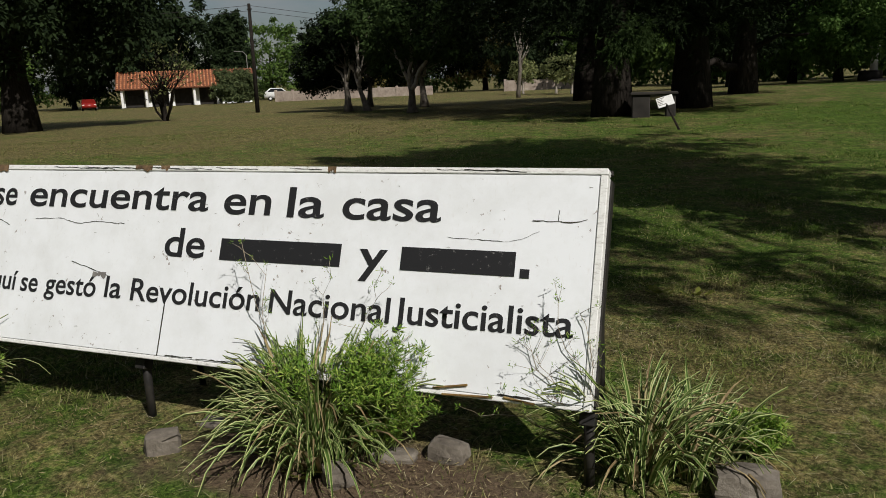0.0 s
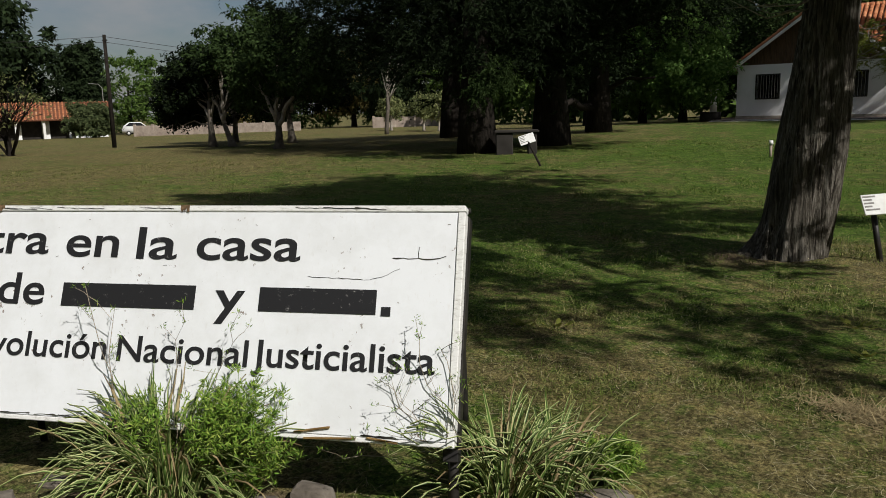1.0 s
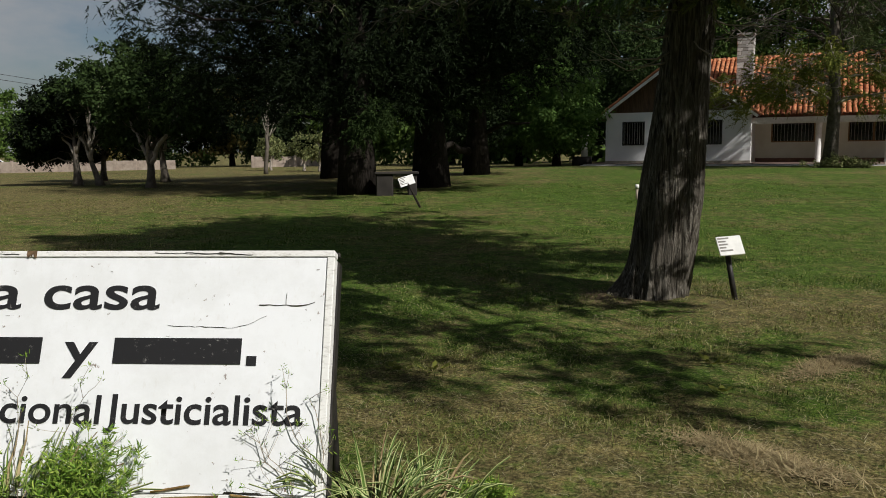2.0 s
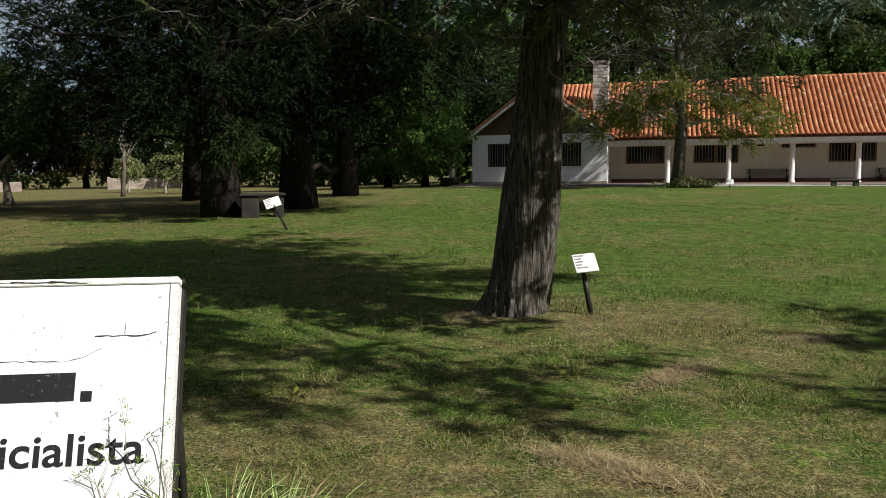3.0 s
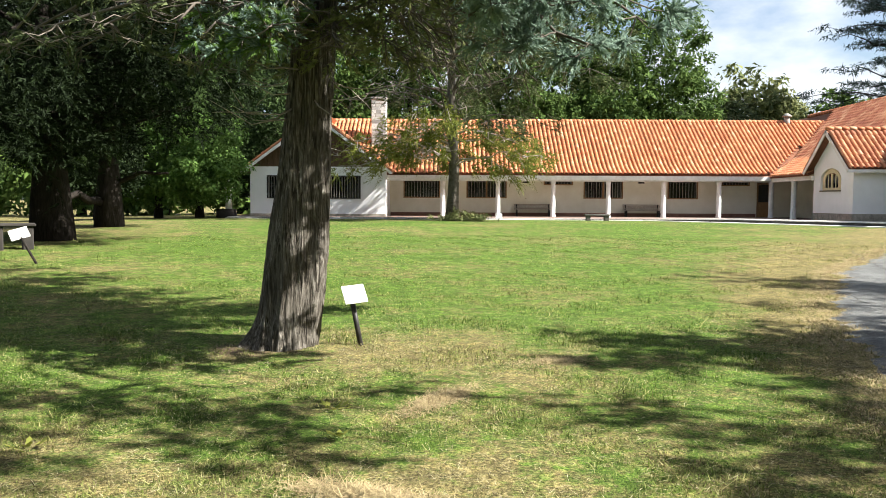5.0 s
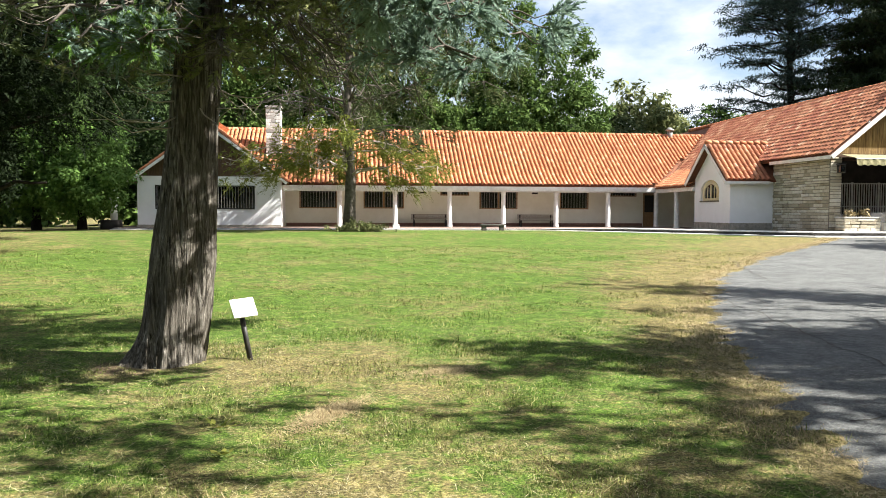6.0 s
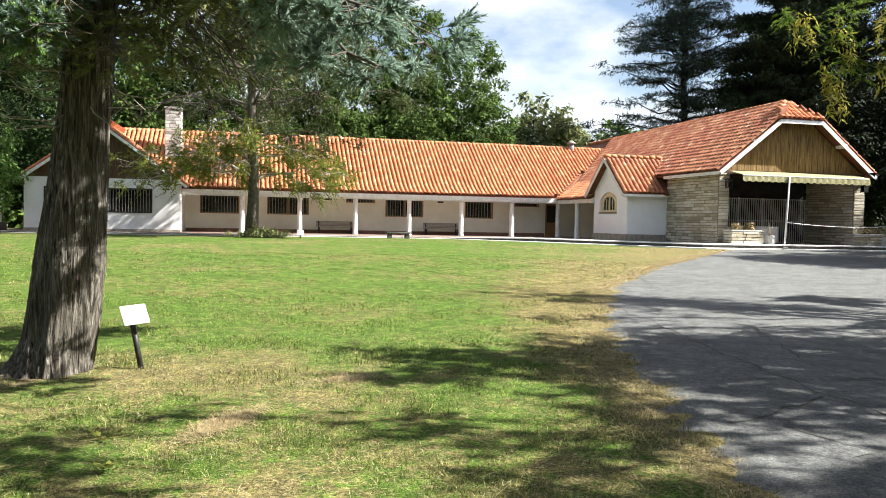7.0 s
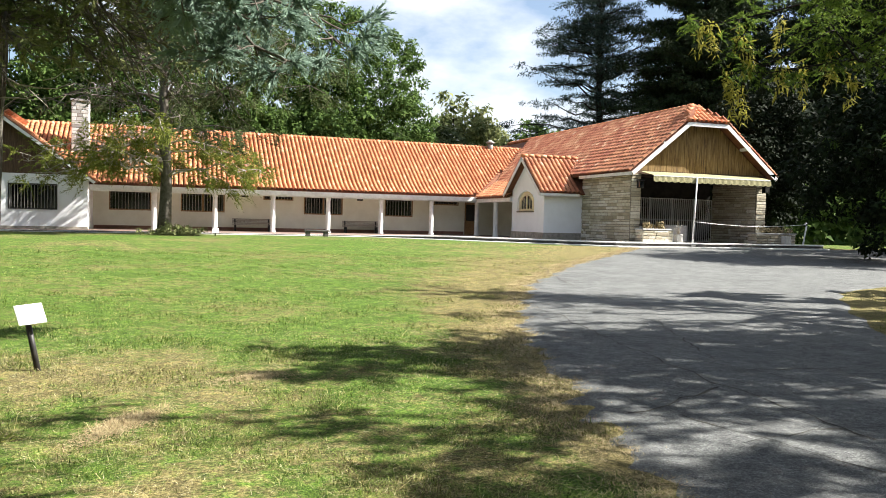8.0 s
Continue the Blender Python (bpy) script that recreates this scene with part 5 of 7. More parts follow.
    for z, end in ((3.3, (-3.1, 7.4, 3.1)), (3.5, (-3.9, 7.6, 3.0)), (3.6, (-4.6, 8.4, 3.1)), (3.4, (-2.8, 8.9, 3.0)), (3.8, (-4.4, 9.6, 3.3)), (4.0, (-5.6, 9.4, 3.2)), (3.9, (-3.4, 10.6, 3.4)), (4.2, (-5.2, 7.6, 3.2)), (3.3, (-2.3, 6.9, 3.0)), (4.1, (-2.6, 10.2, 3.3)), (4.3, (-6.4, 8.6, 3.5))):
        # lighter bark than the other boughs, to make these twigs look lit
        west += bough(z, end, 0.034, 4, 0.30, 0.3, "bark_grey")
    dress(west, 3, 0.18, "leaf_sage", "dull green plumes", 0.06)
    near = []
    for z, end in ((3.2, (-1.9, 7.3, 2.95)), (3.1, (-1.0, 7.5, 2.9)), (3.3, (-1.7, 9.6, 3.05)), (3.4, (-0.5, 9.2, 3.1)), (3.5, (0.0, 8.4, 3.2)), (3.6, (-0.4, 10.4, 3.4)), (3.8, (0.6, 9.6, 3.5)), (4.0, (1.2, 10.4, 3.6))):
        near += bough(z, end, 0.03, 5, 0.30, 0.2, "bark_twig")
    dress(near, 3, 0.16, "leaf_olive", "sparse olive plumes", 0.06)
    # a lighter bunch of plumes hanging in the sun just west of the trunk
    bunch = []
    for z, end in ((3.3, (-1.6, 7.0, 2.9)), (3.4, (-1.8, 7.1, 2.95)), (3.5, (-1.48, 6.8, 2.95)), (3.5, (-1.98, 6.9, 3.0))):
        bunch += bough(z, end, 0.026, 4, 0.2, 0.2, "bark_twig")
    bunch = [q for q in bunch if q[1][0] < -1.35]
    dress(bunch, 7, 0.16, "leaf_blue", "blue-green feathery plumes", 0.06)
    dress(bunch, 6, 0.16, "leaf_bright", "green feathery plumes", 0.06)
    # long bare limbs drooping between trunk and drive
    for k in range(9):
        z = rnd.uniform(3.9, 4.9)
        p = Vector((*axis_at(z), z))
        q = p + Vector((rnd.uniform(0.9, 2.2), rnd.uniform(-0.9, 1.9), 0))
        q.z = rnd.uniform(2.5, 3.1)
        tubes("bare_limb", [limb(p, q, 0.024, 0.006, rnd, 0.35, 8)] + [limb(p.lerp(q, u), q + Vector((rnd.gauss(0, 0.3), rnd.gauss(0, 0.3), rnd.uniform(-0.3, 0.3))), 0.008, 0.003, rnd, 0.1, 5) for u in (0.5, 0.65, 0.75, 0.85)], "bark_twig", t, "", 5)
    # bare dead twigs on the trunk
    for k in range(34):
        z = rnd.uniform(2.3, 4.2)
        a = rnd.uniform(0, 6.283)
        L = rnd.uniform(0.3, 1.1)
        x, y = axis_at(z)
        p = Vector((x + 0.2 * math.cos(a), y + 0.2 * math.sin(a), z))
        q = p + Vector((math.cos(a) * L, math.sin(a) * L, rnd.uniform(-0.35, 0.25)))
        runs = [limb(p, q, 0.010, 0.003, rnd, -0.1, 5), limb(p.lerp(q, 0.6), q + Vector((rnd.gauss(0, 0.25), rnd.gauss(0, 0.25), rnd.gauss(0, 0.2))), 0.006, 0.0025, rnd, 0, 4)]
        tubes("dead_twig", runs, "bark_pale", t, "", 4)
    # the crown overhead: rising limbs, each ending in bunches of foliage with gaps between
    tips = []
    zone = [(-0.5, 9.2, 7.6, 4.6, 4.2, 1.5), (2.5, 6.8, 7.2, 3.4, 4.0, 1.2), (-2.8, 8.0, 6.6, 3.0, 3.4, 1.0)]
    ends = [tuple(p) for p in crown_points(zone, 74, rng, 0.15)]
    ends += [(3.0 + 1.5 * math.sin(k * 2.4), 4.3 + 1.6 * math.cos(k * 1.7), 5.0 + 0.1 * k) for k in range(13)]
    for e in ends:
        z = max(3.9, min(8.4, e[2] - rnd.uniform(0.6, 1.6)))
        pts, rad = limb((*axis_at(z), z), e, 0.06, 0.016, rnd, 0.35, 8)
        tubes("branch", [(pts, rad)], "bark_twig", t, "", 6)
        for j in range(3, 8):
            for _ in range(5 if j > 4 else 2):
                tips.append(tuple(pts[j] + Vector((rnd.gauss(0, 0.36), rnd.gauss(0, 0.36), rnd.gauss(0.05, 0.2)))))
    c = np.array(tips)
    c[:, 2] = np.maximum(c[:, 2], 4.0)
    # clumps are thinned along the sun's path so that light reaches the trunk
    rise = (c[:, 0] + 1.5) * SUN.z / SUN.x
    gap = (c[:, 2] - rise > 0.2) & (c[:, 2] - rise < 3.0) & (np.abs(c[:, 1] - 8.25 - rise * SUN.y / SUN.z) < 0.5)
    c = c[~gap | (rng.uniform(0, 1, len(c)) < 0.2)]
    # and removed sunward of the low eastern boughs, to put them in the sun
    h = c[:, 2] - 3.0
    lx, ly = c[:, 0] - h * SUN.x / SUN.z, c[:, 1] - h * SUN.y / SUN.z
    gap = (lx > -0.9) & (lx < 2.2) & (ly > 5.3) & (ly < 7.6)
    c = c[~gap]
    # likewise cleared sunward of the bunch west of the trunk
    h = c[:, 2] - 3.0
    lx, ly = c[:, 0] - h * SUN.x / SUN.z, c[:, 1] - h * SUN.y / SUN.z
    c = c[~((lx > -3.1) & (lx < -0.9) & (ly > 6.1) & (ly < 7.9)) | (rng.uniform(0, 1, len(c)) < 0.05)]
    c[:, 2] = np.where(c[:, 0] > -1.2, np.maximum(c[:, 2], 4.9), c[:, 2])
    many("crown", spray_clumps(c, rng.uniform(0.28, 0.55, len(c)), (-1.2, 8.2), 10, 12, 0.17, rng, 0.3, wide=0.34), "leaf_pine", t, "dense dull green foliage overhead")


def build_house_conifer():
    """The conifer on the lawn before the house: bare whorled limbs low down, grey-green sprays above."""
    x, y = 0.05, 43.3
    z0 = float(ground_z(x, y))
    rnd, rng = random.Random(21), np.random.RandomState(21)
    t = thing("conifer_tree", (x, y, z0), "tall spreading conifer with bare lower limbs and grey-green sprays", "tree")
    pts = [(x + 0.10 * math.sin(i), y, z0 - 0.1 + i * 1.5) for i in range(12)]
    pts[1] = (x + 0.05, y, z0 + 1.4)
    vs, fs = trunk_mesh(pts, [0.38, 0.30, 0.28, 0.27, 0.25, 0.22, 0.18, 0.16, 0.13, 0.1, 0.07, 0.03], 14, 5)
    raw("trunk", vs, fs, "bark_twig", t, "", True)
    runs, low, high = [], [], []
    for k in range(84):
        z = z0 + (rnd.uniform(2.6, 6) if k < 24 else rnd.uniform(5.5, 16))
        a = rnd.uniform(0, 6.283)
        L = rnd.uniform(2.6, 6.6) if z < 7 else rnd.uniform(4.0, 9.5) * (1.1 - (z - 7) / 16)
        p = Vector((x, y, z))
        q = p + Vector((math.cos(a) * L, math.sin(a) * L * 0.8, rnd.uniform(-0.5, 0.9) if z < 6 else rnd.uniform(0.0, 1.8)))
        pts2, rad = limb(p, q, 0.075, 0.015, rnd, 0.45, 8)
        runs = [(pts2, rad)]
        for j in range(3, 8):
            for _ in range(3):
                s = pts2[j] + Vector((rnd.gauss(0, 0.6), rnd.gauss(0, 0.6), rnd.uniform(-0.9, 0.35)))
                runs.append(limb(pts2[j], s, 0.022, 0.008, rnd, -0.1, 4))
                (low if z < z0 + 5.2 else high).append(s)
        tubes("branch", runs, "bark_grey" if z > z0 + 5 else "bark_pale", t, "", 5)
    # bare pale limbs reaching over the wing
    for q, a in (((-5.4, 42.4, 3.2), 4.6), ((-4.6, 43.2, 3.5), 5.1), ((-6.2, 42.9, 3.9), 5.4), ((-3.6, 42.0, 4.6), 5.6)):
        pts2, rad = limb((x, y, a), q, 0.07, 0.012, rnd, 0.25, 8)
        runs = [(pts2, rad)]
        for j in range(3, 8):
            for _ in range(4):
                s = pts2[j] + Vector((rnd.gauss(0, 0.45), rnd.gauss(0, 0.45), rnd.uniform(-0.6, 0.4)))
                runs.append(limb(pts2[j], s, 0.014, 0.005, rnd, 0, 4))
                if rnd.random() < 0.35:
                    low.append(s)
        tubes("branch", runs, "bark_pale", t, "pale grey bare limb", 5)
    lo, hi = np.array([tuple(p) for p in low]), np.array([tuple(p) for p in high])
    hi = hi[(hi[:, 0] > 0.3) | (hi[:, 2] > 10.5) | (rng.uniform(0, 1, len(hi)) < 0.12)]
    lo = lo[(lo[:, 0] > -0.6) | (rng.uniform(0, 1, len(lo)) < 0.35)]
    many("crown", spray_clumps(lo, rng.uniform(0.35, 0.8, len(lo)), (x, y), 18, 18, 0.16, rng, 0.4, wide=0.26), "leaf_yellow", t, "yellow-green lower sprays")
    keep = hi
    many("crown", spray_clumps(keep, rng.uniform(0.4, 0.8, len(keep)), (x, y), 11, 18, 0.17, rng, 0.4, wide=0.26), "leaf_sage", t, "olive-green sprays")


build_cypress()
build_house_conifer()

DARK = "massive old conifer with dense dark crown above the shaded lawn"
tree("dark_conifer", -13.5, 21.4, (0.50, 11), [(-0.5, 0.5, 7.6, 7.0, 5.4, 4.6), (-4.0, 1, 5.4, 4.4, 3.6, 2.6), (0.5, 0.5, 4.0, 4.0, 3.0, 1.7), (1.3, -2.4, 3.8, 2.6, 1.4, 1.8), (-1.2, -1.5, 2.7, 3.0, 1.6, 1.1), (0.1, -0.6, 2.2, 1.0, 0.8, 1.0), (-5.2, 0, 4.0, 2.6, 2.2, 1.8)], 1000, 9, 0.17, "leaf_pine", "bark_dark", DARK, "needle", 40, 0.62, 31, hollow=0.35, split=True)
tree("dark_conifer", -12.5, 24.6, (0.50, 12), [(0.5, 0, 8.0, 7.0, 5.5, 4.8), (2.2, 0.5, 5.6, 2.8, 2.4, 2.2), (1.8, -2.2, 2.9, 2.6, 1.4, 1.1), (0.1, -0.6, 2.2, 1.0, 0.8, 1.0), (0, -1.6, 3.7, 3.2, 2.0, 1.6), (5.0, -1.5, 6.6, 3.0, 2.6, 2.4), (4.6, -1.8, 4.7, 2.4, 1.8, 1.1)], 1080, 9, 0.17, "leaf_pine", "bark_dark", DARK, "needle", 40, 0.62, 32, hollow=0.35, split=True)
# its last two crown lobes are added sunward, to shade the trunk
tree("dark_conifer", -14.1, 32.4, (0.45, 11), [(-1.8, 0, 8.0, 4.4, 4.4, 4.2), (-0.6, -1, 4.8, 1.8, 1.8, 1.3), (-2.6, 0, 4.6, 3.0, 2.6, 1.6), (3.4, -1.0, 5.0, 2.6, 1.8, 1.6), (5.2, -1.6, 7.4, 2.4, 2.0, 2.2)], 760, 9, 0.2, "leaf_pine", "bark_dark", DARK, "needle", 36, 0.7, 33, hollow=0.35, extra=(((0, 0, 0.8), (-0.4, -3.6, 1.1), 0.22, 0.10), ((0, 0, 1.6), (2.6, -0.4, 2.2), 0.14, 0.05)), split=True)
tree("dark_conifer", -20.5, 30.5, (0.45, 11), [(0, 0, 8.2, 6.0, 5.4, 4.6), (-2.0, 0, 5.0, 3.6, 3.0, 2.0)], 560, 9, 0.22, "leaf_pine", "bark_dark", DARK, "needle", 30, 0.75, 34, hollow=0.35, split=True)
# low sprays get a lighter leaf than the crown, standing in for light
rng = np.random.RandomState(35)
for ob, b in zip([o for o in scene.objects if o.name.startswith("dark_conifer")], (
    [(-11.4, 19.0, 2.4, 0.45, 0.4, 0.35), (-11.8, 18.9, 2.0, 0.45, 0.4, 0.3)], [(-9.8, 22.0, 2.8, 1.0, 0.5, 0.3), (-11.6, 21.8, 2.5, 0.5, 0.5, 0.35), (-8.8, 23.6, 5.2, 1.2, 0.8, 0.9), (-6.6, 21.6, 4.6, 1.6, 0.8, 1.1), (-5.6, 22.0, 5.8, 1.3, 0.8, 1.0)], [(-13.6, 30.2, 4.0, 1.5, 0.8, 0.8)],
)):
    c = crown_points(b, 40, rng, 0.2)
    many("hanging_sprays", spray_clumps(c, rng.uniform(0.25, 0.45, len(c)), ob.location[:2], 11, 16, 0.12, rng, 0.5), "leaf_deep", ob, "hanging sprays in lighter green, as if lit")["kind"] = "stuff"
for i, (x, y, h, leaf) in enumerate(((-15.2, 47.4, 7.6, "leaf_bright"), (-18.0, 48.2, 7.2, "leaf_bright"), (-11.8, 52.5, 9.5, "leaf_deep"), (-20.5, 45.5, 9.0, "leaf_dark"))):
    tree("broadleaf_tree", x, y, (0.22, h * 0.7), [(0, 0, h * 0.62, 2.7, 2.5, h * 0.42), (0.6, -0.7, h * 0.36, 2.4, 2.1, h * 0.24), (-0.8, -0.4, h * 0.3, 1.8, 1.6, h * 0.16)], 420, 62, 0.2, leaf, "bark_dark", "leafy green tree beside the white house wing", "broad", 20, 0.6, 41 + i, split=True)
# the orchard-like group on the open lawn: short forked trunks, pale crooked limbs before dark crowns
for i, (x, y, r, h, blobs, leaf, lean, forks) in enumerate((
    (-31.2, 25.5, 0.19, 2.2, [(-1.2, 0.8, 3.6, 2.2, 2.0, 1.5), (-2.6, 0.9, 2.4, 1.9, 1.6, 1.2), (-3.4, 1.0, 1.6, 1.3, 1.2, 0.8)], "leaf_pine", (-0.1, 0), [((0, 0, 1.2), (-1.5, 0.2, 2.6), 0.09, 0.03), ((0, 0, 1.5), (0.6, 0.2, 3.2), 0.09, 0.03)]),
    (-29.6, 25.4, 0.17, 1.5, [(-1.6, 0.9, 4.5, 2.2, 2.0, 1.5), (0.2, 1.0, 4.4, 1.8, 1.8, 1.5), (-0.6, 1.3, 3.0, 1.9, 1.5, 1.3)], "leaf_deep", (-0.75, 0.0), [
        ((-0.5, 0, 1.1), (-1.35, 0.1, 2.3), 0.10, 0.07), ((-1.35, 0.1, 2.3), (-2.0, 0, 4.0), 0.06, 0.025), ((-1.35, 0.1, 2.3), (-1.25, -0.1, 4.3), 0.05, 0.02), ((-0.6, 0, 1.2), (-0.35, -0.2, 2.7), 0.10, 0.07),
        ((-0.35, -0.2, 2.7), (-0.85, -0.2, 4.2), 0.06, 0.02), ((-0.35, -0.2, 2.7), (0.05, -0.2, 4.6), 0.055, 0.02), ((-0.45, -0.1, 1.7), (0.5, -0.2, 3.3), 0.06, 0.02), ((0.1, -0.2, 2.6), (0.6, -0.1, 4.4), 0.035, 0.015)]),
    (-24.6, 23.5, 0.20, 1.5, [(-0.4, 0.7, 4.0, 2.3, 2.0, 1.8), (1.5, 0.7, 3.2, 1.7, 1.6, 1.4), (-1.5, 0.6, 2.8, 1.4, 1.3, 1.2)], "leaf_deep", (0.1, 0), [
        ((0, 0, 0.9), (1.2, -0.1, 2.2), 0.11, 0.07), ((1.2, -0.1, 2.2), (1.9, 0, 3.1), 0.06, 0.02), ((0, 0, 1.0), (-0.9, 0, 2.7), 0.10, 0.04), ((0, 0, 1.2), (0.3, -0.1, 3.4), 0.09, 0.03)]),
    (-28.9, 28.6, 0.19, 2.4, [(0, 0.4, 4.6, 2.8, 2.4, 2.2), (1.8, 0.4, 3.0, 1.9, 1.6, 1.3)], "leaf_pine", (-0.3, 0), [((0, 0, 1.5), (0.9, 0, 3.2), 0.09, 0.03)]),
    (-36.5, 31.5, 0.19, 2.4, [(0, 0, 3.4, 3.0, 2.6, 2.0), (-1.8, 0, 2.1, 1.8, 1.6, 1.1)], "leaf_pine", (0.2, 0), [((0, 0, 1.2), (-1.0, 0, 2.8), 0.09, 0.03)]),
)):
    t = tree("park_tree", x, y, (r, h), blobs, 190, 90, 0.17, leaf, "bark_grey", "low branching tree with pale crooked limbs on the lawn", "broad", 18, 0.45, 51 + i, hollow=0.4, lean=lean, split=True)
    rnd, z0 = random.Random(900 + i), float(ground_z(x, y))
    # forks take a paler bark than the trunk: sunlight put into their colour
    for a, q, ra, rb in forks:
        tubes("limb", [limb((x + a[0], y + a[1], z0 + a[2]), (x + q[0], y + q[1], z0 + q[2]), ra, rb, rnd, 0.1)], "bark_pale", t, "pale crooked limb", 8)
# a tall thin-crowned tree far behind them
tree("thin_tree", -50.5, 48.5, (0.2, 6.5), [(0.3, 0, 8.0, 2.2, 2.0, 1.8), (-1.0, 0, 5.6, 1.4, 1.4, 1.2)], 60, 22, 0.2, "leaf_autumn", "bark_grey", "tall nearly bare tree with thin yellowing crown", "broad", 40, 0.4, 58, hollow=0.3, split=True)
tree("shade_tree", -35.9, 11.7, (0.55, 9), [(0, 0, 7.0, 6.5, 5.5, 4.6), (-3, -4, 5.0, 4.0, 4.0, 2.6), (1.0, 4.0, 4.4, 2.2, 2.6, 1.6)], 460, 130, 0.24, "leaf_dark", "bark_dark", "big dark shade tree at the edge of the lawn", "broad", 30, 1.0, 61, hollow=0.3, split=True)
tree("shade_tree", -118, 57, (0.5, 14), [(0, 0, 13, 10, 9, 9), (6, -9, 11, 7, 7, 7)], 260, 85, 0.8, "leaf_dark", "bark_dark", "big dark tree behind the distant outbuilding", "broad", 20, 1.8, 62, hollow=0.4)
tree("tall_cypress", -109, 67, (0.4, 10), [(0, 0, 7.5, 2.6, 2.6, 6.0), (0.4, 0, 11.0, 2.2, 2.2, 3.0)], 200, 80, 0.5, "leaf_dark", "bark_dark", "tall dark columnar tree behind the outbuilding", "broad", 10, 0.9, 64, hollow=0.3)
tree("round_bush", -92.5, 57.2, (0.2, 1.6), [(0, 0, 2.2, 3.3, 2.8, 2.3)], 220, 70, 0.3, "leaf_sage", "bark_dark", "rounded grey-green bush before the outbuilding", "broad", 10, 0.6, 65, category="bush", hollow=0.3)
# nearly bare shrub
stems = [((0.1 * q - 0.3, 0, 0.1), (1.1 * q - 2.6, 0.4 * (-1) ** q, 2.2 + 0.3 * (q % 3)), 0.07, 0.02) for q in range(6)]
tree("bare_shrub", -37.2, 18.8, (0.13, 1.3), [(0, 0, 2.6, 2.6, 1.8, 1.5)], 60, 9, 0.14, "leaf_olive", "bark_dark", "nearly bare twiggy shrub on the lawn", "broad", 60, 0.4, 63, category="shrub", extra=stems, split=True)
for i, (x, y) in enumerate(((-42.5, 54), (-36.6, 50.6), (-33.0, 47.5))):
    tree("young_tree", x, y, (0.10, 1.8), [(0, 0, 1.9, 1.2, 1.2, 1.0)], 40, 45, 0.22, "leaf_olive", "bark_pale", "small young tree with thin crown", "broad", 16, 0.4, 71 + i)
dead = thing("dead_tree", (-33.5, 42, 0), "bare dead tree with pale grey branches", "tree")
rnd = random.Random(9)
zz = float(ground_z(-33.5, 42))
tubes("trunk", [limb((-33.5, 42, zz - 0.1), (-33.2, 42, zz + 3.2), 0.17, 0.09, rnd)], "bark_grey", dead, "", 8)
for k in range(9):
    a = Vector((-33.2, 42, zz + rnd.uniform(2.0, 3.2)))
    tubes("branch", [limb(a, a + Vector((rnd.uniform(-0.2, 2.3), rnd.uniform(-1, 1), rnd.uniform(1.4, 3.6))), 0.055, 0.012, rnd, 0.2)], "bark_pale", dead, "", 6)

# woods behind the house and round the park
FAR = "tall leafy tree of the woods beyond the park"
for i, (x, y, h, r, leaf) in enumerate((
    (-11, 66, 18, 6.4, "leaf_wood"), (-3.5, 65, 21, 6.5, "leaf_wood"), (4, 68, 22, 7.0, "leaf_wood"), (10.8, 66, 20.5, 6.0, "leaf_wood"), (16.4, 66.5, 18.5, 5.4, "leaf_wood"),
    (7, 61.5, 10.0, 3.4, "leaf_wood"), (12.5, 62, 9.2, 3.2, "leaf_wood"), (-7, 62.5, 10.5, 3.6, "leaf_wood"), (-17, 64, 16, 6.0, "leaf_dark"), (1, 62, 9.5, 3.2, "leaf_wood"),
)):
    tree("woodland_tree", x, y, (0.35, h * 0.6), [(0, 0, h * 0.62, r, r, h * 0.38), (r * 0.4, -r * 0.4, h * 0.42, r * 0.7, r * 0.7, h * 0.24), (-r * 0.5, -r * 0.2, h * 0.5, r * 0.6, r * 0.6, h * 0.22)], 440, 66, 0.29, leaf, "bark_dark", FAR, "broad", 16, 0.8, 81 + i, hollow=0.62)
for i, (x, y, h, r, leaf) in enumerate((
    (25, 74, 11, 4.6, "leaf_sage"), (30.5, 80, 14.5, 3.8, "leaf_olive"), (34.5, 84, 13.0, 4.2, "leaf_olive"), (21, 78, 11.5, 4.0, "leaf_mid"), (40, 80, 12, 5, "leaf_mid"),
    (-24, 66, 10, 6, "leaf_dark"), (-34, 72, 11, 6, "leaf_mid"), (-46, 76, 11, 6.5, "leaf_mid"), (-57, 84, 12, 6.5, "leaf_sage"), (-66, 82, 12, 6.5, "leaf_dark"), (-76, 88, 13, 6.5, "leaf_autumn"),
    (-84, 78, 11, 5.5, "leaf_dark"), (-92, 84, 12.5, 5, "leaf_autumn"), (-104, 86, 12, 6, "leaf_mid"), (-118, 80, 14, 7, "leaf_mid"), (-122, 70, 15, 4.2, "leaf_dark"), (-126, 62, 12, 7, "leaf_mid"), (-128, 50, 12, 7, "leaf_dark"), (-126, 36, 13, 8, "leaf_mid"), (-110, 26, 11, 7, "leaf_mid"), (56, 52, 13, 6, "leaf_dark"), (66, 60, 13, 6, "leaf_mid"), (58, 41, 12, 6, "leaf_dark"), (72, 48, 13, 7, "leaf_mid"), (62, 32, 12, 6, "leaf_dark"), (50, 60, 14, 6, "leaf_dark"), (-86, 72, 8.5, 3.6, "leaf_autumn"),
)):
    tree("far_tree", x, y, (0.35, h * 0.6), [(0, 0, h * 0.56, r, r, h * 0.42), (r * 0.6, 0, h * 0.4, r * 0.7, r * 0.7, h * 0.3)], 170, 34, 0.6, leaf, "bark_dark", FAR, "broad", 10, 1.1, 101 + i, hollow=0.6)
# hedge of undergrowth closing the park
rng = np.random.RandomState(77)
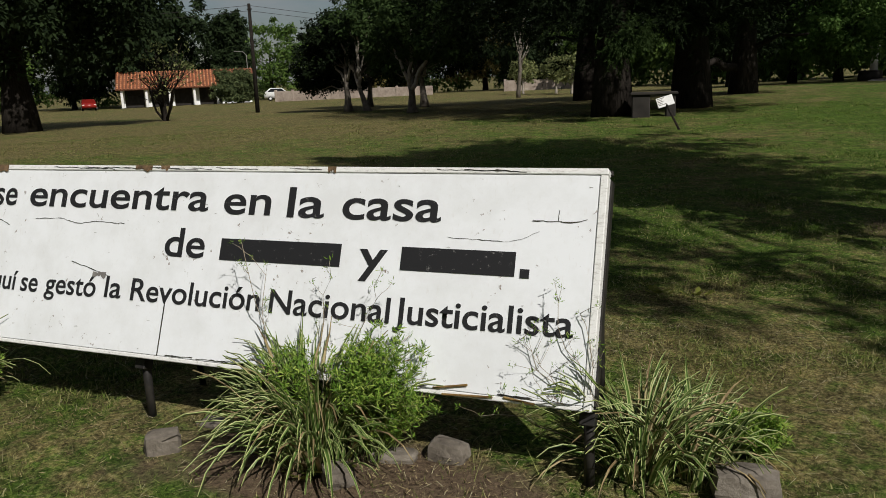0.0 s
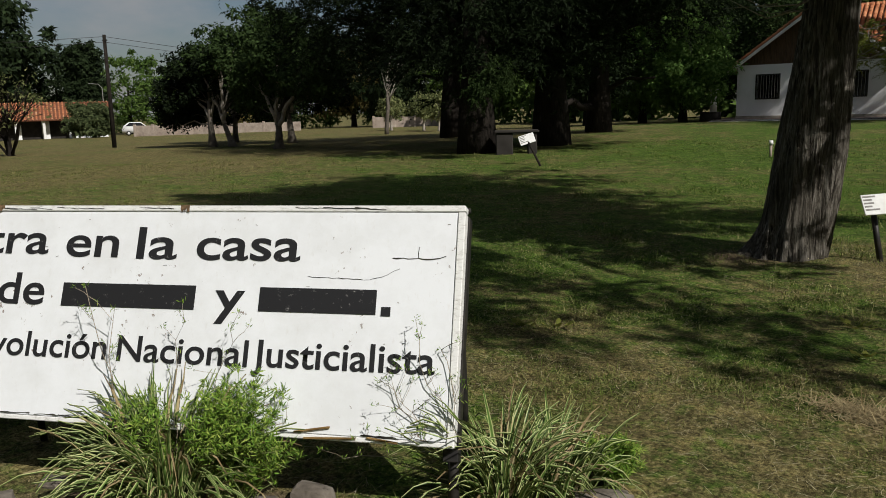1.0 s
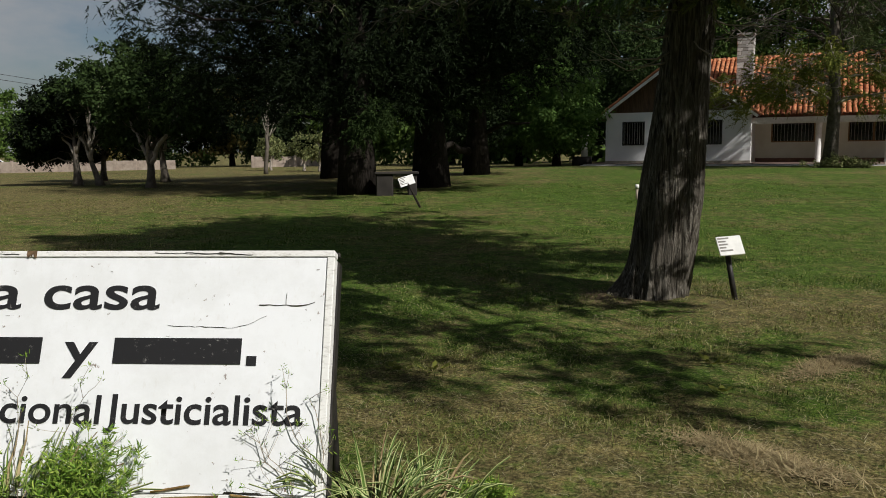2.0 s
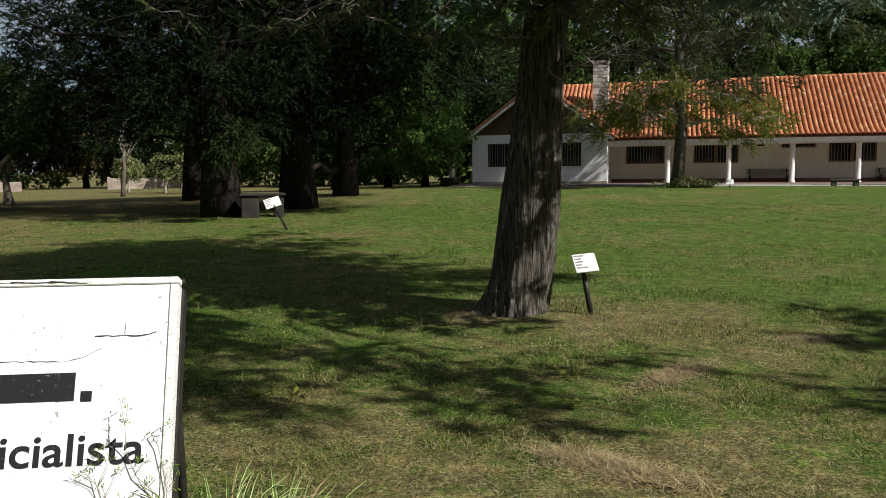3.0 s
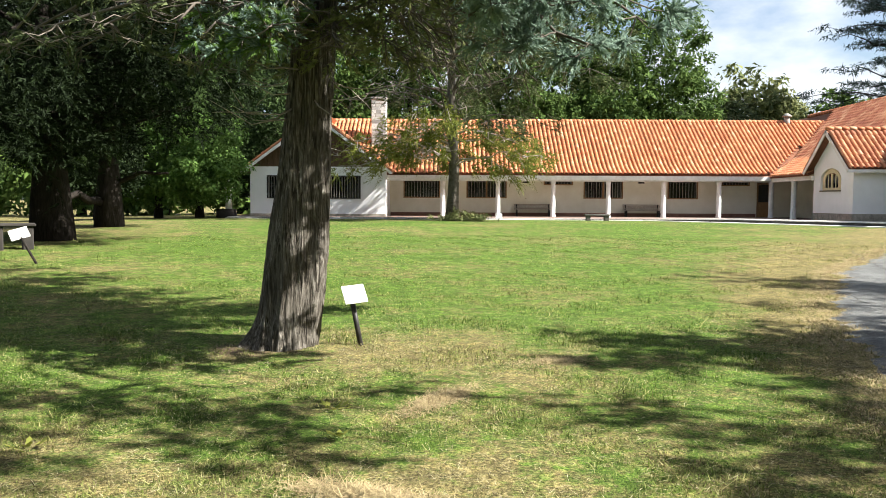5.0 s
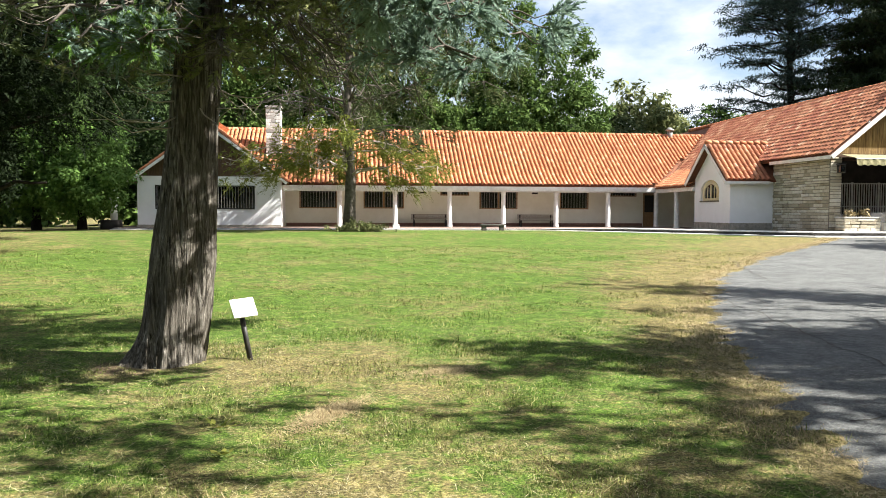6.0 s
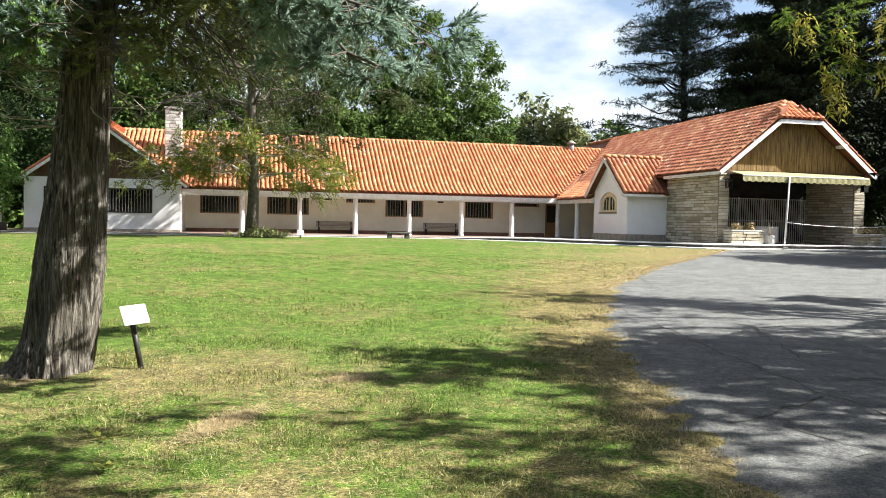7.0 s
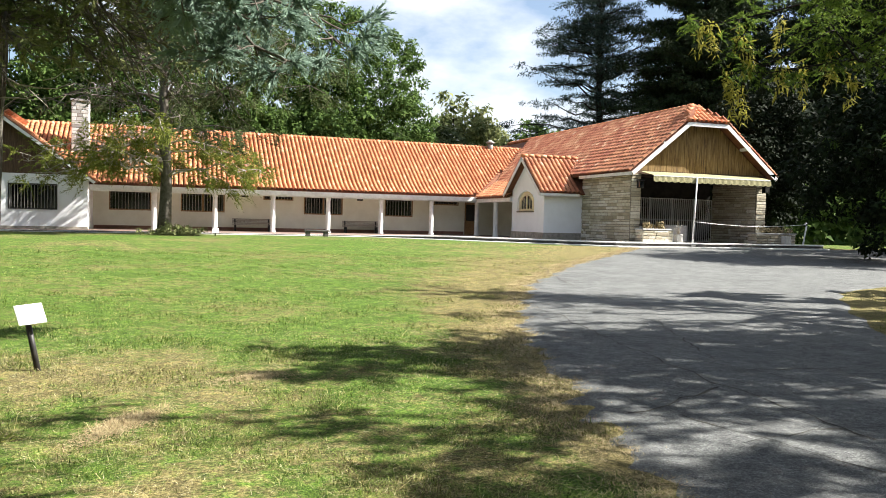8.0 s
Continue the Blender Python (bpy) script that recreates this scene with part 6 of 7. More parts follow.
hx = np.concatenate([np.linspace(-120, -20, 190), np.linspace(-20, 48, 120), np.linspace(44, 75, 120)])
hy = np.interp(hx, [-120, -60, -20, 46, 48, 75], [92, 88, 60, 88, 58, 38]) + rng.uniform(-1.5, 1.5, len(hx))
hx, hy = np.append(hx, rng.uniform(-140, -128, 150)), np.append(hy, np.linspace(0, 96, 150))
hx, hy = np.append(hx, np.linspace(42, 70, 70)), np.append(hy, np.linspace(44, 30, 70))
hc = np.stack([hx, hy, ground_z(hx, hy) + rng.uniform(0.4, 3.2, len(hx)) * np.where(hx < -40, 1.7, 1.0)], 1)
tagged(many("undergrowth", leaf_quads(hc, rng.uniform(0.9, 1.8, len(hc)), 70, 0.6, "broad", rng), "leaf_mid"), "dense green undergrowth along the edge of the park", "bushes", kind="stuff")


def layered_cedar(x, y, h, seed, spread, full=6, leaf="leaf_cedar", size=0.34):
    """A cedar with flat, separate tiers of boughs."""
    rng, rnd = np.random.RandomState(seed), random.Random(seed)
    z0 = float(ground_z(x, y))
    t = thing("cedar_tree", (x, y, z0), "huge blue-green cedar with layered boughs behind the house", "tree")
    pts = [(x + 0.1 * math.sin(i * 2), y, z0 - 0.1 + h * i / 8) for i in range(9)]
    vs, fs = trunk_mesh(pts, [0.6 * (1 - 0.11 * i) for i in range(9)], 12, seed)
    raw("trunk", vs, fs, "bark_dark", t, "", True)
    runs, c = [], []
    for k in range(int(h * full)):
        z = rnd.uniform(2.5, h)
        L = spread * (1.0 - 0.6 * (z / h) ** 2.2) * rnd.uniform(0.45, 1.15)
        a = rnd.uniform(0, 6.283)
        q = Vector((x + math.cos(a) * L, y + math.sin(a) * L, z0 + z + rnd.uniform(-0.3, 0.6)))
        p2, rad = limb((x, y, z0 + z * 0.96), q, 0.12, 0.02, rnd, 0.3, 7)
        runs.append((p2, rad))
        for j in range(2, 7):
            for _ in range(2):
                c.append(p2[j] + Vector((rnd.gauss(0, 0.55), rnd.gauss(0, 0.55), rnd.gauss(0.05, 0.10))))
    tubes("limbwork", runs, "bark_dark", t, "", 5)["kind"] = "stuff"
    c = np.array([tuple(p) for p in c])
    many("crown", leaf_quads(c, rng.uniform(0.6, 1.2, len(c)), 38, size, "needle", rng, 0.2), leaf, t)


layered_cedar(42.0, 71.5, 24.5, 131, 11.0, 7)
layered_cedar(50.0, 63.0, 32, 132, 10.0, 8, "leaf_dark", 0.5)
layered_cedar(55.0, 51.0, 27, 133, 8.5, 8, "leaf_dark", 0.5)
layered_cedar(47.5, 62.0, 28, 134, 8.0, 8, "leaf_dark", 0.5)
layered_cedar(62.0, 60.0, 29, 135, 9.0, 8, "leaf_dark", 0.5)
# trees to the east of the drive
for i, (x, y, h, r, blobs) in enumerate((
    (29.3, 24.5, 8.5, 0.22, [(0, 0, 4.6, 4.4, 4.0, 3.8), (-2.0, -1.8, 2.6, 2.0, 2.0, 1.9), (0, -2, 6.8, 3.5, 3.2, 2.2)]),
    (39, 29, 10, 0.3, [(0, 0, 5.5, 5, 5, 4.6)]),
    (36, 40.5, 11, 0.3, [(0, 0, 5.6, 3.6, 3.8, 4.8)]),
)):
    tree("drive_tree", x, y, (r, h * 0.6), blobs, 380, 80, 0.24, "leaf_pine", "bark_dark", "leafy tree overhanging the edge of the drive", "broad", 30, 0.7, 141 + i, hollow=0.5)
# sunlight on the outer leaves is put in as a lighter leaf colour
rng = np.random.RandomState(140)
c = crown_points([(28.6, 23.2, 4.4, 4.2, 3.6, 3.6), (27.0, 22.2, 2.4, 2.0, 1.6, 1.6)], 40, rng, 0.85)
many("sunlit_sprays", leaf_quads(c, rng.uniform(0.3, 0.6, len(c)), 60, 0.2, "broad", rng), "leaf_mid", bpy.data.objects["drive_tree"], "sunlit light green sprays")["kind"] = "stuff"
# the yellow-green tree whose boughs hang over the drive
def build_locust():
    rng, rnd = np.random.RandomState(151), random.Random(151)
    fx, fy = 17.2, 8.4
    t = thing("locust_tree", (fx, fy, 0), "light green tree with hanging pods over the drive", "tree")
    pts = [(fx - 0.06 * i, fy + 0.05 * i, -0.1 + 0.8 * i) for i in range(9)]
    vs, fs = trunk_mesh(pts, [0.36, 0.30, 0.28, 0.26, 0.24, 0.21, 0.18, 0.15, 0.12], 14, 151)
    raw("trunk", vs, fs, "bark_dark", t, "", True)
    base, way = [], []
    ends = [(10.7, 14.0, 5.7), (11.3, 13.6, 5.2), (11.9, 13.4, 4.7), (12.4, 13.2, 5.5), (12.9, 12.6, 4.9), (13.4, 12.3, 5.9), (13.9, 12.0, 5.1), (12.2, 12.4, 6.2), (14.4, 11.6, 4.4), (13.3, 13.6, 6.3), (14.8, 12.4, 5.4), (12.6, 14.6, 6.6), (14.0, 10.6, 5.6)]
    ends += [(11.4, 9.6, 6.6), (10.4, 7.6, 6.3), (11.2, 6.0, 6.4), (10.2, 5.2, 6.0), (11.8, 4.4, 6.4), (12.6, 7.4, 6.8), (13.6, 5.4, 6.9)]
    for e in ends:
        start = Vector(pts[rnd.randint(4, 8)])
        run = limb(start, e, 0.07, 0.012, rnd, 0.7, 10)
        runs = [run]
        for j in range(4, 10):
            for _ in range(4):
                s = run[0][j] + Vector((rnd.gauss(0, 0.38), rnd.gauss(0, 0.38), rnd.uniform(-0.45, 0.3)))
                runs.append(limb(run[0][j], s, 0.012, 0.004, rnd, 0.05, 4))
                for _ in range(7):
                    base.append(tuple(run[0][j].lerp(s, rnd.uniform(0.3, 1.0))))
                    way.append((rnd.gauss(0, 0.6), rnd.gauss(0, 0.6), rnd.uniform(-0.5, 0.35)))
        tubes("branch", runs, "bark_dark", t, "", 5)
    many("crown", plumes(np.array(base), np.array(way), rng.uniform(0.22, 0.42, len(base)), 16, 0.075, rng, 0.5, 1.1, 0.4), "leaf_locust", t, "light green feathered leaves")
    pods = []
    for x, y, z in ((10.7, 14.0, 5.65), (10.95, 13.9, 5.6), (11.45, 13.6, 5.5), (11.6, 13.5, 5.2), (11.3, 13.75, 4.6), (11.45, 13.8, 4.3), (11.6, 13.7, 4.25), (12.2, 13.3, 5.7), (12.5, 13.0, 4.7), (12.9, 12.7, 4.9), (13.3, 12.5, 4.6), (12.1, 13.2, 4.75)):
        c = np.array([[x, y, z + 0.12 - 0.1 * k] for k in range(7)]) + rng.normal(0, 0.05, (7, 3))
        pods.append(leaf_quads(c, np.full(7, 0.13), 9, 0.15, "hang", rng, 1.2))
    many("pod_foliage", np.concatenate(pods), "leaf_pod", t, "hanging yellow-green pods")["kind"] = "stuff"


build_locust()
# shading trees beside the walker, east of the lawn
for i, (x, y, blobs, n) in enumerate((
    (15.0, 4.6, [(0, 0, 7.8, 3.6, 2.6, 2.0), (-2.5, 1.5, 6.6, 2.4, 1.6, 1.1), (-5.2, 1.4, 6.3, 2.4, 1.7, 0.8), (-6.8, -1.2, 6.2, 1.7, 1.5, 0.6), (-4.2, -1.0, 6.2, 2.0, 1.3, 0.9), (2.2, 1.5, 7.2, 2.6, 2.0, 1.2)], 250),
    (13.0, -2.0, [(0, 0, 8.0, 3.6, 3.2, 2.2), (-2.5, 2.5, 6.8, 2.4, 1.5, 1.1), (0.5, 3.5, 7.2, 2.4, 1.6, 0.9)], 200),
)):
    tree("park_conifer", x, y, (0.3, 8.5), blobs, n, 13, 0.24, "leaf_mid", "bark_dark", "tall open-crowned tree shading drive and lawn", "needle", 60, 0.5, 161 + i, hollow=0.1, split=True)


# the park's other trees, added unseen behind and beside the camera
for i, (x, y, h, r) in enumerate(((-9, -11, 13, 5.5), (1, -15, 15, 6.0), (11, -14, 14, 5.5), (22, -9, 15, 6.0), (-19, -5, 13, 5.5), (-25, -8, 12, 5.0), (25, 6, 13, 5.0))):
    tree("park_shade_tree", x, y, (0.4, h * 0.6), [(0, 0, h * 0.6, r, r, h * 0.4), (r * 0.4, r * 0.3, h * 0.36, r * 0.7, r * 0.7, h * 0.22)], 130, 40, 0.8, "leaf_mid", "bark_dark", "tall spreading tree of the park", "broad", 16, 1.1, 171 + i, hollow=0.4)


# ---- small things on the lawn ----
def notice(name, foot, top, plate, tilt, yaw, w, h, label, roll=0):
    """A small notice: a post with a tilted white plate whose writing cannot be read."""
    t = thing(name, foot, label, "sign")
    tubes("post", [([(foot[0], foot[1], foot[2] - 0.05), top], (0.03, 0.028))], "iron" if name == "notice_sign" else "bark_dark", t, "", 6)
    m = pose(*plate, 0, 0, yaw) @ pose(0, 0, 0, tilt, 0, 0) @ pose(0, 0, 0, 0, 0, roll)
    boxed("plate", (-w / 2, w / 2, -h / 2, h / 2, -0.008, 0.008), "paper", t, "white notice plate", 0.004, m)
    for i, ww in enumerate((0.44, 0.30, 0.34, 0.26, 0.5)):
        z = h * (0.34 - 0.16 * i)
        boxed("text_bar", (-w * 0.44, w * (ww - 0.44), z, z + h * 0.075, 0.009, 0.011), "bar_paint", t, "", 0.0, m)


notice("notice_sign", (-0.91, 8.26, 0), (-1.00, 8.24, 0.45), (-0.975, 8.20, 0.535), 50, 20, 0.24, 0.22, "small white notice on a black post by the cypress", 6)
notice("leaning_notice", (-9.22, 17.54, float(ground_z(-9.22, 17.54))), (-9.78, 17.9, 0.62), (-9.82, 17.9, 0.70), 66, 28, 0.40, 0.26, "small white notice on a leaning wooden stake", 18)
st = thing("marker_stake", (-4.6, 21.0, 0.12), "short pale marker stake with a cap in the grass", "stake")
tubes("post", [([(-4.6, 21.0, 0.05), (-4.6, 21.0, 0.42)], (0.035, 0.035))], "pink_wall", st, "", 8)
tubes("cap", [([(-4.6, 21.0, 0.42), (-4.6, 21.0, 0.52)], (0.06, 0.045))], "white", st, "", 10)

# the table's dark material carries the shade it stands in
tb = thing("stone_table", (-11.9, 21.2, 0.14), "heavy stone table under the conifers, coloured as in shade", "table")
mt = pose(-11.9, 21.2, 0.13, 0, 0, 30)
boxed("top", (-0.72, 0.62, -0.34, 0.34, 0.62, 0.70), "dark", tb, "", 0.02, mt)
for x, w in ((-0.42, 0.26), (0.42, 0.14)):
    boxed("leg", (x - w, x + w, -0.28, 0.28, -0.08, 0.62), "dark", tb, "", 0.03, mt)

pd = thing("pedestal", (-13.55, 47.3, 0.41), "white column stump on a dark round base", "monument")
tubes("base", [([(-13.55, 47.3, 0.35), (-13.55, 47.3, 0.95)], (0.62, 0.58))], "dark", pd, "dark round base", 20)
tubes("shaft", [([(-13.4, 47.3, 0.95), (-13.4, 47.3, 2.15)], (0.2, 0.19))], "white", pd, "", 16)
tubes("cap", [([(-13.4, 47.3, 2.15), (-13.4, 47.3, 2.25)], (0.26, 0.26))], "white", pd, "", 16)


def slat_bench(x, y):
    be = thing("garden_bench", (x, y, FLOOR), "weathered pale slatted bench against the cream wall", "bench", "benches under the colonnade")
    for i in range(4):
        boxed("seat_slat", (x - 1.22, x + 1.22, y - 0.42 + i * 0.105, y - 0.335 + i * 0.105, FLOOR + 0.40, FLOOR + 0.43), "bench_wood", be, "", 0.004)
    for i in range(4):
        boxed("back_slat", (x - 1.22, x + 1.22, y + 0.0 + i * 0.025, y + 0.03 + i * 0.025, FLOOR + 0.47 + i * 0.085, FLOOR + 0.54 + i * 0.085), "bench_wood", be, "", 0.004)
    for q in (-1.05, 1.05):
        boxed("leg", (x + q - 0.04, x + q + 0.04, y - 0.42, y - 0.34, FLOOR, FLOOR + 0.4), "iron", be)
        boxed("leg", (x + q - 0.04, x + q + 0.04, y + 0.02, y + 0.09, FLOOR, FLOOR + 0.78), "iron", be)
        boxed("rail", (x + q - 0.04, x + q + 0.04, y - 0.34, y + 0.02, FLOOR + 0.34, FLOOR + 0.395), "iron", be)


slat_bench(5.3, 51.5)
slat_bench(12.4, 51.5)
sl = thing("slab_bench", (8.15, 44.4, 0.42), "low concrete slab bench on the lawn before the kerb", "bench")
boxed("seat", (7.5, 8.92, 44.2, 44.65, 0.70, 0.79), "damp_concrete", sl, "", 0.015)
for x in (7.58, 8.6):
    boxed("leg", (x, x + 0.24, 44.25, 44.6, 0.38, 0.70), "damp_concrete", sl, "", 0.01)


def planter(name, x0, x1, y0, y1, z1, seed, label):
    p = thing(name, ((x0 + x1) / 2, (y0 + y1) / 2, FLOOR), label, "planter")
    body = boxed("body", (x0 + 0.03, x1 - 0.03, y0 + 0.03, y1 - 0.03, 0.5, z1), "mortar", p)
    ashlar_face(body, "x", y0 + 0.03, x0, x1, FLOOR, z1, seed)
    ashlar_face(body, "y", x0 + 0.03, y0, y1, FLOOR, z1, seed + 1)
    boxed("coping", (x0 - 0.03, x1 + 0.03, y0 - 0.03, y1 + 0.03, z1, z1 + 0.07), "concrete", p, "", 0.012)
    rng = np.random.RandomState(seed)
    c = np.stack([rng.uniform(x0 + 0.15, x1 - 0.15, 14), rng.uniform(y0 + 0.1, y1 - 0.1, 14), rng.uniform(z1 + 0.1, z1 + 0.35, 14)], 1)
    many("foliage", leaf_quads(c, np.full(14, 0.2), 24, 0.13, "broad", rng), "dead_leaf", p)["kind"] = "stuff"


planter("stone_planter", 22.6, 24.4, 33.7, 34.4, 1.25, 201, "low rough stone planter beside the porch opening")
planter("stone_planter", 29.6, 32.2, 33.7, 34.4, 1.15, 204, "low rough stone planter at the porch corner")
for x, y, s in ((24.75, 33.75, 0.34), (31.2, 33.3, 0.36)):
    pt = thing("flower_pot", (x, y, FLOOR), "pale square concrete flower pot", "pot", "pots at the porch")
    boxed("pot", (x - s / 2, x + s / 2, y - s / 2, y + s / 2, FLOOR, FLOOR + 0.55), "concrete", pt, "", 0.02)
    rng = np.random.RandomState(int(x * 10))
    runs = [limb((x, y, FLOOR + 0.5), (x + rng.uniform(-0.3, 0.3), y + rng.uniform(-0.3, 0.3), FLOOR + rng.uniform(0.8, 1.3)), 0.012, 0.005, random.Random(k)) for k in range(9)]
    tubes("stalk", runs, "dry_stem", pt, "", 4)
wb = thing("white_cabinet", (26.3, 36.4, FLOOR), "low white metal cabinet standing in the porch", "cabinet")
boxed("body", (25.6, 27.0, 36.1, 36.6, FLOOR + 0.12, FLOOR + 1.0), "white_metal", wb, "", 0.02)
for x in (25.65, 26.9):
    boxed("foot", (x, x + 0.06, 36.15, 36.2, FLOOR, FLOOR + 0.12), "iron", wb)
ch = thing("plastic_chair", (23.9, 35.4, FLOOR), "white garden chair in the porch", "chair")
mt = pose(23.9, 35.4, FLOOR, 0, 0, 25)
boxed("seat", (-0.24, 0.24, -0.24, 0.24, 0.40, 0.45), "white", ch, "", 0.015, mt)
boxed("backrest", (-0.24, 0.24, 0.22, 0.26, 0.45, 0.95), "white", ch, "", 0.015, mt @ pose(0, 0, 0, -8, 0, 0))
for a in (-0.2, 0.2):
    for b in (-0.2, 0.2):
        boxed("leg", (a - 0.02, a + 0.02, b - 0.02, b + 0.02, 0, 0.40), "white", ch, "", 0.0, mt)
# rope barrier
rb = thing("rope_barrier", (32.3, 33.0, 0.5), "white rope strung from the awning post to a leaning stake", "barrier")
tubes("stake", [([(32.0, 33.0, 0.40), (32.25, 33.0, 1.65)], (0.045, 0.04))], "white_metal", rb, "", 8)
tubes("rope", [([(25.4 + (32.2 - 25.4) * i / 14, 33.36 - 0.36 * i / 14, 1.72 - 0.02 * i / 14 - 0.16 * math.sin(math.pi * i / 14)) for i in range(15)], [0.014] * 15)], "white", rb, "", 5)
for x in (22.75, 30.6):
    ln = thing("wall_lantern", (x, 34.2, 3.4), "black iron lantern on the stone pier", "lamp", "lanterns at the porch")
    boxed("bracket", (x - 0.02, x + 0.02, 34.25, 34.56, 3.78, 3.82), "iron", ln)
    boxed("cage", (x - 0.12, x + 0.12, 34.15, 34.39, 3.36, 3.72), "glass", ln, "", 0.02)
    for a in (-0.13, 0.11):
        for b in (34.14, 34.38):
            boxed("rod", (x + a, x + a + 0.02, b, b + 0.02, 3.34, 3.76), "iron", ln)
    boxed("cap", (x - 0.16, x + 0.16, 34.11, 34.43, 3.74, 3.79), "iron", ln)

# low bush at the conifer's foot with its little notice
rng = np.random.RandomState(91)
bx = thing("low_bush", (0.8, 41.6, 0.42), "low clipped bush at the foot of the conifer", "bush")
c = crown_points([(0.7, 41.6, 0.6, 1.5, 0.6, 0.45)], 70, rng, 0.3)
c[:, 2] = np.maximum(c[:, 2], 0.44)
many("foliage", leaf_quads(c, np.full(70, 0.22), 50, 0.10, "broad", rng), "leaf_olive", bx)
notice("bush_notice", (2.5, 41.4, 0.42), (2.5, 41.4, 0.62), (2.5, 41.36, 0.72), 55, 0, 0.34, 0.28, "little white notice beside the low bush")


# ---- distance: outbuilding, wall, pole, vehicles ----
def build_outbuilding():
    L = Vector((-105.0, 47.0))
    R = Vector((-96.4, 62.0))
    d = (R - L).normalized()
    n = Vector((d.y, -d.x))
    w = (R - L).length
    z0 = float(ground_z(-101, 54)) + 0.0
    yaw = math.degrees(math.atan2(d.y, d.x))
    m = pose(L.x, L.y, z0, 0, 0, yaw)
    ob = thing("outbuilding", (L.x, L.y, z0), "distant low white outbuilding with orange tile roof and posts", "building")
    bm = bmesh.new()
    cuts = [0, 0.5, 3.0, 3.9, 6.2, 6.9, 9.3, 10.2, 13.2, w]
    for k in range(len(cuts) - 1):
        if k % 2 == 0:
            box(bm, cuts[k], cuts[k + 1], 1.6, 1.85, 0, 2.7, m=m)
        else:
            box(bm, cuts[k], cuts[k + 1], 1.6, 1.85, 2.35, 2.7, m=m)
    part("wall", bm, "stucco", ob, "white plastered wall")
    # wide dark bays give the wall its shade under the porch roof
    for k in range(1, len(cuts) - 1, 2):
        boxed("dark_opening", (cuts[k], cuts[k + 1], 1.9, 2.0, 0, 2.35), "dark", ob, "", 0, m)
    for x in (0.3, 3.4, 6.4, 9.6, 12.6, 15.8):
        boxed("post", (x - 0.16, x + 0.16, 0.0, 0.32, 0, 2.45), "white", ob, "white square post", 0.02, m)
    for x in (0.0, w - 0.2):
        boxed("end_wall", (x, x + 0.2, 1.86, 6.0, 0, 2.7), "stucco", ob, "", 0, m)
    boxed("back_wall", (0, w, 6.0, 6.2, 0, 2.7), "stucco", ob, "", 0, m)
    u = m.to_3x3()
    up = u @ Vector((0, 3.3, 2.3))
    o = m @ Vector((-0.4, -0.35, 2.42))
    split = 0.72 * w
    c = [m @ Vector(p) for p in ((-0.4, -0.35, 2.4), (w + 0.4, -0.35, 2.4), (w + 0.4, 3.0, 4.73), (-0.4, 3.0, 4.73))]
    slab("roof", c, 0.1, "roof_board", ob)
    slab("roof", [m @ Vector(p) for p in ((-0.4, 6.5, 2.4), (w + 0.4, 6.5, 2.4), (w + 0.4, 3.0, 4.73), (-0.4, 3.0, 4.73))], 0.1, "roof_board", ob)
    inv = m.inverted()
    along = u @ Vector((1, 0, 0))
    tile_slope("roof_tiles", o, along, up, 72, 9, lambda x, y: (inv @ Vector((x, y, 0))).x < split, "tile", ob, pitch=0.45, gauge=0.45)
    tile_slope("old_roof_tiles", o, along, up, 72, 9, lambda x, y: (inv @ Vector((x, y, 0))).x >= split, "tile_old", ob, pitch=0.45, gauge=0.45)


build_outbuilding()


def build_car(name, x, y, yaw, paint, label, tall=0.0):
    z = float(ground_z(x, y))
    c = thing(name, (x, y, z), label, "car")
    m = pose(x, y, z, 0, 0, yaw)
    k = 1 + tall
    side = [(-2.1, 0.35), (2.05, 0.35), (2.12, 0.75), (1.95, 0.88 * k), (1.05, 0.95 * k), (0.35, 1.42 * k), (-1.2, 1.45 * k), (-1.95, 1.0 * k), (-2.15, 0.8)]
    bm = bmesh.new()
    l = [bm.verts.new(m @ Vector((a, -0.85 + (0.13 if b > 1.2 * k else 0), b))) for a, b in side]
    r = [bm.verts.new(m @ Vector((a, 0.85 - (0.13 if b > 1.2 * k else 0), b))) for a, b in side]
    bm.faces.new(l)
    bm.faces.new(reversed(r))
    for i in range(len(side)):
        q = (i + 1) % len(side)
        bm.faces.new((l[i], r[i], r[q], l[q]))
    bmesh.ops.bevel(bm, geom=bm.edges[:], offset=0.05, segments=2, affect="EDGES")
    part("body", bm, paint, c, "", True)
    for s in (-1, 1):
        vs = [m @ Vector((a, s * (0.79 + 0.045 * (1.42 * k - b) / 0.45 + 0.02), b)) for a, b in ((0.85, 1.0 * k), (0.3, 1.36 * k), (-1.15, 1.38 * k), (-1.7, 1.03 * k))]
        raw("side_window", vs + [v - m.to_3x3() @ Vector((0, s * 0.03, 0)) for v in vs], [(0, 1, 2, 3), (4, 5, 6, 7)] + [(i, (i + 1) % 4, 4 + (i + 1) % 4, 4 + i) for i in range(4)], "glass", c)
        for a in (-1.35, 1.35):
            p = [m @ Vector((a, s * 0.68, 0.32)), m @ Vector((a, s * 0.88, 0.32))]
            wh = tubes("wheel", [(p, (0.32, 0.32))], "tyre", c, "", 18)
            tubes("rim", [([m @ Vector((a, s * 0.87, 0.32)), m @ Vector((a, s * 0.895, 0.32))], (0.19, 0.17))], "white_metal", wh, "", 12)
        boxed("headlight", (2.0, 2.1, s * 0.7 - 0.14, s * 0.7 + 0.14, 0.68, 0.82), "white_metal", c, "", 0.02, m)


build_car("red_car", -104.5, 42.6, -21, "red_car", "distant parked red car beside the outbuilding")
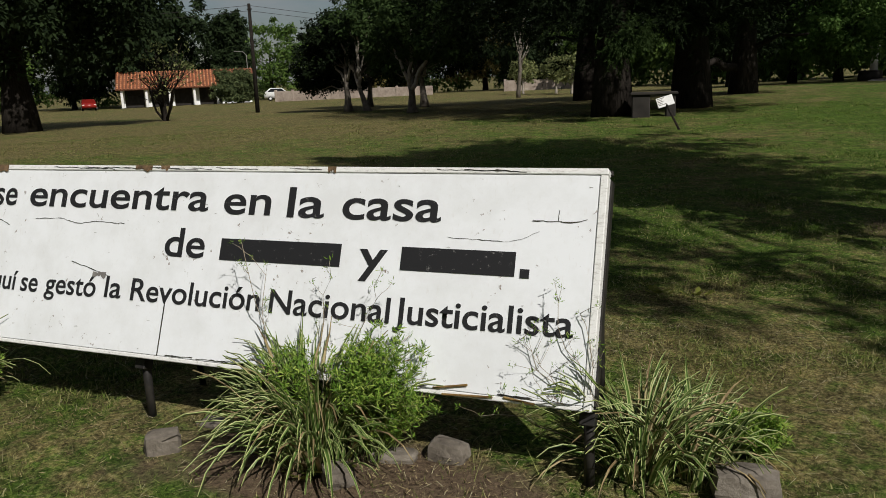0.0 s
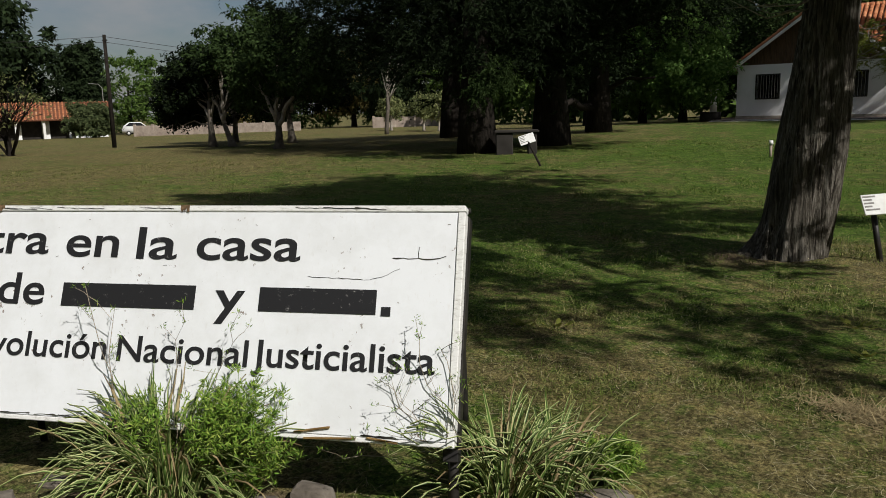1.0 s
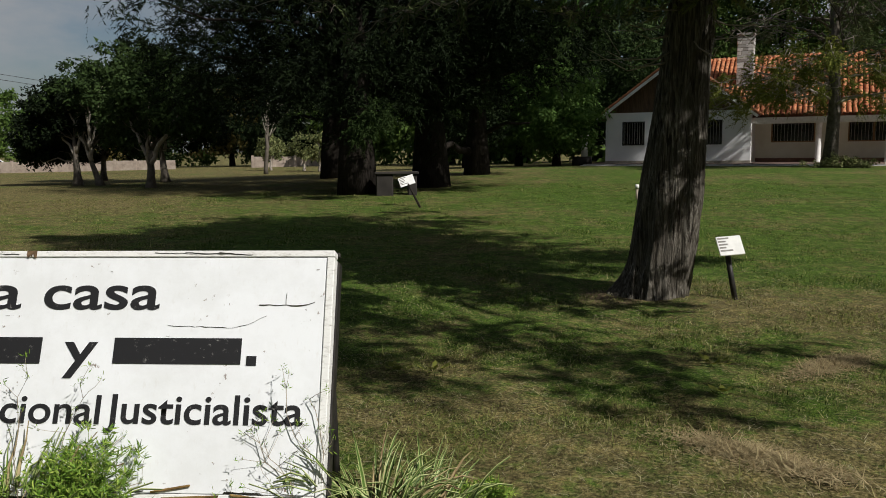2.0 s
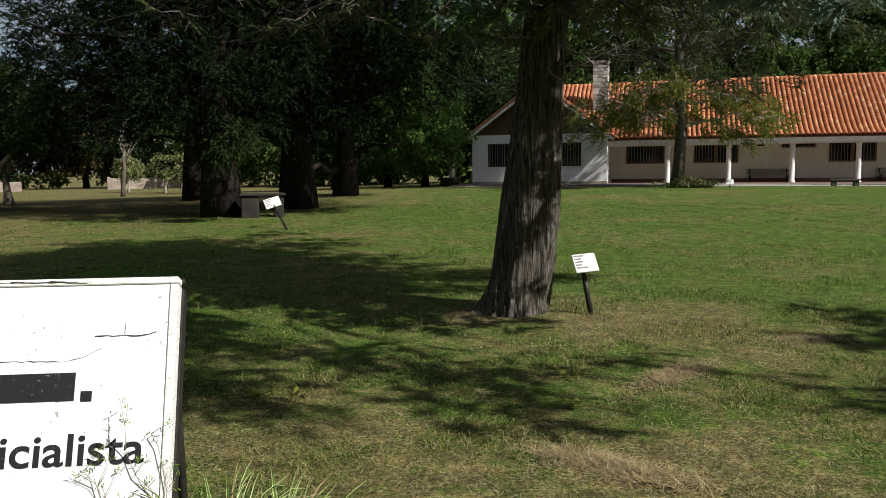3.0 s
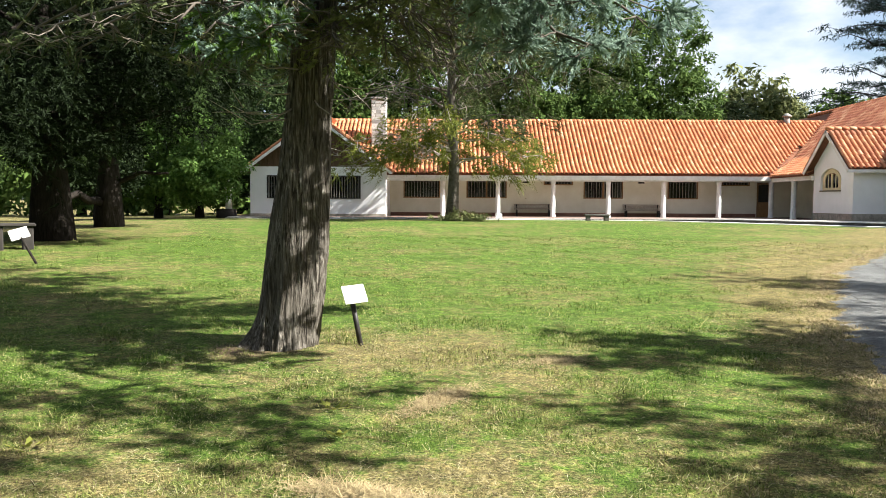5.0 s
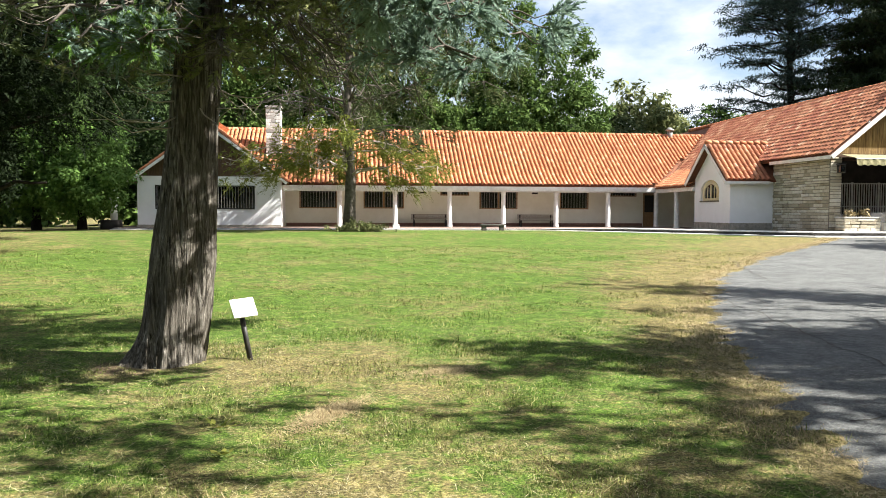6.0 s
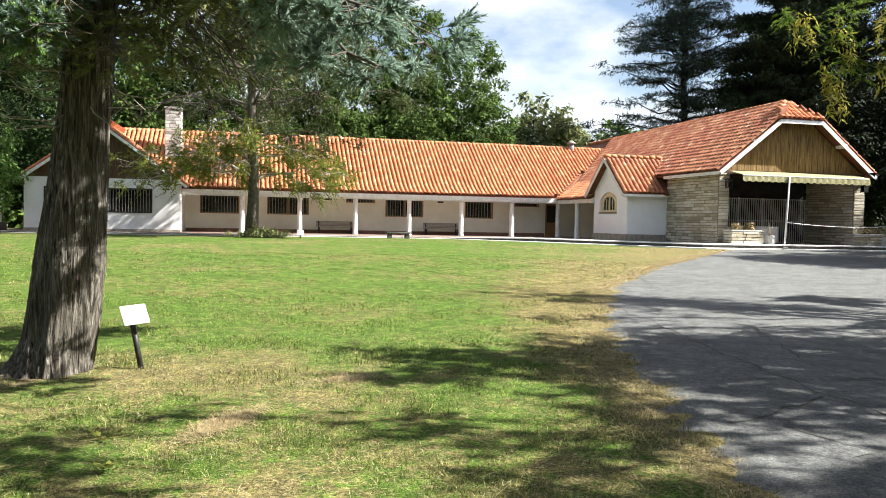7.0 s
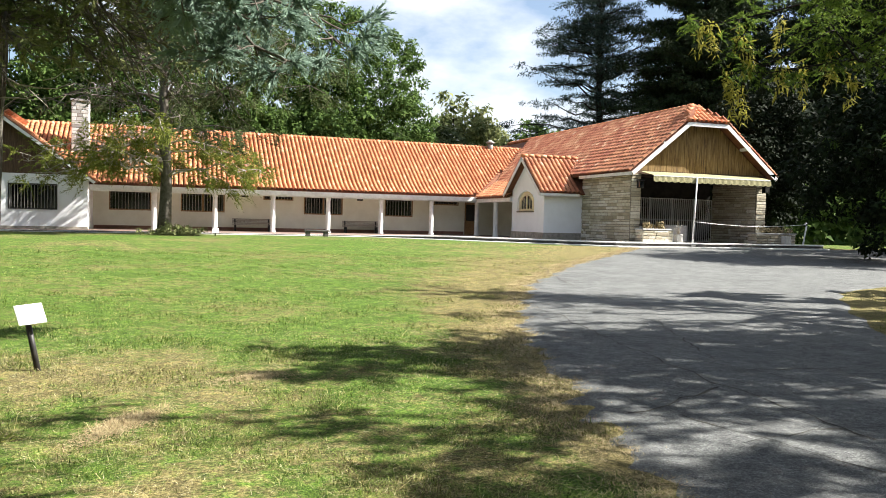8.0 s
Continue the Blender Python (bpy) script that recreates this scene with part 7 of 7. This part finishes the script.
build_car("white_van", -98.0, 67.5, 60, "white_car", "distant parked white van by the boundary wall", 0.25)
for i, (a, b) in enumerate((((-85, 58), (-67, 68)), ((-58, 70.5), (-50, 75.5)))):
    a, b = Vector(a), Vector(b)
    L = (b - a).length
    z = float(ground_z(*((a + b) / 2)))
    w = thing("boundary_wall", (a.x, a.y, z), "low pinkish boundary wall at the edge of the park", "wall")
    m = pose(a.x, a.y, z - 0.3, 0, 0, math.degrees(math.atan2(b.y - a.y, b.x - a.x)))
    n = int(L / 2.2)
    for k in range(n):
        boxed("panel", (k * L / n + 0.1, (k + 1) * L / n - 0.1, 0, 0.2, 0, 1.45), "pink_wall", w, "", 0.02, m)
        boxed("pier", (k * L / n - 0.14, k * L / n + 0.14, -0.04, 0.26, 0, 1.6), "pink_wall", w, "", 0.02, m)
zp = float(ground_z(-41.2, 26.7))
up = thing("utility_pole", (-41.2, 26.7, zp), "dark wooden utility pole with wires", "pole")
tubes("pole", [([(-41.2, 26.7, zp - 0.2), (-41.15, 26.7, zp + 6.25)], (0.13, 0.09))], "bark_dark", up, "", 10)
for k, (q, dz) in enumerate((((-80, -10, 7.0), 0), ((-58, 95, 7.5), 0), ((-80, -10, 6.6), -0.3), ((-58, 95, 7.1), -0.3))):
    p, q = Vector((-41.15, 26.7, zp + 6.15 + dz)), Vector(q)
    pts = [p.lerp(q, i / 12) - Vector((0, 0, 1.2 * math.sin(math.pi * i / 12))) for i in range(13)]
    tubes("wire", [(pts, [0.012] * 13)], "iron", up, "", 4)
boxed("insulator", (-41.35, -40.95, 26.66, 26.74, zp + 5.9, zp + 5.98), "iron", up)
zl = float(ground_z(-100, 66))
sl = thing("street_lamp", (-101, 64.5, zl), "curved grey street lamp behind the outbuilding", "lamp")
tubes("pole", [([(-101, 64.5, zl), (-101, 64.5, zl + 6.6), (-101.2, 64.1, zl + 7.1), (-101.8, 63.0, zl + 7.2)], (0.06, 0.05, 0.04, 0.05))], "bar_paint", sl, "", 8)


# ---- plants and stones at the board, grass ----
BOARD_TOP = np.array((-1.781, 2.535, 1.1375))
BOARD_U = np.array((math.cos(radians(22)), math.sin(radians(22)), 0.0))
BOARD_N = np.array((math.sin(radians(22)) * math.cos(radians(22)), -math.cos(radians(22)) ** 2, math.sin(radians(22))))


def clear_board(p, gap):
    """Moves a point that would stand in the board out to its front."""
    p = np.array(p, float)
    far = (p - BOARD_TOP) @ BOARD_N
    if p[2] > 0.26 and (p - BOARD_TOP) @ BOARD_U < 0.03 and -0.4 < far < gap:
        p = p + BOARD_N * (gap - far)
    return p


def strap_clump(name, x, y, n, length, spread, label, seed, squash=(1, 1)):
    """A clump of arching strap leaves with pale margins."""
    rng = np.random.RandomState(seed)
    z0 = 0.0
    t = thing(name, (x, y, z0), label, "plant")
    segs = 7
    quads, across = [], []
    dead_q = []
    for k in range(n):
        a = rng.uniform(0, 2 * math.pi)
        L = length * rng.uniform(0.55, 1.1)
        rise = rng.uniform(0.7, 3.2)
        out = np.array([math.cos(a) * squash[0], math.sin(a) * squash[1], 0.0])
        p = np.array([x, y, z0]) + out * rng.uniform(0, 0.12) * spread + (0, 0, -0.01)
        d = unit(out * rng.uniform(0.25, 0.9) + np.array([0, 0, rise]))
        w = rng.uniform(0.005, 0.0115)
        side = unit(np.cross(d, np.array([-math.sin(a), math.cos(a), 0]) + rng.normal(0, 0.25, 3)))
        side = unit(np.cross(d, side))
        bend = rng.uniform(0.12, 0.55)
        is_dead = rng.uniform() < 0.16
        for s in range(segs):
            q = clear_board(p + d * L / segs, 0.015 + 0.03 * rng.uniform())
            w0 = w * (1 - (s / segs) ** 2.2) + 0.001
            w1 = w * (1 - ((s + 1) / segs) ** 2.2) + 0.0008
            lift = np.cross(side, d) * w * 0.5
            mid0, mid1 = p - lift * (1 if s else 0), q - lift
            f1 = [p - side * w0, mid0, mid1, q - side * w1]
            f2 = [mid0, p + side * w0, q + side * w1, mid1]
            (dead_q if is_dead else quads).extend([f1, f2])
            if not is_dead:
                across.extend([[0, 0.5, 0.5, 0], [0.5, 1, 1, 0.5]])
            p = q
            d = unit(d + np.array([0, 0, -bend * (0.25 + 1.5 * s / segs)]) + out * 0.04 + rng.normal(0, 0.03, 3))
            if p[2] < 0.015:
                d[2] = abs(d[2]) * 0.2
    many("leaves", np.array(quads), "strap_leaf", t, "arching green leaves with cream margins", {"across": np.array(across)})["kind"] = "stuff"
    if dead_q:
        many("dead_leaves", np.array(dead_q), "dead_leaf", t, "withered straw-coloured leaves")["kind"] = "stuff"
    return t


def sprig(points, count, length, rng):
    """Narrow leaflets along a stem's points, pointing up and out: faces x 4 x 3."""
    c = np.repeat(points, count, axis=0) + rng.normal(0, 0.006, (len(points) * count, 3))
    d = unit(rng.normal(0, 0.8, c.shape) + (0, 0, 0.5))
    s = unit(np.cross(d, unit(rng.normal(0, 1, c.shape)))) * length * 0.09
    ln = length * rng.uniform(0.5, 1.3, (len(c), 1))
    return np.stack([c, c + d * ln * 0.5 + s, c + d * ln, c + d * ln * 0.5 - s], 1)


def herb(parent, x, y, n, height, spread, seed, z0=0.0, lean=(0, 0)):
    """Feathery herb stems with fine leaves."""
    rng, rnd = np.random.RandomState(seed), random.Random(seed)
    runs, c = [], []
    for k in range(n):
        a = rnd.uniform(0, 6.283)
        r = spread * math.sqrt(rnd.random())
        h = height * rnd.uniform(0.55, 1.05) * (1 - 0.25 * r / spread)
        q = (x + lean[0] + math.cos(a) * r, y + lean[1] + math.sin(a) * r, z0 + h)
        out = 0.02 + 0.16 * rnd.random()
        p2, rad = limb((x + rnd.uniform(-0.06, 0.06), y + rnd.uniform(-0.06, 0.06), z0), q, 0.0024, 0.001, rnd, 0.03, 10)
        p2 = [Vector(clear_board(p, out)) for p in p2]
        runs.append((p2, rad))
        c += [tuple(p) for p in p2[3:]]
    tubes("herb_stalk", runs, "herb", parent, "", 4)["kind"] = "stuff"
    many("herb_leaves", sprig(np.array(c), 17, 0.030, rng), "feather", parent, "fine feathery bright green leaves")["kind"] = "stuff"


def dry_stalks(parent, feet, seed):
    """Thin weed stalks with starry tips."""
    rnd, rng = random.Random(seed), np.random.RandomState(seed)
    tips = []
    for a, b in feet:
        p2, rad = limb(a, b, 0.0024, 0.0013, rnd, 0.03, 7)
        p2 = [Vector(clear_board(p, 0.02)) for p in p2]
        runs = [(p2, rad)]
        for k in range(5):
            j = rnd.randint(3, 6)
            q = Vector(clear_board(p2[j] + Vector((rnd.gauss(0, 0.04), rnd.gauss(0, 0.04), rnd.uniform(0.02, 0.09))), 0.02))
            runs.append(limb(p2[j], q, 0.0011, 0.0007, rnd, 0, 4))
            tips.append(tuple(q))
        tips.append(tuple(p2[-1]))
        tubes("stalk", runs, "dry_stem", parent, "", 4)
    tips = np.array(tips)
    many("stalk_leaves", sprig(tips, 9, 0.02, rng), "feather", parent)["kind"] = "stuff"


c1 = strap_clump("spider_plant", -2.66, 1.79, 520, 0.55, 1.3, "large clump of striped strap-leaved plant before the board", 301)
herb(c1, -2.48, 1.94, 80, 0.58, 0.20, 302, lean=(0.08, 0.03))
herb(c1, -2.70, 1.78, 16, 0.55, 0.14, 305, lean=(-0.04, 0.0))
dry_stalks(c1, [((-2.85, 1.82, 0.1), (-3.02, 1.74, 0.86)), ((-2.83, 1.82, 0.1), (-2.99, 1.76, 0.80)), ((-2.7, 1.84, 0.1), (-2.62, 1.88, 0.74)), ((-2.65, 1.84, 0.1), (-2.44, 1.94, 0.72)), ((-2.6, 1.86, 0.1), (-2.34, 2.02, 0.52)), ((-2.6, 1.86, 0.1), (-2.26, 2.04, 0.36))], 304)
c2 = strap_clump("spider_plant", -1.62, 2.51, 220, 0.45, 1.0, "clump of striped strap leaves beside the board's corner", 311)
strap_clump("spider_plant", -1.48, 2.62, 120, 0.40, 1.2, "sprawling clump of striped strap leaves in the grass", 312)
herb(c2, -1.34, 2.86, 46, 0.20, 0.15, 313)
dry_stalks(c2, [((-1.72, 2.46, 0.1), (-1.80, 2.24, 0.70)), ((-1.74, 2.46, 0.1), (-1.88, 2.22, 0.50)), ((-1.74, 2.44, 0.1), (-1.94, 2.18, 0.54)), ((-1.72, 2.46, 0.1), (-1.76, 2.32, 0.64)), ((-1.72, 2.46, 0.1), (-1.86, 2.26, 0.34)), ((-1.76, 2.40, 0.1), (-2.06, 2.10, 0.24))], 314)
c3 = strap_clump("spider_plant", -4.50, 0.98, 130, 0.5, 1.0, "striped strap-leaved plant at the far end of the board", 321)
herb(c3, -4.36, 1.06, 36, 0.48, 0.12, 322)


def field_stone(x, y, sx, sy, sz, yaw, seed, label="flat grey stone half sunk in the soil"):
    rnd = random.Random(seed)
    t = thing("stone", (x, y, 0), label, "stone", "stones edging the bed")
    bm = bmesh.new()
    bmesh.ops.create_cube(bm, size=1)
    bmesh.ops.subdivide_edges(bm, edges=bm.edges[:], cuts=3, use_grid_fill=True)
    m = pose(x, y, sz * 0.28, rnd.uniform(-7, 7), rnd.uniform(-7, 7), yaw)
    for v in bm.verts:
        p = v.co.copy()
        p = p.lerp(p.normalized() * 0.62, 0.45)
        p *= 1 + 0.12 * noise.noise(p * 3 + Vector((seed, 0, 0)))
        v.co = m @ Vector((p.x * sx, p.y * sy, p.z * sz))
    part("block", bm, "fieldstone", t, "", False)


field_stone(-3.22, 1.40, 0.14, 0.10, 0.11, 60, 401)
field_stone(-3.28, 1.66, 0.13, 0.08, 0.04, 10, 402)
field_stone(-2.46, 1.72, 0.14, 0.11, 0.07, -20, 403)
field_stone(-2.42, 1.97, 0.19, 0.09, 0.045, 35, 404)
field_stone(-2.25, 2.12, 0.15, 0.10, 0.09, 20, 405)
field_stone(-1.24, 2.57, 0.22, 0.14, 0.14, 30, 406, "squarish grey stone block in the grass")


def clippings(x, y, rx, ry, yaw, n, seed):
    """A little heap of dry mown grass."""
    rng = np.random.RandomState(seed)
    a = rng.normal(0, 0.45, (n, 2)) * (rx, ry)
    c, s = math.cos(radians(yaw)), math.sin(radians(yaw))
    px, py = x + a[:, 0] * c - a[:, 1] * s, y + a[:, 0] * s + a[:, 1] * c
    h = 0.03 * np.exp(-(a[:, 0] / rx) ** 2 * 2 - (a[:, 1] / ry) ** 2 * 2)
    p = np.stack([px, py, rng.uniform(0.004, 1, n) * h + 0.006], 1)
    d = unit(np.stack([rng.normal(0, 1, n), rng.normal(0, 1, n), rng.normal(0.08, 0.22, n)], 1))
    L = rng.uniform(0.03, 0.10, (n, 1))
    w = unit(np.cross(d, (0, 0, 1.0))) * 0.0022
    tagged(many("grass_clippings", np.stack([p - w, p + w, p + d * L + w * 0.3, p + d * L - w * 0.3], 1), "dead_leaf"), "small heap of dry mown grass on the lawn", "clippings", "heaps of clippings", "stuff")


def litter(n, seed):
    """Dry leaves and stalks strewn over the bare soil at the board."""
    rng = np.random.RandomState(seed)
    u, v = rng.uniform(-2.4, 0.9, n), rng.normal(-0.32, 0.22, n)
    p = np.stack([-1.9 + u * 0.927 + v * 0.375 + 0.2, 2.42 + u * 0.375 - v * 0.927 * -1 - 0.05, rng.uniform(0.003, 0.02, n)], 1)
    d = unit(np.stack([rng.normal(0, 1, n), rng.normal(0, 1, n), rng.normal(0.05, 0.25, n)], 1))
    L = rng.gamma(2.0, 0.012, (n, 1))
    w = unit(np.cross(d, (0, 0, 1.0))) * rng.uniform(0.0008, 0.003, (n, 1))
    tagged(many("leaf_litter", np.stack([p, p + d * L * 0.5 + w, p + d * L, p + d * L * 0.5 - w], 1), "dead_leaf"), "dry leaves and stalks strewn on bare soil", "litter", kind="stuff")


litter(2200, 510)
clippings(-0.08, 5.98, 0.55, 0.16, 60, 2600, 501)
clippings(-0.42, 4.08, 0.50, 0.16, -18, 2600, 502)
clippings(1.0, 7.4, 0.5, 0.2, 20, 1200, 503)


def weed(x, y, r, seed, leaf="leaf_yellow"):
    rng = np.random.RandomState(seed)
    t = thing("weed", (x, y, 0), "bright green broad-leaved weed in the lawn", "weed", "weeds in the lawn")
    n = 16
    q = []
    for k in range(n):
        a = rng.uniform(0, 6.283)
        p = np.array([x, y, 0.01]) + np.array([math.cos(a), math.sin(a), 0]) * rng.uniform(0, r)
        d = unit(np.array([math.cos(a), math.sin(a), rng.uniform(0.2, 0.9)]))
        s = unit(np.cross(d, (0, 0, 1.0)))
        L, w = rng.uniform(0.04, 0.075), rng.uniform(0.016, 0.026)
        z = np.array([0, 0, rng.uniform(0.005, 0.03)])
        q.append([p + z, p + z + d * L * 0.5 + s * w, p + z + d * L, p + z + d * L * 0.5 - s * w])
    many("leaves", np.array(q), leaf, t)["kind"] = "stuff"


for i, (x, y, r) in enumerate(((-0.81, 5.70, 0.08), (-0.68, 5.0, 0.05), (-2.72, 4.66, 0.10), (-2.5, 4.75, 0.07), (-2.60, 1.68, 0.10), (-2.52, 1.74, 0.07))):
    weed(x, y, r, 601 + i)


def build_grass():
    rng = np.random.RandomState(700)
    rr, aa = [], []
    for r0, r1, per in ((1.3, 3.2, 6000), (3.2, 6.0, 5000), (6.0, 10.0, 2700), (10.0, 16.0, 1000), (16, 28, 300)):
        area = math.radians(150) / 2 * (r1 ** 2 - r0 ** 2)
        n = int(area * per)
        rr.append(np.sqrt(rng.uniform(r0 ** 2, r1 ** 2, n)))
        aa.append(rng.uniform(radians(-58), radians(92), n))
    r, a = np.concatenate(rr), np.concatenate(aa)
    x, y = -np.sin(a) * r, np.cos(a) * r
    keep = (x < road_left(y) + rng.normal(0.02, 0.07, len(x))) | (x > road_right(y))
    keep &= wear_at(x, y) + rng.normal(0, 0.42, len(x)) < 0.5
    keep &= np.hypot(x + 1.71, y - 8.25) > 0.44
    tuft = np.sin(x * 2.1 + 1.3) * np.sin(y * 2.7) + 0.6 * np.sin(x * 5.3 + y * 3.1)
    keep &= rng.uniform(0, 1, len(x)) < 0.75 + 0.25 * tuft
    x, y, r, tuft = x[keep], y[keep], r[keep], tuft[keep]
    n = len(x)
    z = ground_z(x, y) - 0.004
    h = rng.gamma(6, 1 / 6, n) * (0.022 + 0.009 * np.clip(tuft, -1, 1.6)) * (1 + 0.02 * np.clip(r - 3, 0, 20))
    h *= np.where(rng.uniform(0, 1, n) < 0.02, 2.0, 1.0)
    lie = rng.uniform(0, 1, n) < 0.45
    tilt = np.where(lie, rng.uniform(1.8, 6, n), rng.uniform(0.2, 1.3, n))
    q = rng.uniform(0, 6.283, n)
    d = unit(np.stack([np.cos(q) * tilt, np.sin(q) * tilt, np.ones(n)], 1))
    h = np.where(lie, h * 1.8, h)
    s = np.stack([-np.sin(q), np.cos(q), np.zeros(n)], 1) + rng.normal(0, 0.3, (n, 3)) * (1, 1, 0)
    w = (0.0018 * (1 + 0.18 * np.clip(r - 2, 0, 24)))[:, None]
    p = np.stack([x, y, z], 1)
    tri = np.stack([p - s * w, p + s * w, p + d * h[:, None]], 1)
    k = np.repeat(wear_at(x, y), 3)
    g = many("grass", tri, "blade", attrs={"wear": k * 0.4, "dry": np.repeat(dry_at(x, y), 3)})
    tagged(g, "short mown grass blades, green mixed with straw", "grass", kind="stuff")
    # dry stalks lying on the turf
    r, a = np.sqrt(rng.uniform(1.3 ** 2, 10.5 ** 2, 230000)), rng.uniform(radians(-58), radians(86), 230000)
    x, y = -np.sin(a) * r, np.cos(a) * r
    keep = (rng.uniform(0, 1, len(x)) < 0.07 + 0.6 * dry_at(x, y) * (0.5 + 0.5 * np.sin(x * 3.3 + 2 * np.sin(y * 1.9)) * np.sin(y * 2.9 + 1))) & (x < road_left(y) - 0.02)
    x, y = x[keep], y[keep]
    p = np.stack([x, y, ground_z(x, y) + rng.uniform(0.010, 0.028, len(x))], 1)
    q = rng.uniform(0, 6.283, len(x))
    d = unit(np.stack([np.cos(q), np.sin(q), rng.normal(0, 0.16, len(x))], 1))
    s = unit(np.cross(d, (0, 0, 1.0))) * (0.0011 + 0.00012 * np.hypot(x, y))[:, None]
    tagged(many("dry_stalk", np.stack([p - s, p + s, p + d * rng.uniform(0.03, 0.10, (len(x), 1))], 1), "straw"), "pale dry grass stalks lying on the turf", "grass", kind="stuff")
    # tufts fringing the drive
    ys = 2 + 32 * rng.uniform(0, 1, 42000) ** 1.3
    xs = road_left(ys) + rng.normal(-0.12, 0.22, len(ys))
    p = np.stack([xs, ys, ground_z(xs, ys) + 0.002], 1)
    q = rng.uniform(0, 6.283, len(ys))
    d = unit(np.stack([np.cos(q), np.sin(q), rng.uniform(0.05, 0.6, len(ys))], 1))
    L = rng.uniform(0.02, 0.07, (len(ys), 1))
    s = unit(np.cross(d, (0, 0, 1.0))) * (0.0012 + 0.00026 * ys)[:, None]
    tagged(many("verge_grass", np.stack([p - s, p + s, p + d * L], 1), "dead_leaf"), "dry straw grass fringing the drive", "grass", kind="stuff")


build_grass()
